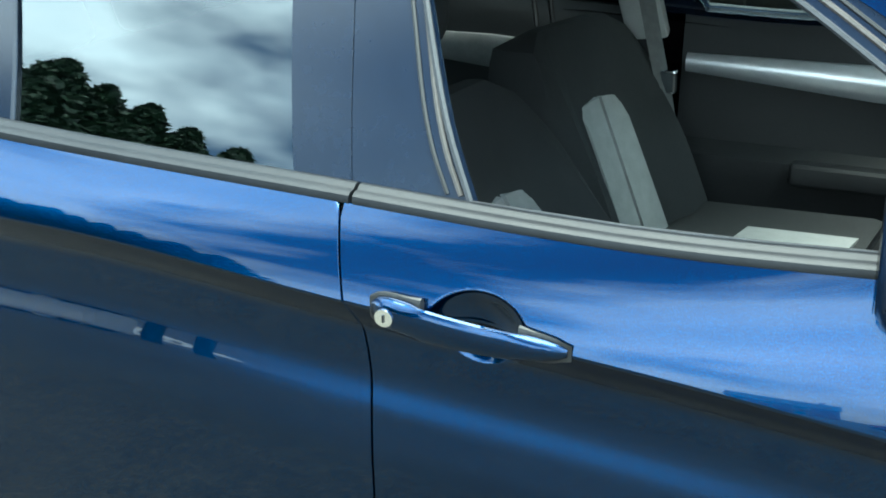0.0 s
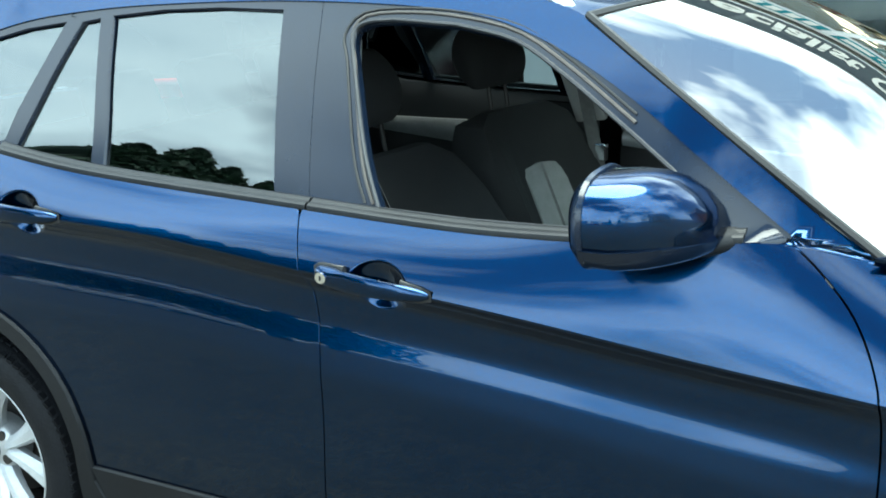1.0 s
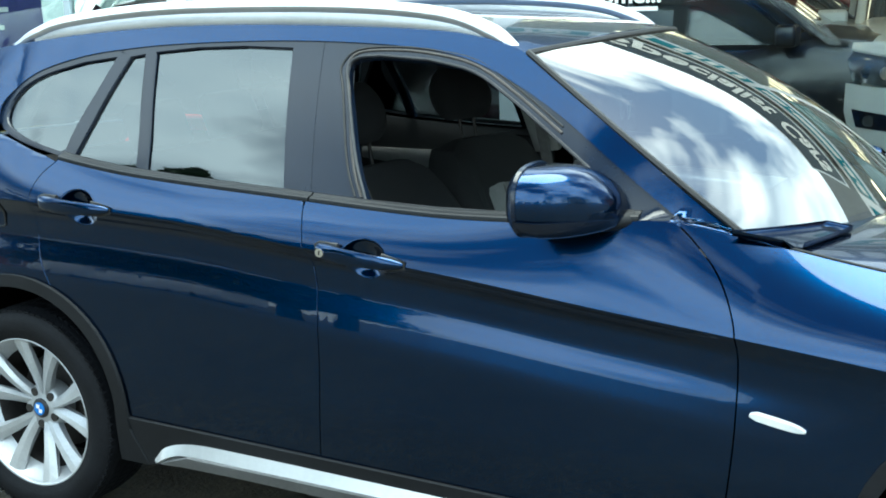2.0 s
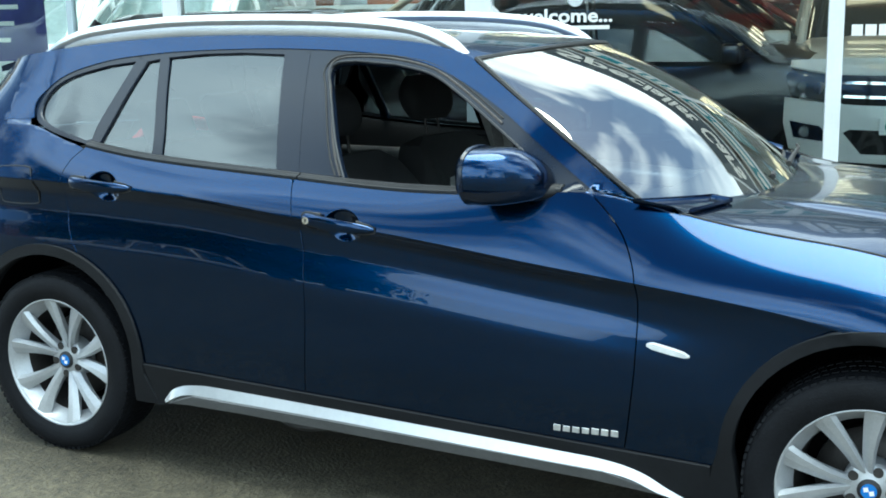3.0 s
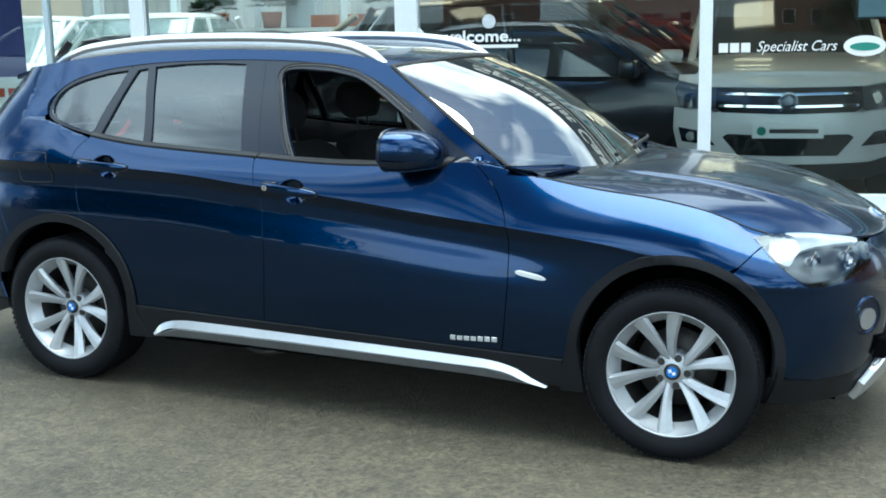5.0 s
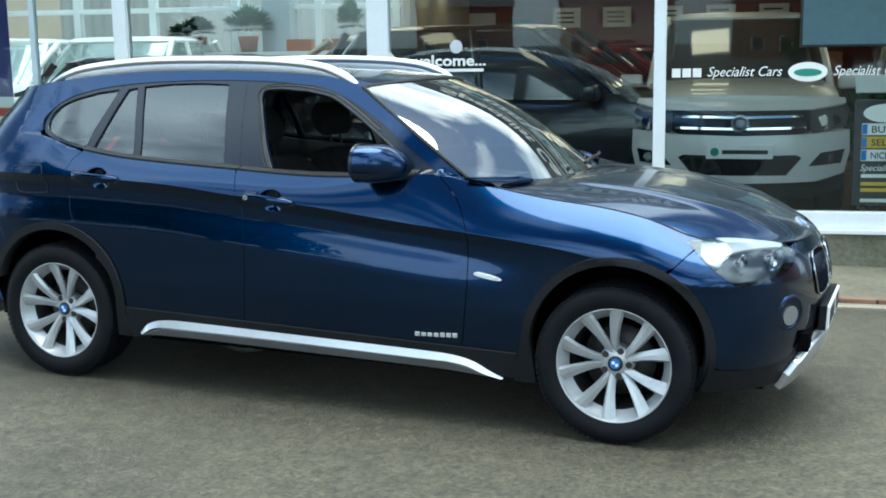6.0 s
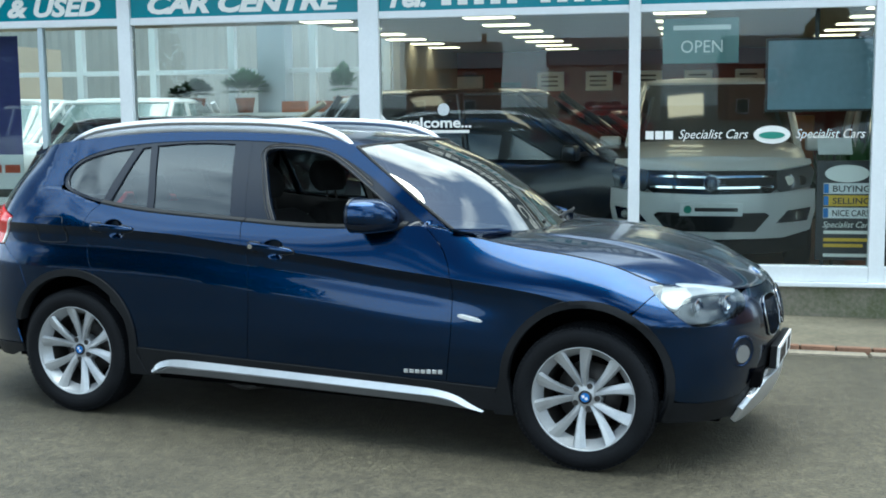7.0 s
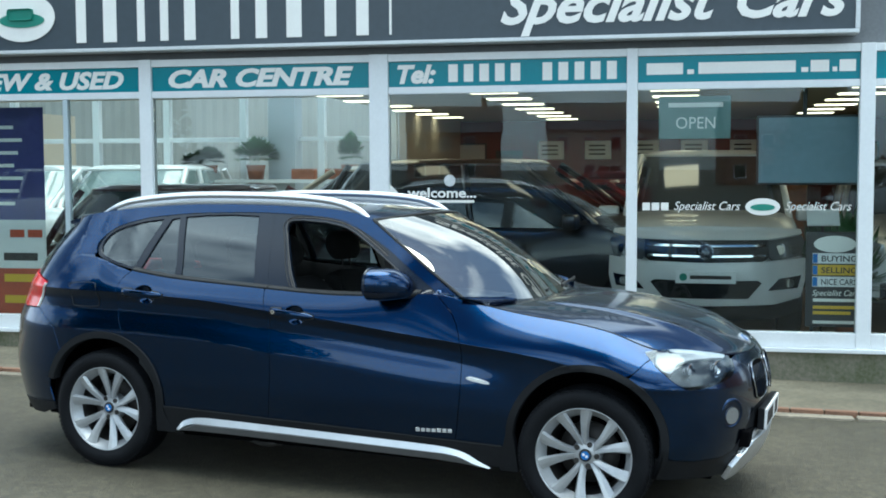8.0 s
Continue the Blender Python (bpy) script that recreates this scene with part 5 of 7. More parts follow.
for s in (-1, 1):
    secs = []
    for k in range(9):
        t = k / 8
        x = 0.752 + 0.122 * t
        z = 0.711 - 0.02 * t
        h = 0.0125 * (1 - abs(2 * t - 0.8) ** 3 * 0.3) * (0.45 if k in (0, 8) else 1)
        y = half_width(x, z)
        secs.append([(x, s * (y - 0.004), z - h), (x, s * (y + 0.009), z - h * 0.7), (x, s * (y + 0.011), z + h * 0.7), (x, s * (y - 0.004), z + h)])
    part("side_repeater", loft(secs), WHITE_LAMP, car, "clear side indicator", True)
    for k in range(7):
        x0 = 0.485 + 0.029 * k
        z0 = 0.407 + 0.0015 * k
        y = half_width(x0, z0)
        part("model_bar", slab(x0, x0 + 0.022, s * y - 0.003, s * y + 0.003, z0 - 0.008, z0 + (0.010 if k in (1, 2, 3) else 0.012), 0.001, 1), ALU, fd_r if s < 0 else fd_l)


# door mirrors
def door_mirror(s):
    spine = [(x + 0.03, y - 0.055, *rest) for x, y, *rest in ((0.212, 0.965, 0.106, 0.072, 1.170), (0.230, 0.963, 0.114, 0.080, 1.170), (0.27, 0.955, 0.116, 0.082, 1.170), (0.31, 0.94, 0.110, 0.079, 1.170), (0.345, 0.918, 0.096, 0.070, 1.166),
             (0.375, 0.895, 0.076, 0.055, 1.157), (0.398, 0.876, 0.05, 0.036, 1.147), (0.410, 0.866, 0.02, 0.016, 1.141))]

    def ring(q, grow=0.0, low=False, n=28):
        x, y, w, h, z = q
        out = []
        for j in range(n):
            a = 2 * math.pi * j / n
            ca, sa = math.cos(a), math.sin(a)
            zz = (h + grow) * math.copysign(abs(sa) ** 0.72, sa)
            if low:
                zz = min(zz, -0.42 * h)
            out.append((x, s * (y + (w + grow) * math.copysign(abs(ca) ** 0.72, ca)), z + zz))
        return out
    top = part("mirror", loft([ring(q) for q in spine[1:]]), BLUE, car, "blue door mirror with black base and rim", True)
    part("mirror_base", loft([ring(q, 0.0035, True) for q in spine]), BLACK_TRIM, top, "", True)
    part("rim", loft([ring(spine[1], 0.004), ring((0.252, *spine[1][1:]), 0.006), ring(spine[0], 0.004), ring((0.234, *spine[0][1:]), -0.008)]), BLACK_TRIM, top, "", True)
    bm = bmesh.new()
    bm.faces.new([bm.verts.new((p[0] - 0.010, p[1], p[2])) for p in ring((0.242, 0.910, 0.098, 0.065, 1.170))])
    part("mirror_glass", bm, mat("mirror_silver", (0.8, 0.82, 0.84), 0.03, 1.0), top)
    part("mirror_foot", loft([[(0.38 + 0.06 * t + rx * math.cos(2 * math.pi * k / 14), s * (0.86 - 0.07 * t), 1.118 + 0.024 * math.sin(2 * math.pi * k / 14)) for k in range(14)] for t, rx in ((0, 0.035), (0.4, 0.045), (1, 0.05))]), CLADDING, top, "", True)


door_mirror(-1)
door_mirror(1)
tri = [(0.365, 1.110), (0.335, 1.20), (0.312, 1.262), (0.325, 1.268), (0.43, 1.20), (0.5, 1.152), (0.535, 1.130)]
both("mirror_sail", skin(tri, lambda u, z: Vector((u, -half_width(u, z) + 0.001, z)), (0.04, 0.04), inset=0, thick=0.03), BLACK_TRIM, fd_r, fd_l, "black triangular mirror mount")



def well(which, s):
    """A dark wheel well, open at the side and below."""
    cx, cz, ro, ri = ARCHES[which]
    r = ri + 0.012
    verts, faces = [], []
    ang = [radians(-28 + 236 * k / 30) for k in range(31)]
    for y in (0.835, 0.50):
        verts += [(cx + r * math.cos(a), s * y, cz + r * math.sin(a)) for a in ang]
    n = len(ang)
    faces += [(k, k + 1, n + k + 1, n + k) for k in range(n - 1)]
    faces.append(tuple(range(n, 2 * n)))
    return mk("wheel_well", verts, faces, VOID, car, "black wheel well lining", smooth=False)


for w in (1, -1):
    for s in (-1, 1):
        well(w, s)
inner = [(0.95, 0.24)] + arc(1, 205, -5, True, 0.02) + [(1.76, 0.60), (1.62, 0.82), (1.3, 0.90), (0.9, 0.97), (0.6, 1.03), (-1.2, 1.09), (-1.5, 1.14), (-1.74, 1.1), (-1.76, 0.5)] + arc(-1, 175, -25, True, 0.02) + [(-0.92, 0.24)]
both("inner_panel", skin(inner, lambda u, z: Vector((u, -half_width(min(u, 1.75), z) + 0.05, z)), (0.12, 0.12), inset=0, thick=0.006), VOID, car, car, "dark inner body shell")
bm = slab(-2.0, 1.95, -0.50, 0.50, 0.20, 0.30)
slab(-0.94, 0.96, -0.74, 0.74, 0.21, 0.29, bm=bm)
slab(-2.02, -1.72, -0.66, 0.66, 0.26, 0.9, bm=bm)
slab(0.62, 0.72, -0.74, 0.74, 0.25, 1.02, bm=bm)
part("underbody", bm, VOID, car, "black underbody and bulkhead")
part("exhaust_bracket", tube([(-0.55, -0.72, 0.215), (-0.45, -0.74, 0.20), (-0.35, -0.72, 0.212)], 0.014, 8), STEEL_DARK, car)


# wheels: five paired V spokes
def spoke(bm, a_hub, a_rim):
    """One flat spoke from hub to rim, wider and lower towards the rim; angles in degrees."""
    secs = []
    for k in range(7):
        t = k / 6
        r = 0.046 + 0.182 * t
        a = radians(a_hub + (a_rim - a_hub) * (t ** 0.85))
        w = 0.0155 + 0.0165 * t ** 1.7
        y = -0.050 - 0.044 * t ** 0.75
        c, sn = math.cos(a), math.sin(a)
        tx, tz = -sn, c
        d = 0.042 - 0.016 * t
        ring = []
        for q, yy in ((-0.85, d), (-1.0, 0.014), (-0.62, 0.0), (0.15, 0.004), (1.0, 0.016), (0.85, d)):
            ring.append((r * c + tx * w * q, y + yy, r * sn + tz * w * q))
        secs.append([bm.verts.new(p) for p in ring])
    for a, b in zip(secs, secs[1:]):
        for j in range(6):
            bm.faces.new((a[j], a[(j + 1) % 6], b[(j + 1) % 6], b[j]))
    bm.faces.new(secs[0]), bm.faces.new(secs[-1])


def road_wheel(x, y, turn, spin):
    hub = new("wheel")
    hub.parent = car
    side = 0 if y < 0 else 180
    hub.matrix_basis = pose(x, y, 0.326, 0, 0, turn + side) @ pose(0, 0, 0, 0, spin, 0)
    prof = [(0.233, -0.096), (0.240, -0.103), (0.247, -0.104), (0.252, -0.1075), (0.270, -0.111), (0.288, -0.111), (0.304, -0.106), (0.316, -0.096), (0.322, -0.084), (0.3255, -0.07), (0.326, -0.03), (0.326, 0.03), (0.3255, 0.07), (0.318, 0.095), (0.296, 0.109), (0.245, 0.107), (0.22, 0.10)]
    v, f = lathe(prof, 96)
    ty = mk("tyre", v, f, TYRE, hub, "black road tyre")
    bm = bmesh.new()
    for k in range(84):
        for row, (yy, skew) in enumerate(((-0.082, 10), (-0.045, -8), (0.0, 6), (0.045, 8), (0.082, -10))):
            m = pose(0, 0, 0, 0, k * 360 / 84 + row * 1.7, 0) @ pose(0, yy, 0.3245 if abs(yy) < 0.06 else 0.319, 0, 0, skew)
            bmesh.ops.create_cube(bm, size=1, matrix=m @ Matrix.Diagonal((0.017, 0.033, 0.007, 1)))
    part("tread", bm, TYRE, ty)
    v, f = lathe([(0.2255, -0.087), (0.2275, -0.095), (0.2305, -0.0995), (0.2345, -0.100), (0.235, -0.094), (0.230, -0.084)], 96)
    rim = mk("rim", v, f, ALLOY, hub, "silver alloy wheel rim")
    v, f = lathe([(0.194, -0.040), (0.216, -0.070), (0.2255, -0.087)], 96)
    mk("rim_barrel", v, f, ALLOY, rim)
    # deeper part of the silver barrel, its shade put in as dark steel colour
    v, f = lathe([(0.180, 0.09), (0.184, 0.02), (0.188, -0.015), (0.194, -0.040)], 96)
    mk("rim_well", v, f, STEEL_DARK, rim, "inside of the rim, coloured dark for shade")
    bm = bmesh.new()
    for k in range(5):
        b = 90 + 72 * k
        for q in (-1, 1):
            spoke(bm, b + 9.0 * q, b + 17.6 * q)
    part("spokes", bm, ALLOY, hub, "five V-shaped silver spokes")
    v, f = lathe([(0.001, -0.050), (0.030, -0.051), (0.036, -0.047), (0.056, -0.049), (0.067, -0.044), (0.073, -0.03), (0.072, 0.02)], 48)
    mk("hub_centre", v, f, ALLOY, hub)
    v, f = lathe([(0.001, -0.058), (0.027, -0.058), (0.031, -0.055), (0.031, -0.048)], 32)
    cap = mk("hub_cap", v, f, INK_BLACK, hub, "round black hub cap")
    part("cap_disc", disc(0.0205, 0.003, 24, pose(0, -0.0592, 0, 90)), BADGE_BLUE, cap)
    part("cap_patch", slab(-0.012, 0.0, -0.0615, -0.0600, 0.0, 0.012), BADGE_WHITE, cap)
    part("cap_patch", slab(0.0, 0.012, -0.0615, -0.0600, -0.012, 0.0), BADGE_WHITE, cap)
    for k in range(5):
        a = radians(90 + 36 + 72 * k)
        part("wheel_bolt", disc(0.0135, 0.02, 14, pose(0.054 * math.cos(a), -0.0405, 0.054 * math.sin(a), 90)), STEEL_DARK, hub)
    v, f = lathe([(0.06, 0.028), (0.148, 0.028), (0.150, 0.04), (0.06, 0.04)], 48)
    mk("brake_disc", v, f, STEEL_DARK, hub, "grey steel brake disc")
    # black disc added behind the spokes, so that the gaps look deeply shaded
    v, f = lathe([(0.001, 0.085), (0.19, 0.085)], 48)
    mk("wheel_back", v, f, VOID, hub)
    bm = tube([(0.208 * math.cos(radians(215)), -0.060, 0.208 * math.sin(radians(215))), (0.200 * math.cos(radians(215)), -0.072, 0.200 * math.sin(radians(215))), (0.193 * math.cos(radians(215)), -0.083, 0.193 * math.sin(radians(215)))], 0.005, 6)
    part("valve", bm, RUBBER, hub)
    return hub


road_wheel(1.38, -0.775, 1.5, -15)
road_wheel(-1.38, -0.775, 0, 8)
road_wheel(1.38, 0.775, 1.5, 30)
road_wheel(-1.38, 0.775, 0, 50)


# ---- cabin ----
def cushion(w, length, thick, crown=0.02, n=14, taper=0.0):
    """A padded board in x (width), y (length) with thickness z, puffed in the middle."""
    secs = []
    for i in range(n + 1):
        t = i / n
        e = min(1.0, math.sin(math.pi * min(1, max(0, t))) * 3.2) ** 0.5 if 0 < t < 1 else 0.25
        ww = w * (1 - taper * t) * (0.9 + 0.1 * e)
        ring = []
        for j in range(24):
            a = 2 * math.pi * j / 24
            ca, sa = math.cos(a), math.sin(a)
            x = ww / 2 * math.copysign(abs(ca) ** 0.45, ca)
            z = thick / 2 * e * math.copysign(abs(sa) ** 0.6, sa) + (crown * (1 - (2 * x / w) ** 2) * e if sa > 0 else 0)
            ring.append((x, length * t, z))
        secs.append(ring)
    return loft(secs)


def placed(bm, m):
    bmesh.ops.transform(bm, matrix=m, verts=bm.verts)
    return bm


def car_seat(xs, yc, skew, lean, top):
    """A front seat in the car's axes: bolstered back with a pale centre panel, cushion, head restraint on two posts.
    xs: front of the back at 0.60 m; lean: its slope; top: height of the shoulders."""
    seat = new("seat")
    seat.parent = car
    tagged(seat, "charcoal fabric front seat with pale grey centre panels")

    def at(u, d, z):
        """u across, d forwards of the back's face, z height."""
        h = z - 0.60
        return (xs - lean * h + 0.10 * max(0, h - 0.30) ** 2 + d + skew * u, yc + u, z)

    def face(u, z):
        """How far the bolsters stand out at u."""
        b = ramp(z, [(0.60, 0.075), (0.80, 0.07), (0.95, 0.05), (top - 0.04, 0.015), (top, 0.0)])
        return b * math.exp(-((abs(u) - 0.195) / 0.062) ** 2)
    secs = []
    n = 18
    for k in range(n + 1):
        z = 0.54 + (top - 0.54) * k / n
        w = ramp(z, [(0.54, 0.255), (0.75, 0.262), (0.95, 0.245), (top - 0.08, 0.215), (top - 0.02, 0.19), (top, 0.14)])
        th = ramp(z, [(0.54, 0.15), (0.9, 0.13), (top - 0.05, 0.10), (top - 0.012, 0.07), (top, 0.03)])
        ring = [at(u, face(u, z) - (0.02 if abs(u) > 0.24 else 0), z) for u in (-w, -w * 0.93, -0.80 * w, -0.62 * w, -0.45 * w, -0.2 * w, 0, 0.2 * w, 0.45 * w, 0.62 * w, 0.80 * w, w * 0.93, w)]
        ring += [at(u, -th * q, z) for u, q in ((w * 1.0, 0.5), (w * 0.92, 0.9), (w * 0.6, 1.0), (0, 1.05), (-w * 0.6, 1.0), (-w * 0.92, 0.9), (-w, 0.5))]
        secs.append(ring)
    part("backrest", loft(secs), FABRIC, seat, "", True)
    for side in (-1, 1):
        secs = []
        for k in range(13):
            z = 0.60 + 0.36 * k / 12
            cap = max(0, (z - 0.90) / 0.06)
            a, b = 0.006, 0.098 - 0.012 * (z - 0.6) / 0.36
            secs.append([at(side * u, face(u, z) + 0.010 - 0.014 * cap * (u / 0.1) ** 2 - (0.012 if e else 0), z - 0.02 * cap * (u / 0.1) ** 2) for u, e in ((a, 1), (a, 0), (0.03, 0), (0.06, 0), (0.08, 0), (b, 0), (b, 1))])
        part("back_panel", loft(secs), FABRIC_GREY, seat, "pale grey ribbed centre panel", True)
    # cushion: dark bolsters and nose, pale middle
    secs = []
    for k in range(13):
        d = -0.04 + 0.54 * k / 12
        e = ramp(d, [(-0.04, 0.75), (0.02, 1.0), (0.42, 1.0), (0.48, 0.85), (0.50, 0.55)])
        ring = []
        for u, zz in ((-0.26, 0.46), (-0.265, 0.58), (-0.24, 0.675), (-0.20, 0.70), (-0.15, 0.668), (-0.10, 0.645), (0, 0.642), (0.10, 0.645), (0.15, 0.655), (0.20, 0.675), (0.24, 0.655), (0.265, 0.58), (0.26, 0.46)):
            ring.append((xs + d + skew * u, yc + u, 0.44 + (zz - 0.44) * e + 0.02 * d))
        secs.append(ring)
    part("seat_cushion", loft(secs), FABRIC, seat, "", True)
    secs = [[(xs + d + skew * u, yc + u, 0.653 + 0.02 * d - (0.02 if q else 0)) for u, q in ((-0.115, 1), (-0.115, 0), (0, 0), (0.115, 0), (0.115, 1))] for d in (0.17, 0.23, 0.29, 0.35, 0.405)]
    part("cushion_panel", loft(secs), FABRIC_GREY, seat, "pale grey centre panel", True)
    hx, hy, hz = at(0, -0.055, top)
    for side in (-1, 1):
        part("head_post", tube([(hx, yc + side * 0.055, top - 0.03), (hx - 0.008, yc + side * 0.055, top + 0.03), (hx - 0.014, yc + side * 0.055, top + 0.09)], 0.006, 8), STEEL_DARK, seat, "", True)
    secs = []
    for k in range(13):
        t = k / 12
        z = top + 0.06 + 0.175 * t
        e = math.sin(math.pi * min(0.985, max(0.015, t))) ** 0.45
        w, th = 0.135 * (0.62 + 0.38 * e) * (1 - 0.12 * t), 0.055 * e
        ring = []
        for q in range(20):
            a = 2 * math.pi * q / 20
            ca, sa = math.cos(a), math.sin(a)
            ring.append((hx - 0.015 - 0.03 * t + th * math.copysign(abs(ca) ** 0.7, ca) + skew * w * sa, yc + w * math.copysign(abs(sa) ** 0.6, sa), z))
        secs.append(ring)
    part("headrest", loft(secs), FABRIC, seat, "", True)


car_seat(-0.16, -0.36, 0.10, 0.57, 1.12)
car_seat(-0.265, 0.36, 0.22, 0.37, 1.12)
bench = new("rear_bench")
bench.parent = car
bench.matrix_basis = pose(-1.02, 0, 0.55, 0, 0, -90)
tagged(bench, "charcoal fabric rear bench seat")
part("bench_cushion", placed(cushion(1.25, 0.5, 0.18, 0.0), pose(0, 0, 0)), FABRIC, bench, "", True)
part("bench_back", placed(cushion(1.25, 0.58, 0.14, 0.0, taper=0.08), pose(0, 0, 0.02, 108)), FABRIC, bench, "", True)
for y in (-0.38, 0.0, 0.38):
    part("headrest", placed(cushion(0.24, 0.16, 0.10, 0.0, taper=0.08), pose(0, 0, 0.02, 108) @ pose(y, 0.58, 0)), FABRIC, bench, "", True)

dash = loft([[(0.62, y, 0.70), (0.50, y, 0.72), (0.44, y, 0.86), (0.47, y, 0.97 + (0.03 if abs(y + 0.36) < 0.2 else 0)), (0.56, y, 1.02 + (0.03 if abs(y + 0.36) < 0.2 else 0)), (0.80, y, 1.06), (0.93, y, 1.05), (0.9, y, 0.8)] for y in (-0.72, -0.6, -0.5, -0.36, -0.2, -0.05, 0.1, 0.4, 0.72)])
part("dashboard", dash, DASH, car, "dark grey dashboard", True)
part("dash_trim", tube([(0.452, -0.05, 0.90), (0.45, 0.2, 0.895), (0.452, 0.45, 0.90), (0.47, 0.70, 0.91)], 0.016, 8, 1.2), ALU, car, "", True)
part("centre_console", slab(-0.25, 0.52, -0.10, 0.10, 0.30, 0.62, 0.03, 3), DASH, car, "", True)
wheel_m = pose(0.22, -0.36, 0.90, 0, -66, 0)
v, f = lathe([(0.185 + 0.015 * math.cos(2 * math.pi * k / 10), 0.015 * math.sin(2 * math.pi * k / 10)) for k in range(11)], 48, "Z")
sw = mk("steering_wheel", [wheel_m @ Vector(q) for q in v], f, DASH, car, "black steering wheel")
part("steering_hub", disc(0.075, 0.05, 24, wheel_m @ pose(0, 0, -0.01)), DASH, sw, "", True)
for a in (0, 180, 270):
    part("steering_spoke", placed(slab(0.06, 0.185, -0.02, 0.02, -0.012, 0.012, 0.006), wheel_m @ pose(0, 0, -0.004, 0, 0, a + 90)), ALU if a == 270 else DASH, sw)
part("steering_column", tube([wheel_m @ Vector((0, 0, -0.02)), (0.40, -0.36, 0.83), (0.55, -0.36, 0.78)], 0.05, 12), DASH, car, "", True)
# door cards, roof lining, pillars, parcel cover
for s in (-1, 1):
    for x0, x1, nm in ((-0.33 if s < 0 else -0.30, 0.60, "door_card"), (-1.18, -0.38, "rear_door_card")):
        top0 = [ramp(x0 + (x1 - x0) * k / 6, BELT) for k in range(7)]
        secs = []
        for k in range(7):
            x = x0 + (x1 - x0) * k / 6
            yb = half_width(x, 1.0) - 0.10
            secs.append([(x, s * (yb + 0.04), 0.30), (x, s * (yb - 0.02), 0.34), (x, s * (yb - 0.03), 0.60), (x, s * (yb - 0.055), 0.68), (x, s * (yb - 0.055), 0.74), (x, s * (yb - 0.01), 0.77), (x, s * (yb + 0.005), 0.98), (x, s * (yb + 0.02), top0[k] - 0.015), (x, s * (yb + 0.035), top0[k] - 0.012), (x, s * (yb + 0.045), 0.30)])
        card = part(nm, loft(secs), DASH, car, "dark grey door lining with a silver band", True)
        yb = half_width((x0 + x1) / 2, 1.0) - 0.10
        part("silver_band", tube([(x0 + 0.015, s * (yb - 0.006), 0.965 if s > 0 else 0.985), ((x0 + x1) / 2, s * (yb - 0.008), 0.95), (x1 - 0.05, s * (yb - 0.004), 0.935)], [0.016, 0.030, 0.026], 10, 1.5), FABRIC_GREY if nm == "rear_door_card" else ALU, card, "", True)
        part("armrest", placed(slab(-0.22, 0.22, -0.035, 0.035, -0.03, 0.03, 0.02, 3), pose((x0 + x1) / 2 + 0.05, s * (yb - 0.05), 0.72)), DASH, card, "", True)
        part("inner_handle", tube([(x1 - 0.24, s * (yb - 0.02), 0.90), (x1 - 0.18, s * (yb - 0.03), 0.895), (x1 - 0.12, s * (yb - 0.015), 0.89)], 0.011, 8), CHROME, card, "", True)
    part("pillar_trim", placed(slab(-0.05, 0.05, -0.02, 0.02, 0, 0.46, 0.012), pose(-0.395 if s < 0 else -0.37, s * 0.735, 1.03, s * 23, -8, 0)), LINING, car, "pale inner door pillar", True)
    bx = 0 if s < 0 else 0.02
    belt = tube([(-0.42 + bx, s * 0.66, 1.33), (-0.36 + bx, s * 0.60, 1.10), (-0.29 + bx, s * 0.55, 0.85), (-0.24 + bx, s * 0.55, 0.60)], 0.022, 6, 0.12)
    part("seat_belt", belt, SEATBELT, car)
    part("belt_tongue", slab(-0.325 + bx, -0.29 + bx, s * 0.578 - 0.014, s * 0.578 + 0.014, 0.93, 0.985, 0.004), CHROME, car)


def lining(x, t):
    p = roof_at(min(x, 0.12), t * 0.97)
    return Vector((p.x, p.y, p.z - 0.035))


data = skin([(-1.6, -1), (0.12, -1), (0.12, 1), (-1.6, 1)], lining, (0.15, 0.2), inset=0, thick=0.004, out=-1)
mk("headlining", data[0], data[1], LINING, car, "pale grey roof lining")
part("interior_mirror", placed(slab(-0.02, 0.02, -0.12, 0.12, -0.035, 0.035, 0.015, 3), pose(0.27, 0.0, 1.40, 0, 10, -15)), DASH, car, "black rear-view mirror", True)
part("mirror_stalk", tube([(0.28, 0, 1.41), (0.31, 0, 1.44), (0.33, 0, 1.475)], 0.01, 8), DASH, car)
part("boot_cover", slab(-1.85, -1.30, -0.60, 0.60, 1.02, 1.04), DASH, car, "black parcel cover")


# ---- proportions of the finished body ----
def proportion(p):
    x, z = p.x, p.z
    return Vector((0.0155 + 1.0082 * x - 0.0191 * x * x + 0.0635 * z + 0.0045 * x * z - 0.0368 * z * z, p.y,
                   0.0057 + 0.0053 * x - 0.0007 * x * x + 0.9153 * z - 0.0167 * x * z + 0.0248 * z * z))


for o in car.children_recursive:
    if o.type != "MESH" or o.name.startswith("wheel") and not o.name.startswith("wheel_well") or o.parent.name.startswith("wheel"):
        continue
    if o.parent.parent is not None and o.parent.parent.name.startswith("wheel"):
        continue
    m = o.parent.matrix_basis @ o.matrix_basis if o.parent is not car and o.parent.type == "EMPTY" else o.matrix_basis.copy()
    back = m.inverted()
    for v in o.data.vertices:
        v.co = back @ proportion(m @ v.co)


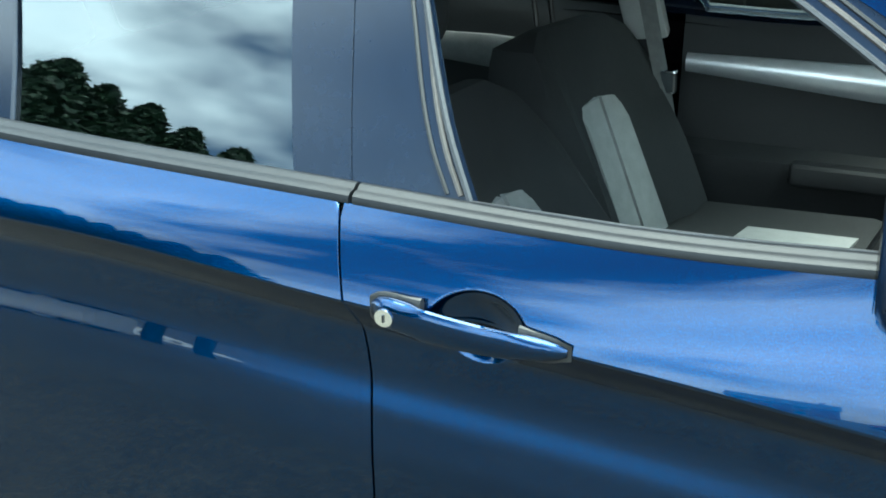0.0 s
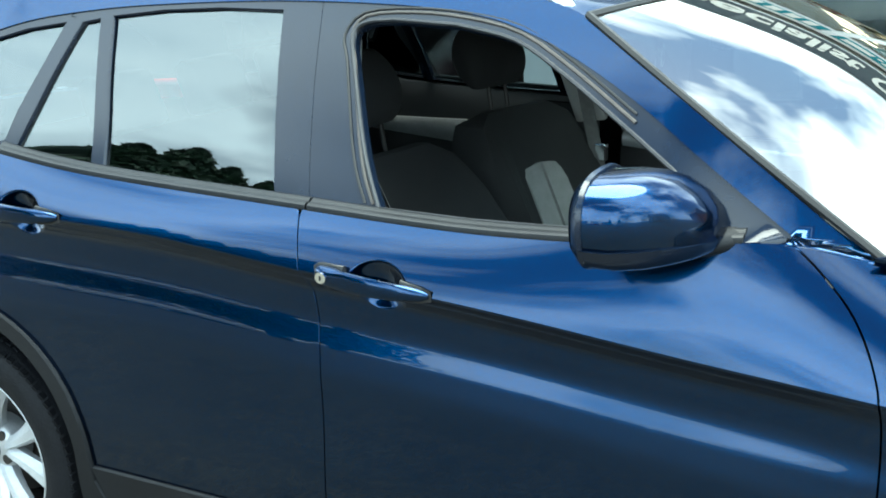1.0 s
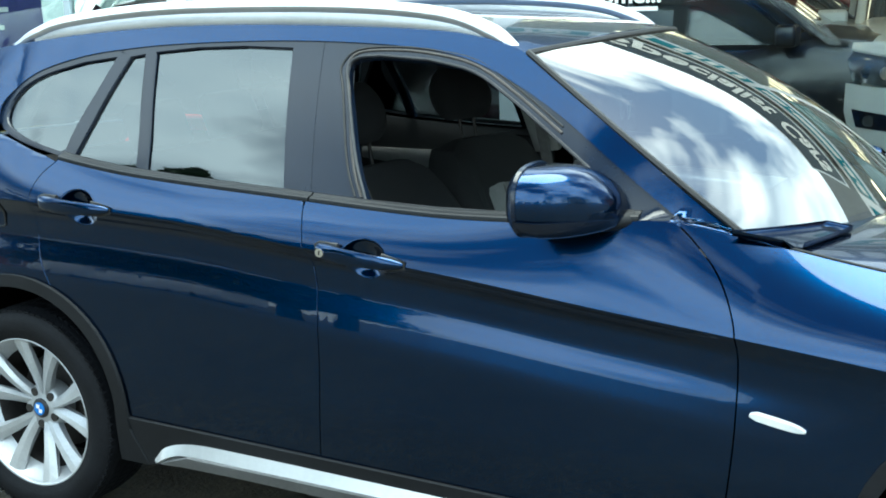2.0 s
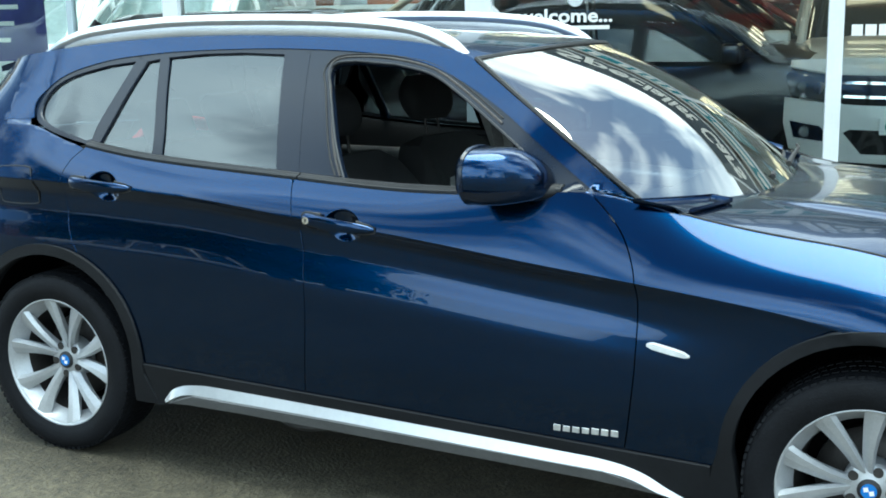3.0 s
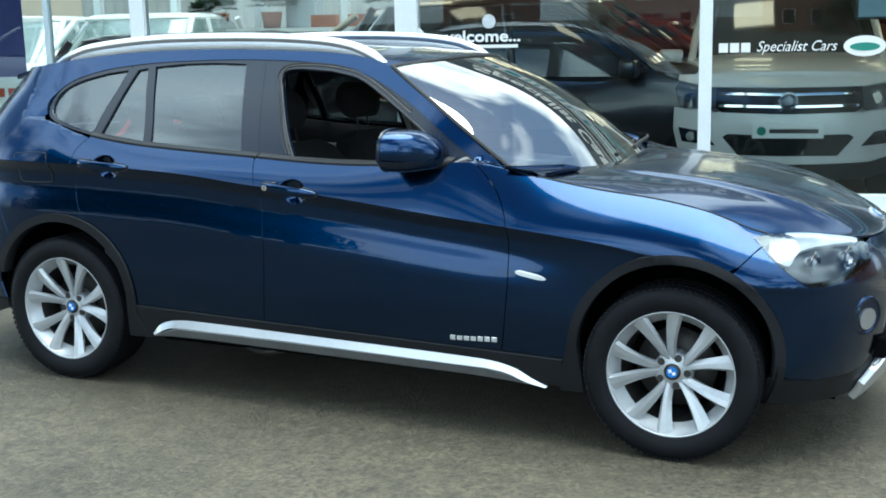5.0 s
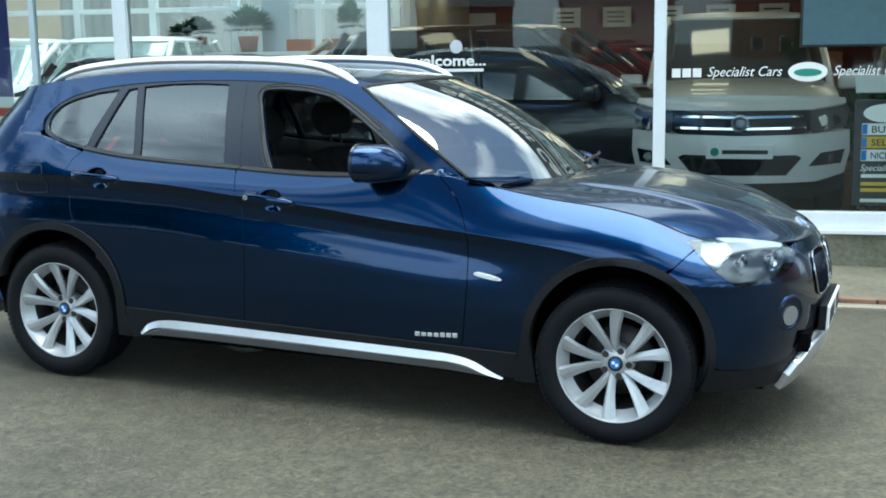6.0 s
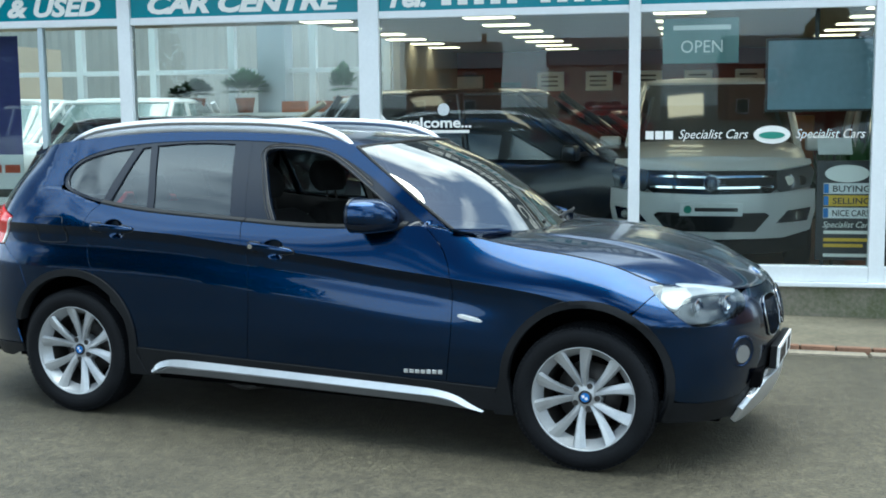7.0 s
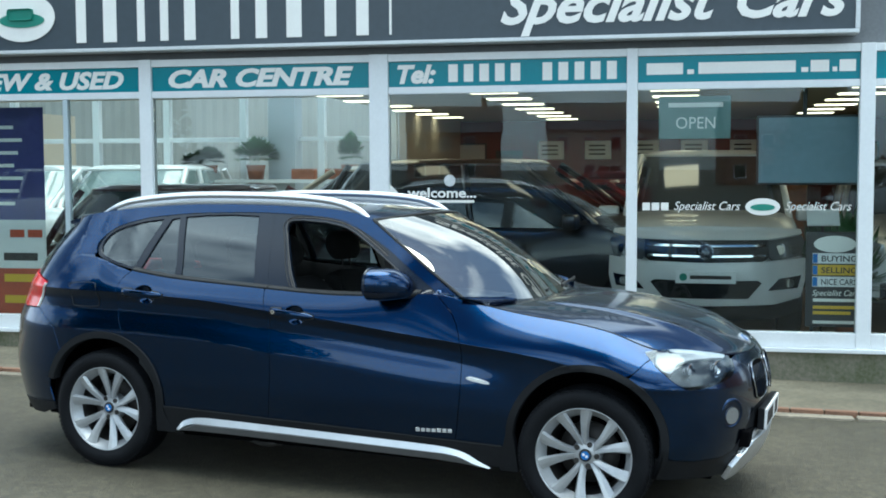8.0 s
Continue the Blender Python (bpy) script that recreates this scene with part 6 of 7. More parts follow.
# ---- cars in the showroom: x towards the nose ----
def show_wheel(parent, x, y, r=0.33):
    w = new("wheel")
    w.parent = parent
    w.matrix_basis = pose(x, y, r, 0, 0, 0 if y < 0 else 180)
    v, f = lathe([(r * 0.68, -0.10), (r * 0.86, -0.112), (r * 0.97, -0.10), (r, -0.07), (r, 0.09), (r * 0.9, 0.11)], 36)
    mk("tyre", v, f, TYRE, w)
    v, f = lathe([(0.001, -0.07), (r * 0.16, -0.075), (r * 0.2, -0.05), (r * 0.6, -0.06), (r * 0.66, -0.09), (r * 0.7, -0.10)], 30)
    mk("rim", v, f, ALLOY, w)


# opaque glazing whose pale base colour imitates sky reflected in the windows
PANE_PALE = mat("pale_sky_sheen_glass", (0.13, 0.17, 0.17), 0.12, coat=1.0, vary=0.3, scale=3)


def show_car(m, paint_, label, length=4.4, width=1.80, height=1.66, nose=0.95, bonnet=1.02, name="display_car", face=True, panes=PANE_DARK):
    """A plain hatchback or off-roader for the showroom."""
    c = thing(name, m, label, "car", "showroom cars")
    L, W, H = length / 2, width / 2, height
    st = [(-L, 0.80, 0.42, H * 0.60), (-L + 0.12, 0.93, 0.30, H * 0.62), (-L + 0.6, 1.0, 0.24, H * 0.63), (-0.6, 1.0, 0.22, H * 0.61), (0.5, 1.0, 0.22, H * 0.60), (L - 1.25, 1.0, 0.22, bonnet + 0.06),
          (L - 0.7, 0.99, 0.24, bonnet), (L - 0.3, 0.95, 0.26, bonnet - 0.07), (L - 0.10, 0.88, 0.30, bonnet - 0.16), (L, 0.78, 0.36, bonnet - 0.28)]
    secs = []
    if not face:
        st = st[:-3] + [(L - 0.46, 0.95, 0.26, bonnet - 0.04), (L - 0.30, 0.80, 0.30, bonnet - 0.10), (L - 0.20, 0.66, 0.36, bonnet - 0.24)]
    for x, k, z0, zd in st:
        w = W * k
        half = [(w * 0.80, z0), (w * 0.98, z0 + 0.12), (w, z0 + (zd - z0) * 0.45), (w * 0.985, zd - 0.16), (w * 0.93, zd - 0.05), (w * 0.80, zd), (w * 0.4, zd + 0.02)]
        secs.append([(x, y, z) for y, z in half] + [(x, -y, z) for y, z in reversed(half)])
    part("body", loft(secs), paint_, c, smooth=True)
    zb = H * 0.60
    lev = []
    for t, x0, x1, w in ((0, -L + 0.12, L - 1.12, 0.93), (0.35, -L + 0.22, L - 1.45, 0.90), (0.7, -L + 0.38, L - 1.78, 0.84), (1.0, -L + 0.55, L - 2.05, 0.78)):
        z = zb + (H - 0.06 - zb) * t
        ring = []
        for j in range(28):
            a = 2 * math.pi * j / 28
            ca, sa = math.cos(a), math.sin(a)
            ring.append(((x0 + x1) / 2 + (x1 - x0) / 2 * math.copysign(abs(ca) ** 0.35, ca), W * w * math.copysign(abs(sa) ** 0.35, sa), z))
        lev.append(ring)
    part("windows", loft(lev, False), panes, c, "dark glazing" if panes is PANE_DARK else "glazing coloured pale for reflected sky", True)
    top = lev[-1]
    r2 = [[(q[0], q[1] * 1.0, q[2] - 0.03) for q in top], [(q[0] * 1.0, q[1], q[2] + 0.02) for q in top],
          [((q[0] - top[0][0] * 0) * 0.92 - 0.03, q[1] * 0.9, q[2] + 0.055) for q in top], [(q[0] * 0.7 - 0.1, q[1] * 0.6, q[2] + 0.07) for q in top]]
    part("roof", loft(r2), paint_, c, smooth=True)
    for s in (-1, 1):
        for a, b in (((L - 1.14, 0.90), (L - 2.02, 0.76)), ((-L + 0.20, 0.90), (-L + 0.55, 0.76)), ((-0.25, 0.94), (-0.38, 0.785))):
            part("pillar", tube([(a[0], s * W * a[1], zb - 0.03), ((a[0] + b[0]) / 2, s * W * (a[1] + b[1]) / 2 * 1.02, (zb + H) / 2 - 0.02), (b[0], s * W * b[1], H - 0.05)], 0.035, 8), paint_, c, smooth=True)
        part("door_mirror", placed(slab(-0.07, 0.07, -0.11, 0.11, -0.075, 0.075, 0.04, 3), pose(L - 1.42, s * (W + 0.09), zb + 0.07)), paint_, c, smooth=True)
        show_wheel(c, L - 0.86, s * (W - 0.12))
        show_wheel(c, -L + 0.80, s * (W - 0.12))
        if face:
            secs = []
            for k in range(6):
                t = k / 5
                yy = W * (0.52 + 0.36 * t)
                xx = L - 0.02 - 0.30 * t ** 1.8
                zc, hh = bonnet - 0.22 + 0.05 * t, 0.05 + 0.03 * t
                secs.append([(xx + 0.03, s * yy, zc - hh), (xx + 0.01, s * yy, zc + hh), (xx - 0.12, s * yy, zc + hh), (xx - 0.10, s * yy, zc - hh)])
            part("headlight", loft(secs), mat("clear_headlight", (0.42, 0.44, 0.46), 0.12, 0.5, coat=1.0), c, "clear headlight", True)
    if face:
        part("grille", slab(L - 0.10, L + 0.015, -0.42, 0.42, bonnet - 0.30, bonnet - 0.19, 0.01), BLACK_TRIM, c)
        part("grille_bar", slab(L + 0.012, L + 0.022, -0.42, 0.42, bonnet - 0.255, bonnet - 0.24), CHROME, c)
        part("lower_intake", slab(L - 0.10, L + 0.02, -0.5, 0.5, 0.34, 0.50, 0.02), BLACK_TRIM, c)
        part("number_plate", slab(L + 0.02, L + 0.03, -0.26, 0.26, 0.52, 0.63), PLATE_WHITE, c)
    return c


def at_shop(u, v, heading):
    return SHOP @ pose(u, v, FL, 0, 0, heading)


# the white off-roader that faces the street
suv = show_car(at_shop(0.66, 3.42, -91), WHITE_PAINT, "white compact off-roader with chrome grille facing the street", 4.40, 1.82, 1.79, bonnet=1.10, name="off_roader", face=False)
LW = 2.20


def nose_face(y, z, proud=0.0):
    lean = ramp(z, [(0.2, -0.06), (0.4, 0.0), (0.6, 0.02), (0.8, 0.0), (0.95, -0.04), (1.05, -0.13)])
    return Vector((LW + 0.02 + lean + proud - 0.34 * abs(y / 0.92) ** 3.4, y, z))


def face_part(name, outline, material, proud, parent=suv, thick=0.04, label=""):
    d = skin(outline, lambda y, z: nose_face(y, z, proud), (0.05, 0.05), inset=0, thick=thick, out=1)
    return mk(name, d[0], d[1], material, parent, label, d[2])


def mirrored(half):
    return half + [(-a, b) for a, b in reversed(half)]


face_part("front_bumper", mirrored([(0.0, 0.34), (0.62, 0.36), (0.86, 0.42), (0.905, 0.60), (0.90, 0.78), (0.55, 0.755), (0.0, 0.74)]), WHITE_PAINT, 0.0)
face_part("bonnet_lip", mirrored([(0.0, 0.95), (0.55, 0.955), (0.87, 1.0), (0.86, 1.04), (0.5, 1.06), (0.0, 1.07)]), WHITE_PAINT, 0.0)
face_part("grille", mirrored([(0.0, 0.735), (0.5, 0.75), (0.58, 0.80), (0.56, 0.955), (0.0, 0.952)]), CLADDING, -0.01, label="black grille with chrome bars")
for z in (0.79, 0.885):
    face_part("chrome_bar", mirrored([(0.0, z), (0.53, z + 0.01), (0.53, z + 0.028), (0.0, z + 0.018)]), CHROME, 0.012, thick=0.02)
face_part("lower_intake", mirrored([(0.0, 0.41), (0.38, 0.415), (0.50, 0.56), (0.46, 0.585), (0.0, 0.575)]), CLADDING, 0.004, label="black lower intake")
face_part("lower_skirt", mirrored([(0.0, 0.20), (0.6, 0.22), (0.84, 0.28), (0.84, 0.40), (0.6, 0.345), (0.0, 0.325)]), CLADDING, 0.0)
for s in (-1, 1):
    face_part("fog_bay", [(s * 0.56, 0.49), (s * 0.83, 0.505), (s * 0.86, 0.62), (s * 0.66, 0.60)], BLACK_TRIM, 0.006)
    hl = face_part("headlight", [(s * 0.565, 0.80), (s * 0.60, 0.765), (s * 0.86, 0.80), (s * 0.895, 0.93), (s * 0.86, 0.985), (s * 0.56, 0.945)], mat("headlight_shell", (0.10, 0.11, 0.12), 0.1, 0.4, coat=1.0), 0.008, label="clear headlight with two round lamps")
    for yy in (0.66, 0.77):
        p = nose_face(s * yy, 0.86, 0.012)
        part("lamp_bowl", disc(0.042, 0.012, 20, Matrix.Translation(p) @ pose(0, 0, 0, 0, 90, 0)), CHROME, hl)
    p = nose_face(s * 0.755, 0.555, 0.02)
    part("fog_lamp", disc(0.038, 0.012, 20, Matrix.Translation(p) @ pose(0, 0, 0, 0, 90, 0)), CHROME, suv)
    part("roof_rail", tube([(-1.6, s * 0.66, 1.70), (-1.4, s * 0.68, 1.745), (-0.4, s * 0.69, 1.755), (0.05, s * 0.66, 1.70)], 0.018, 8), ALU, suv, smooth=True)
p = nose_face(0, 0.845, 0.022)
badge = part("badge", disc(0.072, 0.012, 32, Matrix.Translation(p) @ pose(0, 0, 0, 0, 90, 0)), CHROME, suv, "round chrome badge")
part("badge_boss", disc(0.034, 0.006, 24, Matrix.Translation(p + Vector((0.012, 0, 0))) @ pose(0, 0, 0, 0, 90, 0)), CHROME, badge)
part("badge_face", disc(0.058, 0.006, 32, Matrix.Translation(p + Vector((0.008, 0, 0))) @ pose(0, 0, 0, 0, 90, 0)), BLACK_TRIM, badge)
pl = part("number_plate", slab(LW + 0.05, LW + 0.062, -0.27, 0.27, 0.555, 0.67, 0.004), PLATE_WHITE, suv, "white display plate with dark bars")
part("plate_dot", disc(0.035, 0.004, 20, pose(LW + 0.064, -0.20, 0.612, 0, 90, 0)), SIGN_GREEN, pl)
part("plate_bar", slab(LW + 0.0615, LW + 0.0645, -0.14, 0.23, 0.595, 0.628), STEEL_DARK, pl)
# the rest of the display cars
show_car(at_shop(-1.29, 2.75, -10), BLACK_PAINT, "black off-roader standing side-on in the showroom", 4.5, 1.85, 1.70, bonnet=1.06)
show_car(at_shop(-3.30, 3.55, 172), mat("beige_metallic_paint", (0.42, 0.36, 0.26), 0.35, 0.3, coat=1.0), "beige hatchback parked inside the showroom", 4.1, 1.75, 1.64, bonnet=1.0)
show_car(at_shop(-3.9, 1.75, 4), mat("maroon_paint", (0.045, 0.012, 0.014), 0.3, 0.3, coat=1.0), "dark maroon saloon behind the window", 4.3, 1.76, 1.46, bonnet=0.90)
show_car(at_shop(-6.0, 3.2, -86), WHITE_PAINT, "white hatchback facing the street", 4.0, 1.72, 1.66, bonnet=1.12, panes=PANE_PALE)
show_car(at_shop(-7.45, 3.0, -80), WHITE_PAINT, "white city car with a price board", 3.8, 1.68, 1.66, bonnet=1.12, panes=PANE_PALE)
show_car(at_shop(-0.3, 5.6, -16), RED_PAINT, "red hatchback at the rear of the showroom", 4.0, 1.72, 1.46, bonnet=0.95)
show_car(at_shop(2.96, 4.2, -95), SILVER_PAINT, "silver off-roader beside the plants", 4.4, 1.80, 1.68, bonnet=1.04)
show_car(at_shop(-2.1, 6.9, 5), SILVER_PAINT, "silver estate at the rear of the showroom", 4.4, 1.78, 1.52, bonnet=0.96)


# ---- plants, boards and stickers ----
def leafy(name, m, label, n, spread, high, leaf, material, category="plant", group="", stem=0.0):
    t = thing(name, m, label, category, group)
    bm = bmesh.new()
    for k in range(n):
        a, b = random.uniform(0, 2 * math.pi), random.random()
        out, z = spread * (b ** 0.6), stem + high * (0.25 + 0.75 * random.random()) * (1 - 0.45 * b)
        base = Vector((0.15 * out * math.cos(a), 0.15 * out * math.sin(a), stem + 0.02))
        tip = Vector((out * math.cos(a), out * math.sin(a), z))
        mid = (base + tip) / 2 + Vector((0, 0, 0.12 * high))
        d = (tip - mid).normalized()
        side = d.cross(Vector((0, 0, 1))).normalized() * leaf
        vs = [bm.verts.new(q) for q in (mid, mid.lerp(tip, 0.5) + side, tip, mid.lerp(tip, 0.5) - side)]
        bm.faces.new(vs)
    part("leaves", bm, material, t)
    return t


def potted(u, v, z, label, n=120, spread=0.3, high=0.5, leaf=0.03, material=LEAF):
    t = leafy("potted_plant", SHOP @ pose(u, v, z), label, n, spread, high, leaf, material, "plant", "showroom plants", 0.16)
    v_, f_ = lathe([(0.001, 0.0), (0.09, 0.0), (0.12, 0.17), (0.125, 0.18), (0.11, 0.18), (0.10, 0.15), (0.001, 0.15)], 20, "Z")
    mk("pot", v_, f_, ORANGE_BOX, t)
    return t


shelf = thing("planter_shelf", SHOP, "long white sill shelf along the rear glazing", "shelf")
part("board", slab(-8.3, -3.2, 4.14, 4.44, 1.56, 1.60), UPVC, shelf)
for u in (-8.1, -6.4, -4.9, -3.4):
    part("support", slab(u - 0.02, u + 0.02, 4.2, 4.4, FL, 1.56), UPVC, shelf)
potted(-5.72, 4.29, 1.602, "dark round-leaved potted plant on the shelf", 260, 0.20, 0.20, 0.045, LEAF_DARK)
potted(-5.50, 4.29, 1.602, "dark trailing potted plant on the shelf", 360, 0.26, 0.30, 0.05, LEAF_DARK)
potted(-4.86, 4.29, 1.602, "bushy green fern in a pot", 700, 0.36, 0.42, 0.024)
potted(-3.62, 4.29, 1.602, "tall potted plant by the pier", 240, 0.2, 0.5, 0.04, LEAF)
for u, w in ((-5.9, 0.5), (-4.2, 0.30), (-3.75, 0.34), (-7.2, 0.5)):
    bx = thing("planter_box", SHOP @ pose(u, 4.18, 1.602), "terracotta coloured planter box on the shelf", "planter box", "planter boxes")
    part("box", slab(-w / 2, w / 2, -0.03, 0.09, 0.0, 0.13, 0.008), ORANGE_BOX, bx)
    part("soil", slab(-w / 2 + 0.02, w / 2 - 0.02, -0.015, 0.075, 0.12, 0.133), VOID, bx)
for k, (u, v) in enumerate(((1.95, 2.0), (2.1, 2.4), (1.85, 2.8))):
    potted(u, v, FL, "tall green bush in a floor pot", 420, 0.42, 1.15, 0.045)

stick = thing("window_sticker", FRONT @ pose(-0.09, 0, 0.06), "white welcome lettering stuck on the glass", "sticker")
letters("welcome_letters", "welcome...", 0.125, SIGN_WHITE, stick, pose(-0.64, 0.012, 1.585, 90, 0, 0), 0.001, 0, "", 0.003, 0.68)
part("small_bar", slab(-0.50, 0.02, 0.011, 0.013, 1.535, 1.56), SIGN_WHITE, stick)
part("small_oval", disc(0.055, 0.003, 24, pose(-0.22, 0.012, 1.74, 90)), SIGN_RIM, stick)
for k in range(5):
    a, b = (-0.85, 1.585), (-0.85, 1.75)
bm = bmesh.new()
bm.faces.new([bm.verts.new(q) for q in ((-0.855, 0.012, 1.57), (-0.855, 0.012, 1.75), (-0.70, 0.012, 1.595))])
bm.faces.new([bm.verts.new(q) for q in ((-0.835, 0.0105, 1.60), (-0.835, 0.0105, 1.71), (-0.75, 0.0105, 1.61))])
part("triangle", bm, SIGN_WHITE, stick)
strip = thing("window_sticker", FRONT, "white trade lettering and oval stuck on the glass", "sticker")
for k in range(3):
    part("square", slab(1.53 + 0.085 * k, 1.60 + 0.085 * k, 0.011, 0.013, 1.53, 1.60), SIGN_WHITE, strip)
letters("trade_letters", "Specialist Cars", 0.11, SIGN_WHITE, strip, pose(1.82, 0.012, 1.535, 90, 0, 0), 0.001, 0.35, "", 0.0, 0.60)
mk("oval", [(2.62 + 0.155 * x, 0.012 - 0.1 * y, 1.565 + 0.075 * z) for x, y, z in ov[0]], ov[1], SIGN_WHITE, strip, smooth=False)
mk("oval_shape", [(2.62 + 0.11 * x, 0.009 - 0.1 * y, 1.56 + 0.03 * z) for x, y, z in ov[0]], ov[1], SIGN_GREEN, strip, smooth=False)
letters("trade_letters", "Specialist Cars", 0.11, SIGN_WHITE, strip, pose(2.82, 0.012, 1.535, 90, 0, 0), 0.001, 0.35, "", 0.0, 0.58)
osg = thing("open_sign", FRONT @ pose(2.0, 0.12, 2.36), "grey green hanging open sign", "sign")
part("board", slab(-0.33, 0.33, 0.0, 0.015, -0.19, 0.19, 0.004), mat("grey_green_sign", (0.10, 0.19, 0.18), 0.4, vary=0.1, scale=5), osg)
letters("open_letters", "OPEN", 0.15, SIGN_WHITE, osg, pose(-0.17, -0.003, -0.10, 90, 0, 0), 0.002, 0, "", 0.0, 0.36)
part("bar", slab(-0.24, 0.26, -0.005, -0.001, 0.09, 0.13), SIGN_WHITE, osg)
for s in (-0.3, 0.3):
    part("cord", tube([(s, 0.007, 0.19), (s, 0.007, 0.24), (s, 0.007, 0.45)], 0.003, 5), INK_BLACK, osg)
scr = thing("display_screen", FRONT @ pose(3.02, 0.35, 2.06), "large grey blue display screen behind the glass", "screen")
part("panel", slab(-0.42, 0.48, 0.0, 0.03, -0.29, 0.30, 0.006), SCREEN, scr)
part("rim", slab(-0.44, 0.50, 0.005, 0.045, -0.31, 0.32, 0.01), DARK_BOARD, scr)
part("hanger", slab(-0.02, 0.02, 0.02, 0.04, 0.30, 0.75), DARK_BOARD, scr)
brd = thing("advertising_board", FRONT @ pose(3.30, 0.30, 0.302), "dark standing board with white and yellow plates", "sign board")
part("board", slab(-0.26, 0.26, 0.0, 0.03, 0.17, 1.03, 0.006), DARK_BOARD, brd)
part("foot", slab(-0.24, 0.24, -0.05, 0.12, -0.148, -0.118, 0.006), DARK_BOARD, brd)
for s in (-0.2, 0.2):
    part("stand", slab(s - 0.015, s + 0.015, 0.004, 0.026, -0.118, 0.17), DARK_BOARD, brd)
mk("oval", [(0.0 + 0.19 * x, -0.004 - 0.3 * y, 0.92 + 0.075 * z) for x, y, z in ov[0]], ov[1], SIGN_WHITE, brd, smooth=False)
for z, txt, mt in ((0.745, "BUYING", PLATE_WHITE), (0.64, "SELLING", YELLOW), (0.535, "NICE CARS", PLATE_WHITE)):
    pt = part("text_plate", slab(-0.20, 0.24, -0.012, 0.0, z, z + 0.093, 0.004), mt, brd)
    part("blue_end", slab(-0.198, -0.155, -0.0145, -0.0125, z + 0.006, z + 0.087), BADGE_BLUE, pt)
    letters("plate_letters", txt, 0.075, INK_BLACK, pt, pose(-0.12, -0.014, z + 0.02, 90, 0, 0), 0.001, 0, "", 0.001, 0.32)
letters("trade_letters", "Specialist Cars", 0.075, SIGN_WHITE, brd, pose(-0.2, -0.003, 0.455, 90, 0, 0), 0.001, 0.35, "", 0.0, 0.42)
for z, w, mt in ((0.40, 0.40, SIGN_WHITE), (0.335, 0.38, YELLOW), (0.285, 0.34, YELLOW), (0.20, 0.44, SIGN_WHITE)):
    part("text_bar", slab(-0.19, -0.19 + w, -0.005, -0.001, z, z + 0.028), mt, brd)
leaf_st = thing("leaflet_stand", FRONT @ pose(3.22, 0.45, 0.302), "small stand with a tilted white leaflet", "leaflet stand")
part("pole", tube([(0, 0.12, -0.14), (0, 0.12, 0.6), (0, 0.12, 1.1)], 0.012, 8), STEEL_DARK, leaf_st)
part("foot", disc(0.13, 0.02, 24, pose(0, 0.12, -0.138)), STEEL_DARK, leaf_st)
part("leaflet", placed(slab(-0.15, 0.15, -0.09, 0.09, 0, 0.012), pose(0.0, 0.10, 1.14, 50, 0, 0)), PAPER, leaf_st)
ban = thing("roll_up_banner", FRONT @ pose(-5.18, 0.28, 0.302), "tall printed banner, purple blue over white and red", "banner")
part("blue_field", slab(-0.40, 0.40, 0.0, 0.006, 1.10, 2.25), BANNER_BLUE, ban)
part("white_field", slab(-0.40, 0.40, 0.0, 0.006, 0.60, 1.10), PAPER, ban)
part("red_field", slab(-0.40, 0.40, 0.0, 0.006, -0.07, 0.60), BANNER_RED, ban)
part("foot", slab(-0.42, 0.42, -0.06, 0.08, -0.148, -0.06, 0.02), ALU, ban)
for k in range(7):
    part("text_bar", slab(-0.30, 0.05 + 0.05 * (k % 3), -0.004, -0.001, 1.25 + 0.13 * k, 1.285 + 0.13 * k), SIGN_WHITE, ban)
for j in range(2):
    for k in range(2):
        part("picture_bar", slab(-0.02 + 0.21 * k, 0.15 + 0.21 * k, -0.004, -0.001, 0.92 - 0.30 * j, 1.00 - 0.30 * j, 0.0), BANNER_RED if j == 0 else SIGN_WHITE, ban)
for k in range(3):
    part("picture_shape", slab(-0.10, 0.30, -0.005, -0.001, 0.68 - 0.22 * k, 0.76 - 0.22 * k, 0.0), STEEL_DARK if k == 0 else YELLOW, ban)
desk = thing("reception_desk", SHOP @ pose(-2.0, 7.9, FL), "pale wooden desk by the red wall", "desk")
part("top", slab(-0.9, 0.9, -0.35, 0.35, 0.72, 0.76, 0.008), mat("pale_wood", (0.35, 0.22, 0.11), 0.5, vary=0.2, scale=8), desk)
for s in (-0.85, 0.85):
    part("side_panel", slab(s - 0.02, s + 0.02, -0.33, 0.33, 0.0, 0.72), mat("pale_wood_side", (0.33, 0.21, 0.1), 0.5, vary=0.2, scale=8), desk)


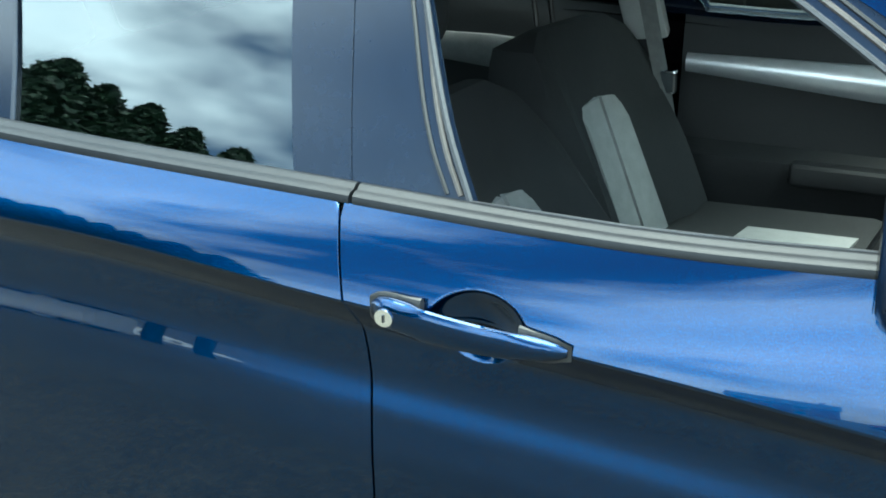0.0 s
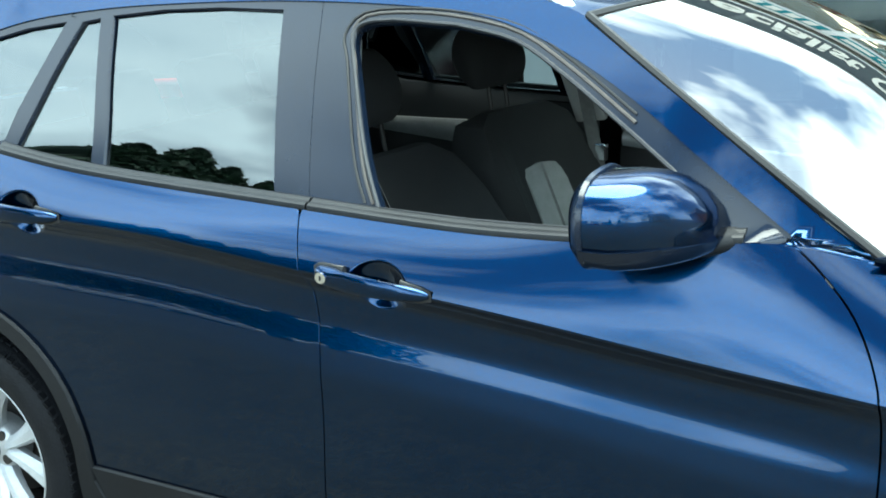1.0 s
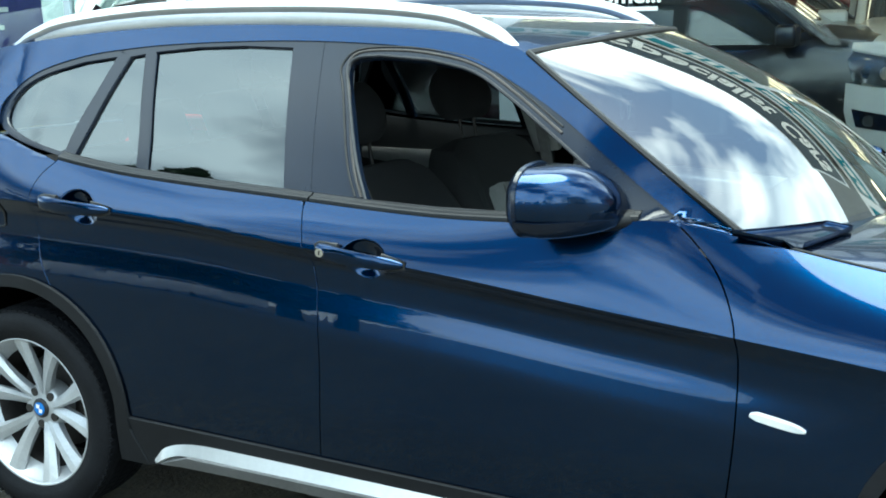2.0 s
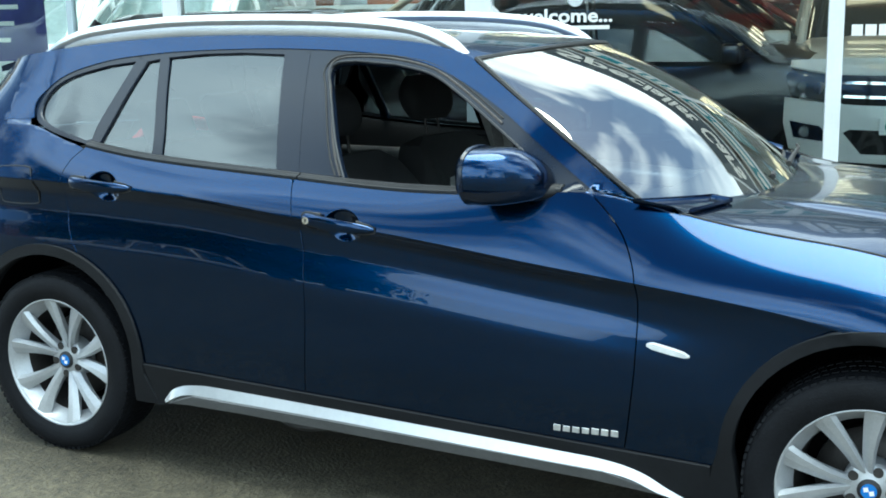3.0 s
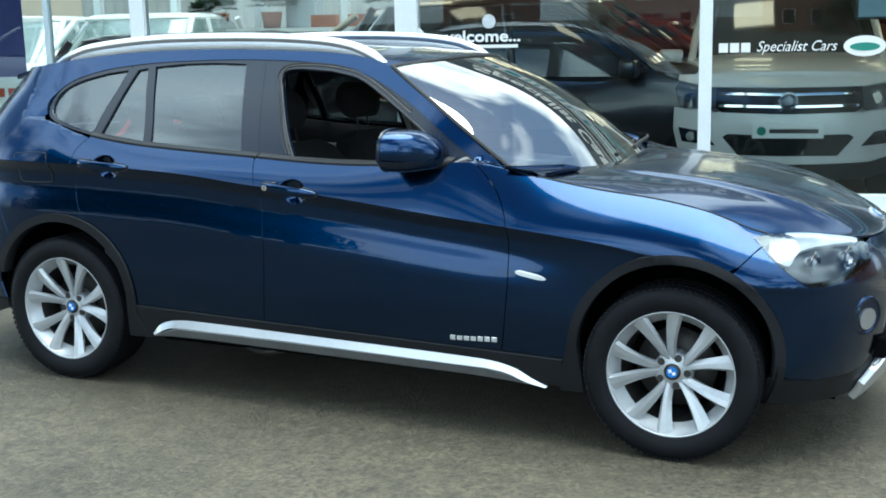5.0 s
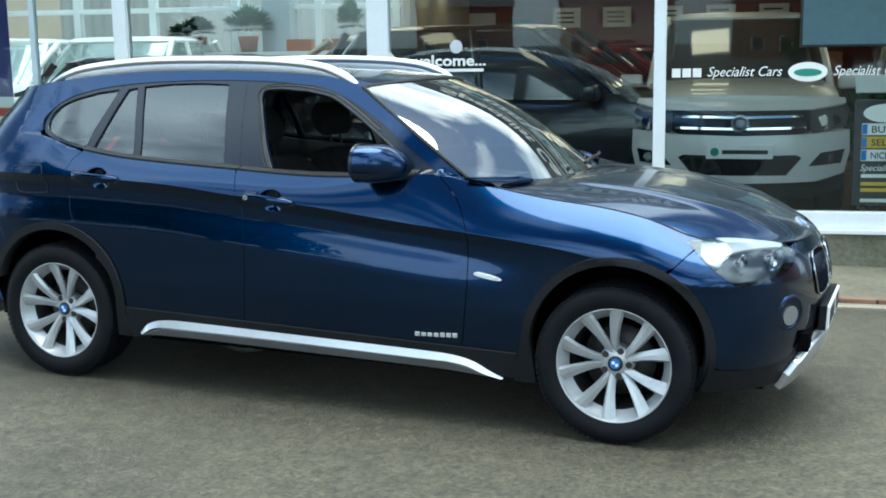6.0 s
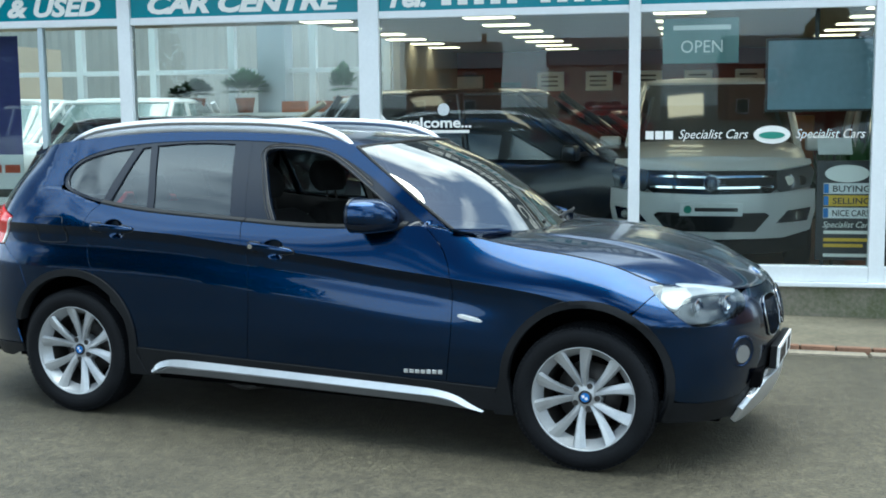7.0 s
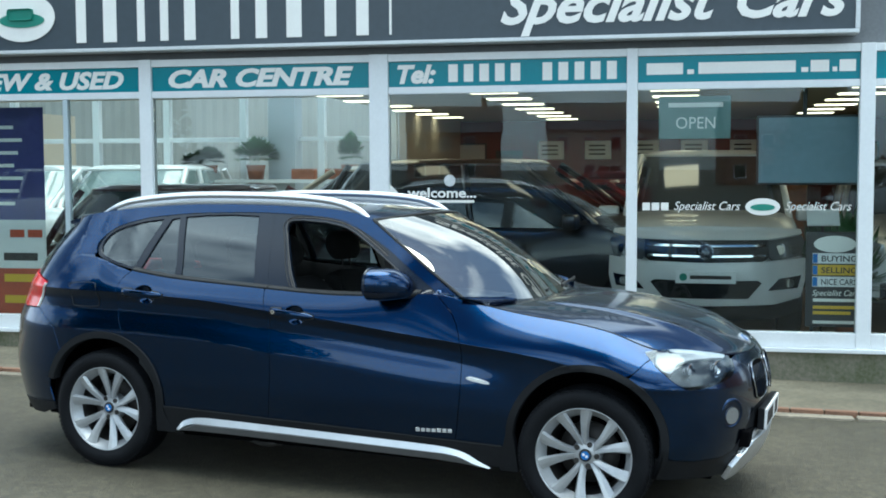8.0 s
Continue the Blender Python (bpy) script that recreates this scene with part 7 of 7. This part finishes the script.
# ---- across the street, seen in the paint and glass ----
def tree(x, y, h, spread, seed, label, conifer=True):
    rnd = random.Random(seed)
    z0 = ground_z(x, y)
    t = thing("tree", pose(x, y, z0), label, "tree", "trees across the street")
    part("trunk", tube([(0, 0, -0.2), (0.05, 0, h * 0.4), (0.02, 0.05, h * 0.9)], [0.22, 0.15, 0.04], 8), BARK, t, smooth=True)
    bm = bmesh.new()
    for k in range(22):
        a, zz = rnd.uniform(0, 6.283), h * (0.15 + 0.75 * k / 22)
        r = spread * (1 - 0.75 * k / 22) * rnd.uniform(0.7, 1.0)
        p0, p1 = Vector((0, 0, zz)), Vector((r * math.cos(a), r * math.sin(a), zz + r * 0.25))
        d = (p1 - p0).normalized()
        s_ = d.cross(Vector((0, 0, 1))).normalized() * 0.04
        q = [bm.verts.new(v) for v in (p0 + s_, p0 - s_, p1 - s_ * 0.2, p1 + s_ * 0.2)]
        bm.faces.new(q)
    part("limbs", bm, BARK, t)
    verts, faces = [], []
    for k in range(9000 if y > -30 else 3000):
        f = rnd.random() ** 0.8
        zz = h * (0.10 + 0.92 * f)
        r = spread * ((1 - f) ** 0.7 if conifer else math.sin(math.pi * min(1, 0.12 + 0.86 * f)) ** 0.6) * math.sqrt(rnd.random()) * rnd.uniform(0.75, 1.15)
        a = rnd.uniform(0, 6.283)
        c = Vector((r * math.cos(a), r * math.sin(a), zz))
        s = rnd.uniform(0.07, 0.19) if y > -30 else rnd.uniform(0.15, 0.30)
        n1 = Vector((rnd.uniform(-1, 1), rnd.uniform(-1, 1), rnd.uniform(-1, 1))).normalized()
        n2 = n1.cross(Vector((rnd.uniform(-1, 1), rnd.uniform(-1, 1), 0.3))).normalized()
        i = len(verts)
        verts += [c + n1 * s, c + n2 * s * 0.5, c - n1 * s, c - n2 * s * 0.5]
        faces.append((i, i + 1, i + 2, i + 3))
    mk("crown", verts, faces, LEAF_DARK, t, smooth=False)


for k, (turn, far, h, sp) in enumerate(((44, 18.5, 9.6, 2.4), (41.5, 18, 9.9, 2.4), (39, 18.5, 9.6, 2.3), (36.5, 18, 9.1, 2.1), (34, 18.5, 8.8, 2.1), (31, 18, 8.3, 2.0), (28, 18.5, 7.6, 2.0), (-22, 44, 6, 3.0), (-34, 54, 7, 3.4), (54, 60, 8, 3.4))):
    x, y = -0.8 - far * math.sin(radians(turn)), -0.8 - far * math.cos(radians(turn))
    tree(x, y, h, sp, 11 + k, "dark evergreen tree across the street")


def house(x, y, w, d, h, turn, brick, label):
    z0 = ground_z(x, y) - 0.3
    hs = thing("house", pose(x, y, z0, 0, 0, turn), label, "house", "houses across the street")
    part("wall", slab(-w / 2, w / 2, -d / 2, d / 2, 0, h), brick, hs)
    bm = bmesh.new()
    rh = d * 0.38
    q = [bm.verts.new(v) for v in ((-w / 2 - 0.2, -d / 2 - 0.3, h), (w / 2 + 0.2, -d / 2 - 0.3, h), (w / 2 + 0.2, d / 2 + 0.3, h), (-w / 2 - 0.2, d / 2 + 0.3, h), (-w / 2 - 0.2, 0, h + rh), (w / 2 + 0.2, 0, h + rh))]
    for f in ((0, 1, 5, 4), (2, 3, 4, 5), (0, 4, 3), (1, 2, 5), (0, 3, 2, 1)):
        bm.faces.new([q[i] for i in f])
    roof = part("roof", bm, SLATES, hs)
    part("chimney", slab(w * 0.3, w * 0.3 + 0.5, -0.3, 0.3, h + rh * 0.6, h + rh + 0.8), brick, roof)
    for fl in range(2):
        for k in range(int(w // 2.4)):
            u = -w / 2 + 1.2 + 2.4 * k
            wi = part("window", slab(u - 0.55, u + 0.55, d / 2, d / 2 + 0.05, 0.9 + 2.6 * fl, 2.2 + 2.6 * fl), UPVC, hs)
            part("pane", slab(u - 0.47, u + 0.47, d / 2 + 0.051, d / 2 + 0.06, 0.98 + 2.6 * fl, 2.12 + 2.6 * fl), PANE_DARK, wi)
    part("door", slab(-0.45, 0.45, d / 2, d / 2 + 0.06, 0.0, 2.05), RED_WALL, hs)


house(-2, -104, 9, 7, 5.2, 0, HOUSE_BRICK, "red brick house with a slate roof across the street")
house(12, -100, 10, 7, 5.4, 2, CREAM_WALL, "cream rendered house with a slate roof")
house(28, -96, 11, 7, 5.2, 4, HOUSE_BRICK, "red brick terrace across the street")
house(-46, -40, 12, 8, 5.2, -20, HOUSE_BRICK, "red brick terrace further along")
house(38, -8, 12, 8, 5.2, 60, CREAM_WALL, "cream rendered house down the street")
house(26, 14, 14, 9, 5.5, 182, HOUSE_BRICK, "red brick terrace beyond the shop")
house(-27, 12, 14, 9, 5.5, 178, HOUSE_BRICK, "red brick terrace up the street")
show_car(pose(-10.5, -12.5, ground_z(-10.5, -12.5), 0, 0, 178), WHITE_PAINT, "white hatchback parked across the street", 4.0, 1.72, 1.48)
show_car(pose(3.4, -27.0, ground_z(3.4, -27.0), 0, 0, 181), RED_PAINT, "red hatchback parked across the street", 4.0, 1.72, 1.46)
show_car(pose(10.6, -17.0, ground_z(10.6, -17.0), 0, 0, 181), SILVER_PAINT, "silver estate parked across the street", 4.4, 1.76, 1.5)
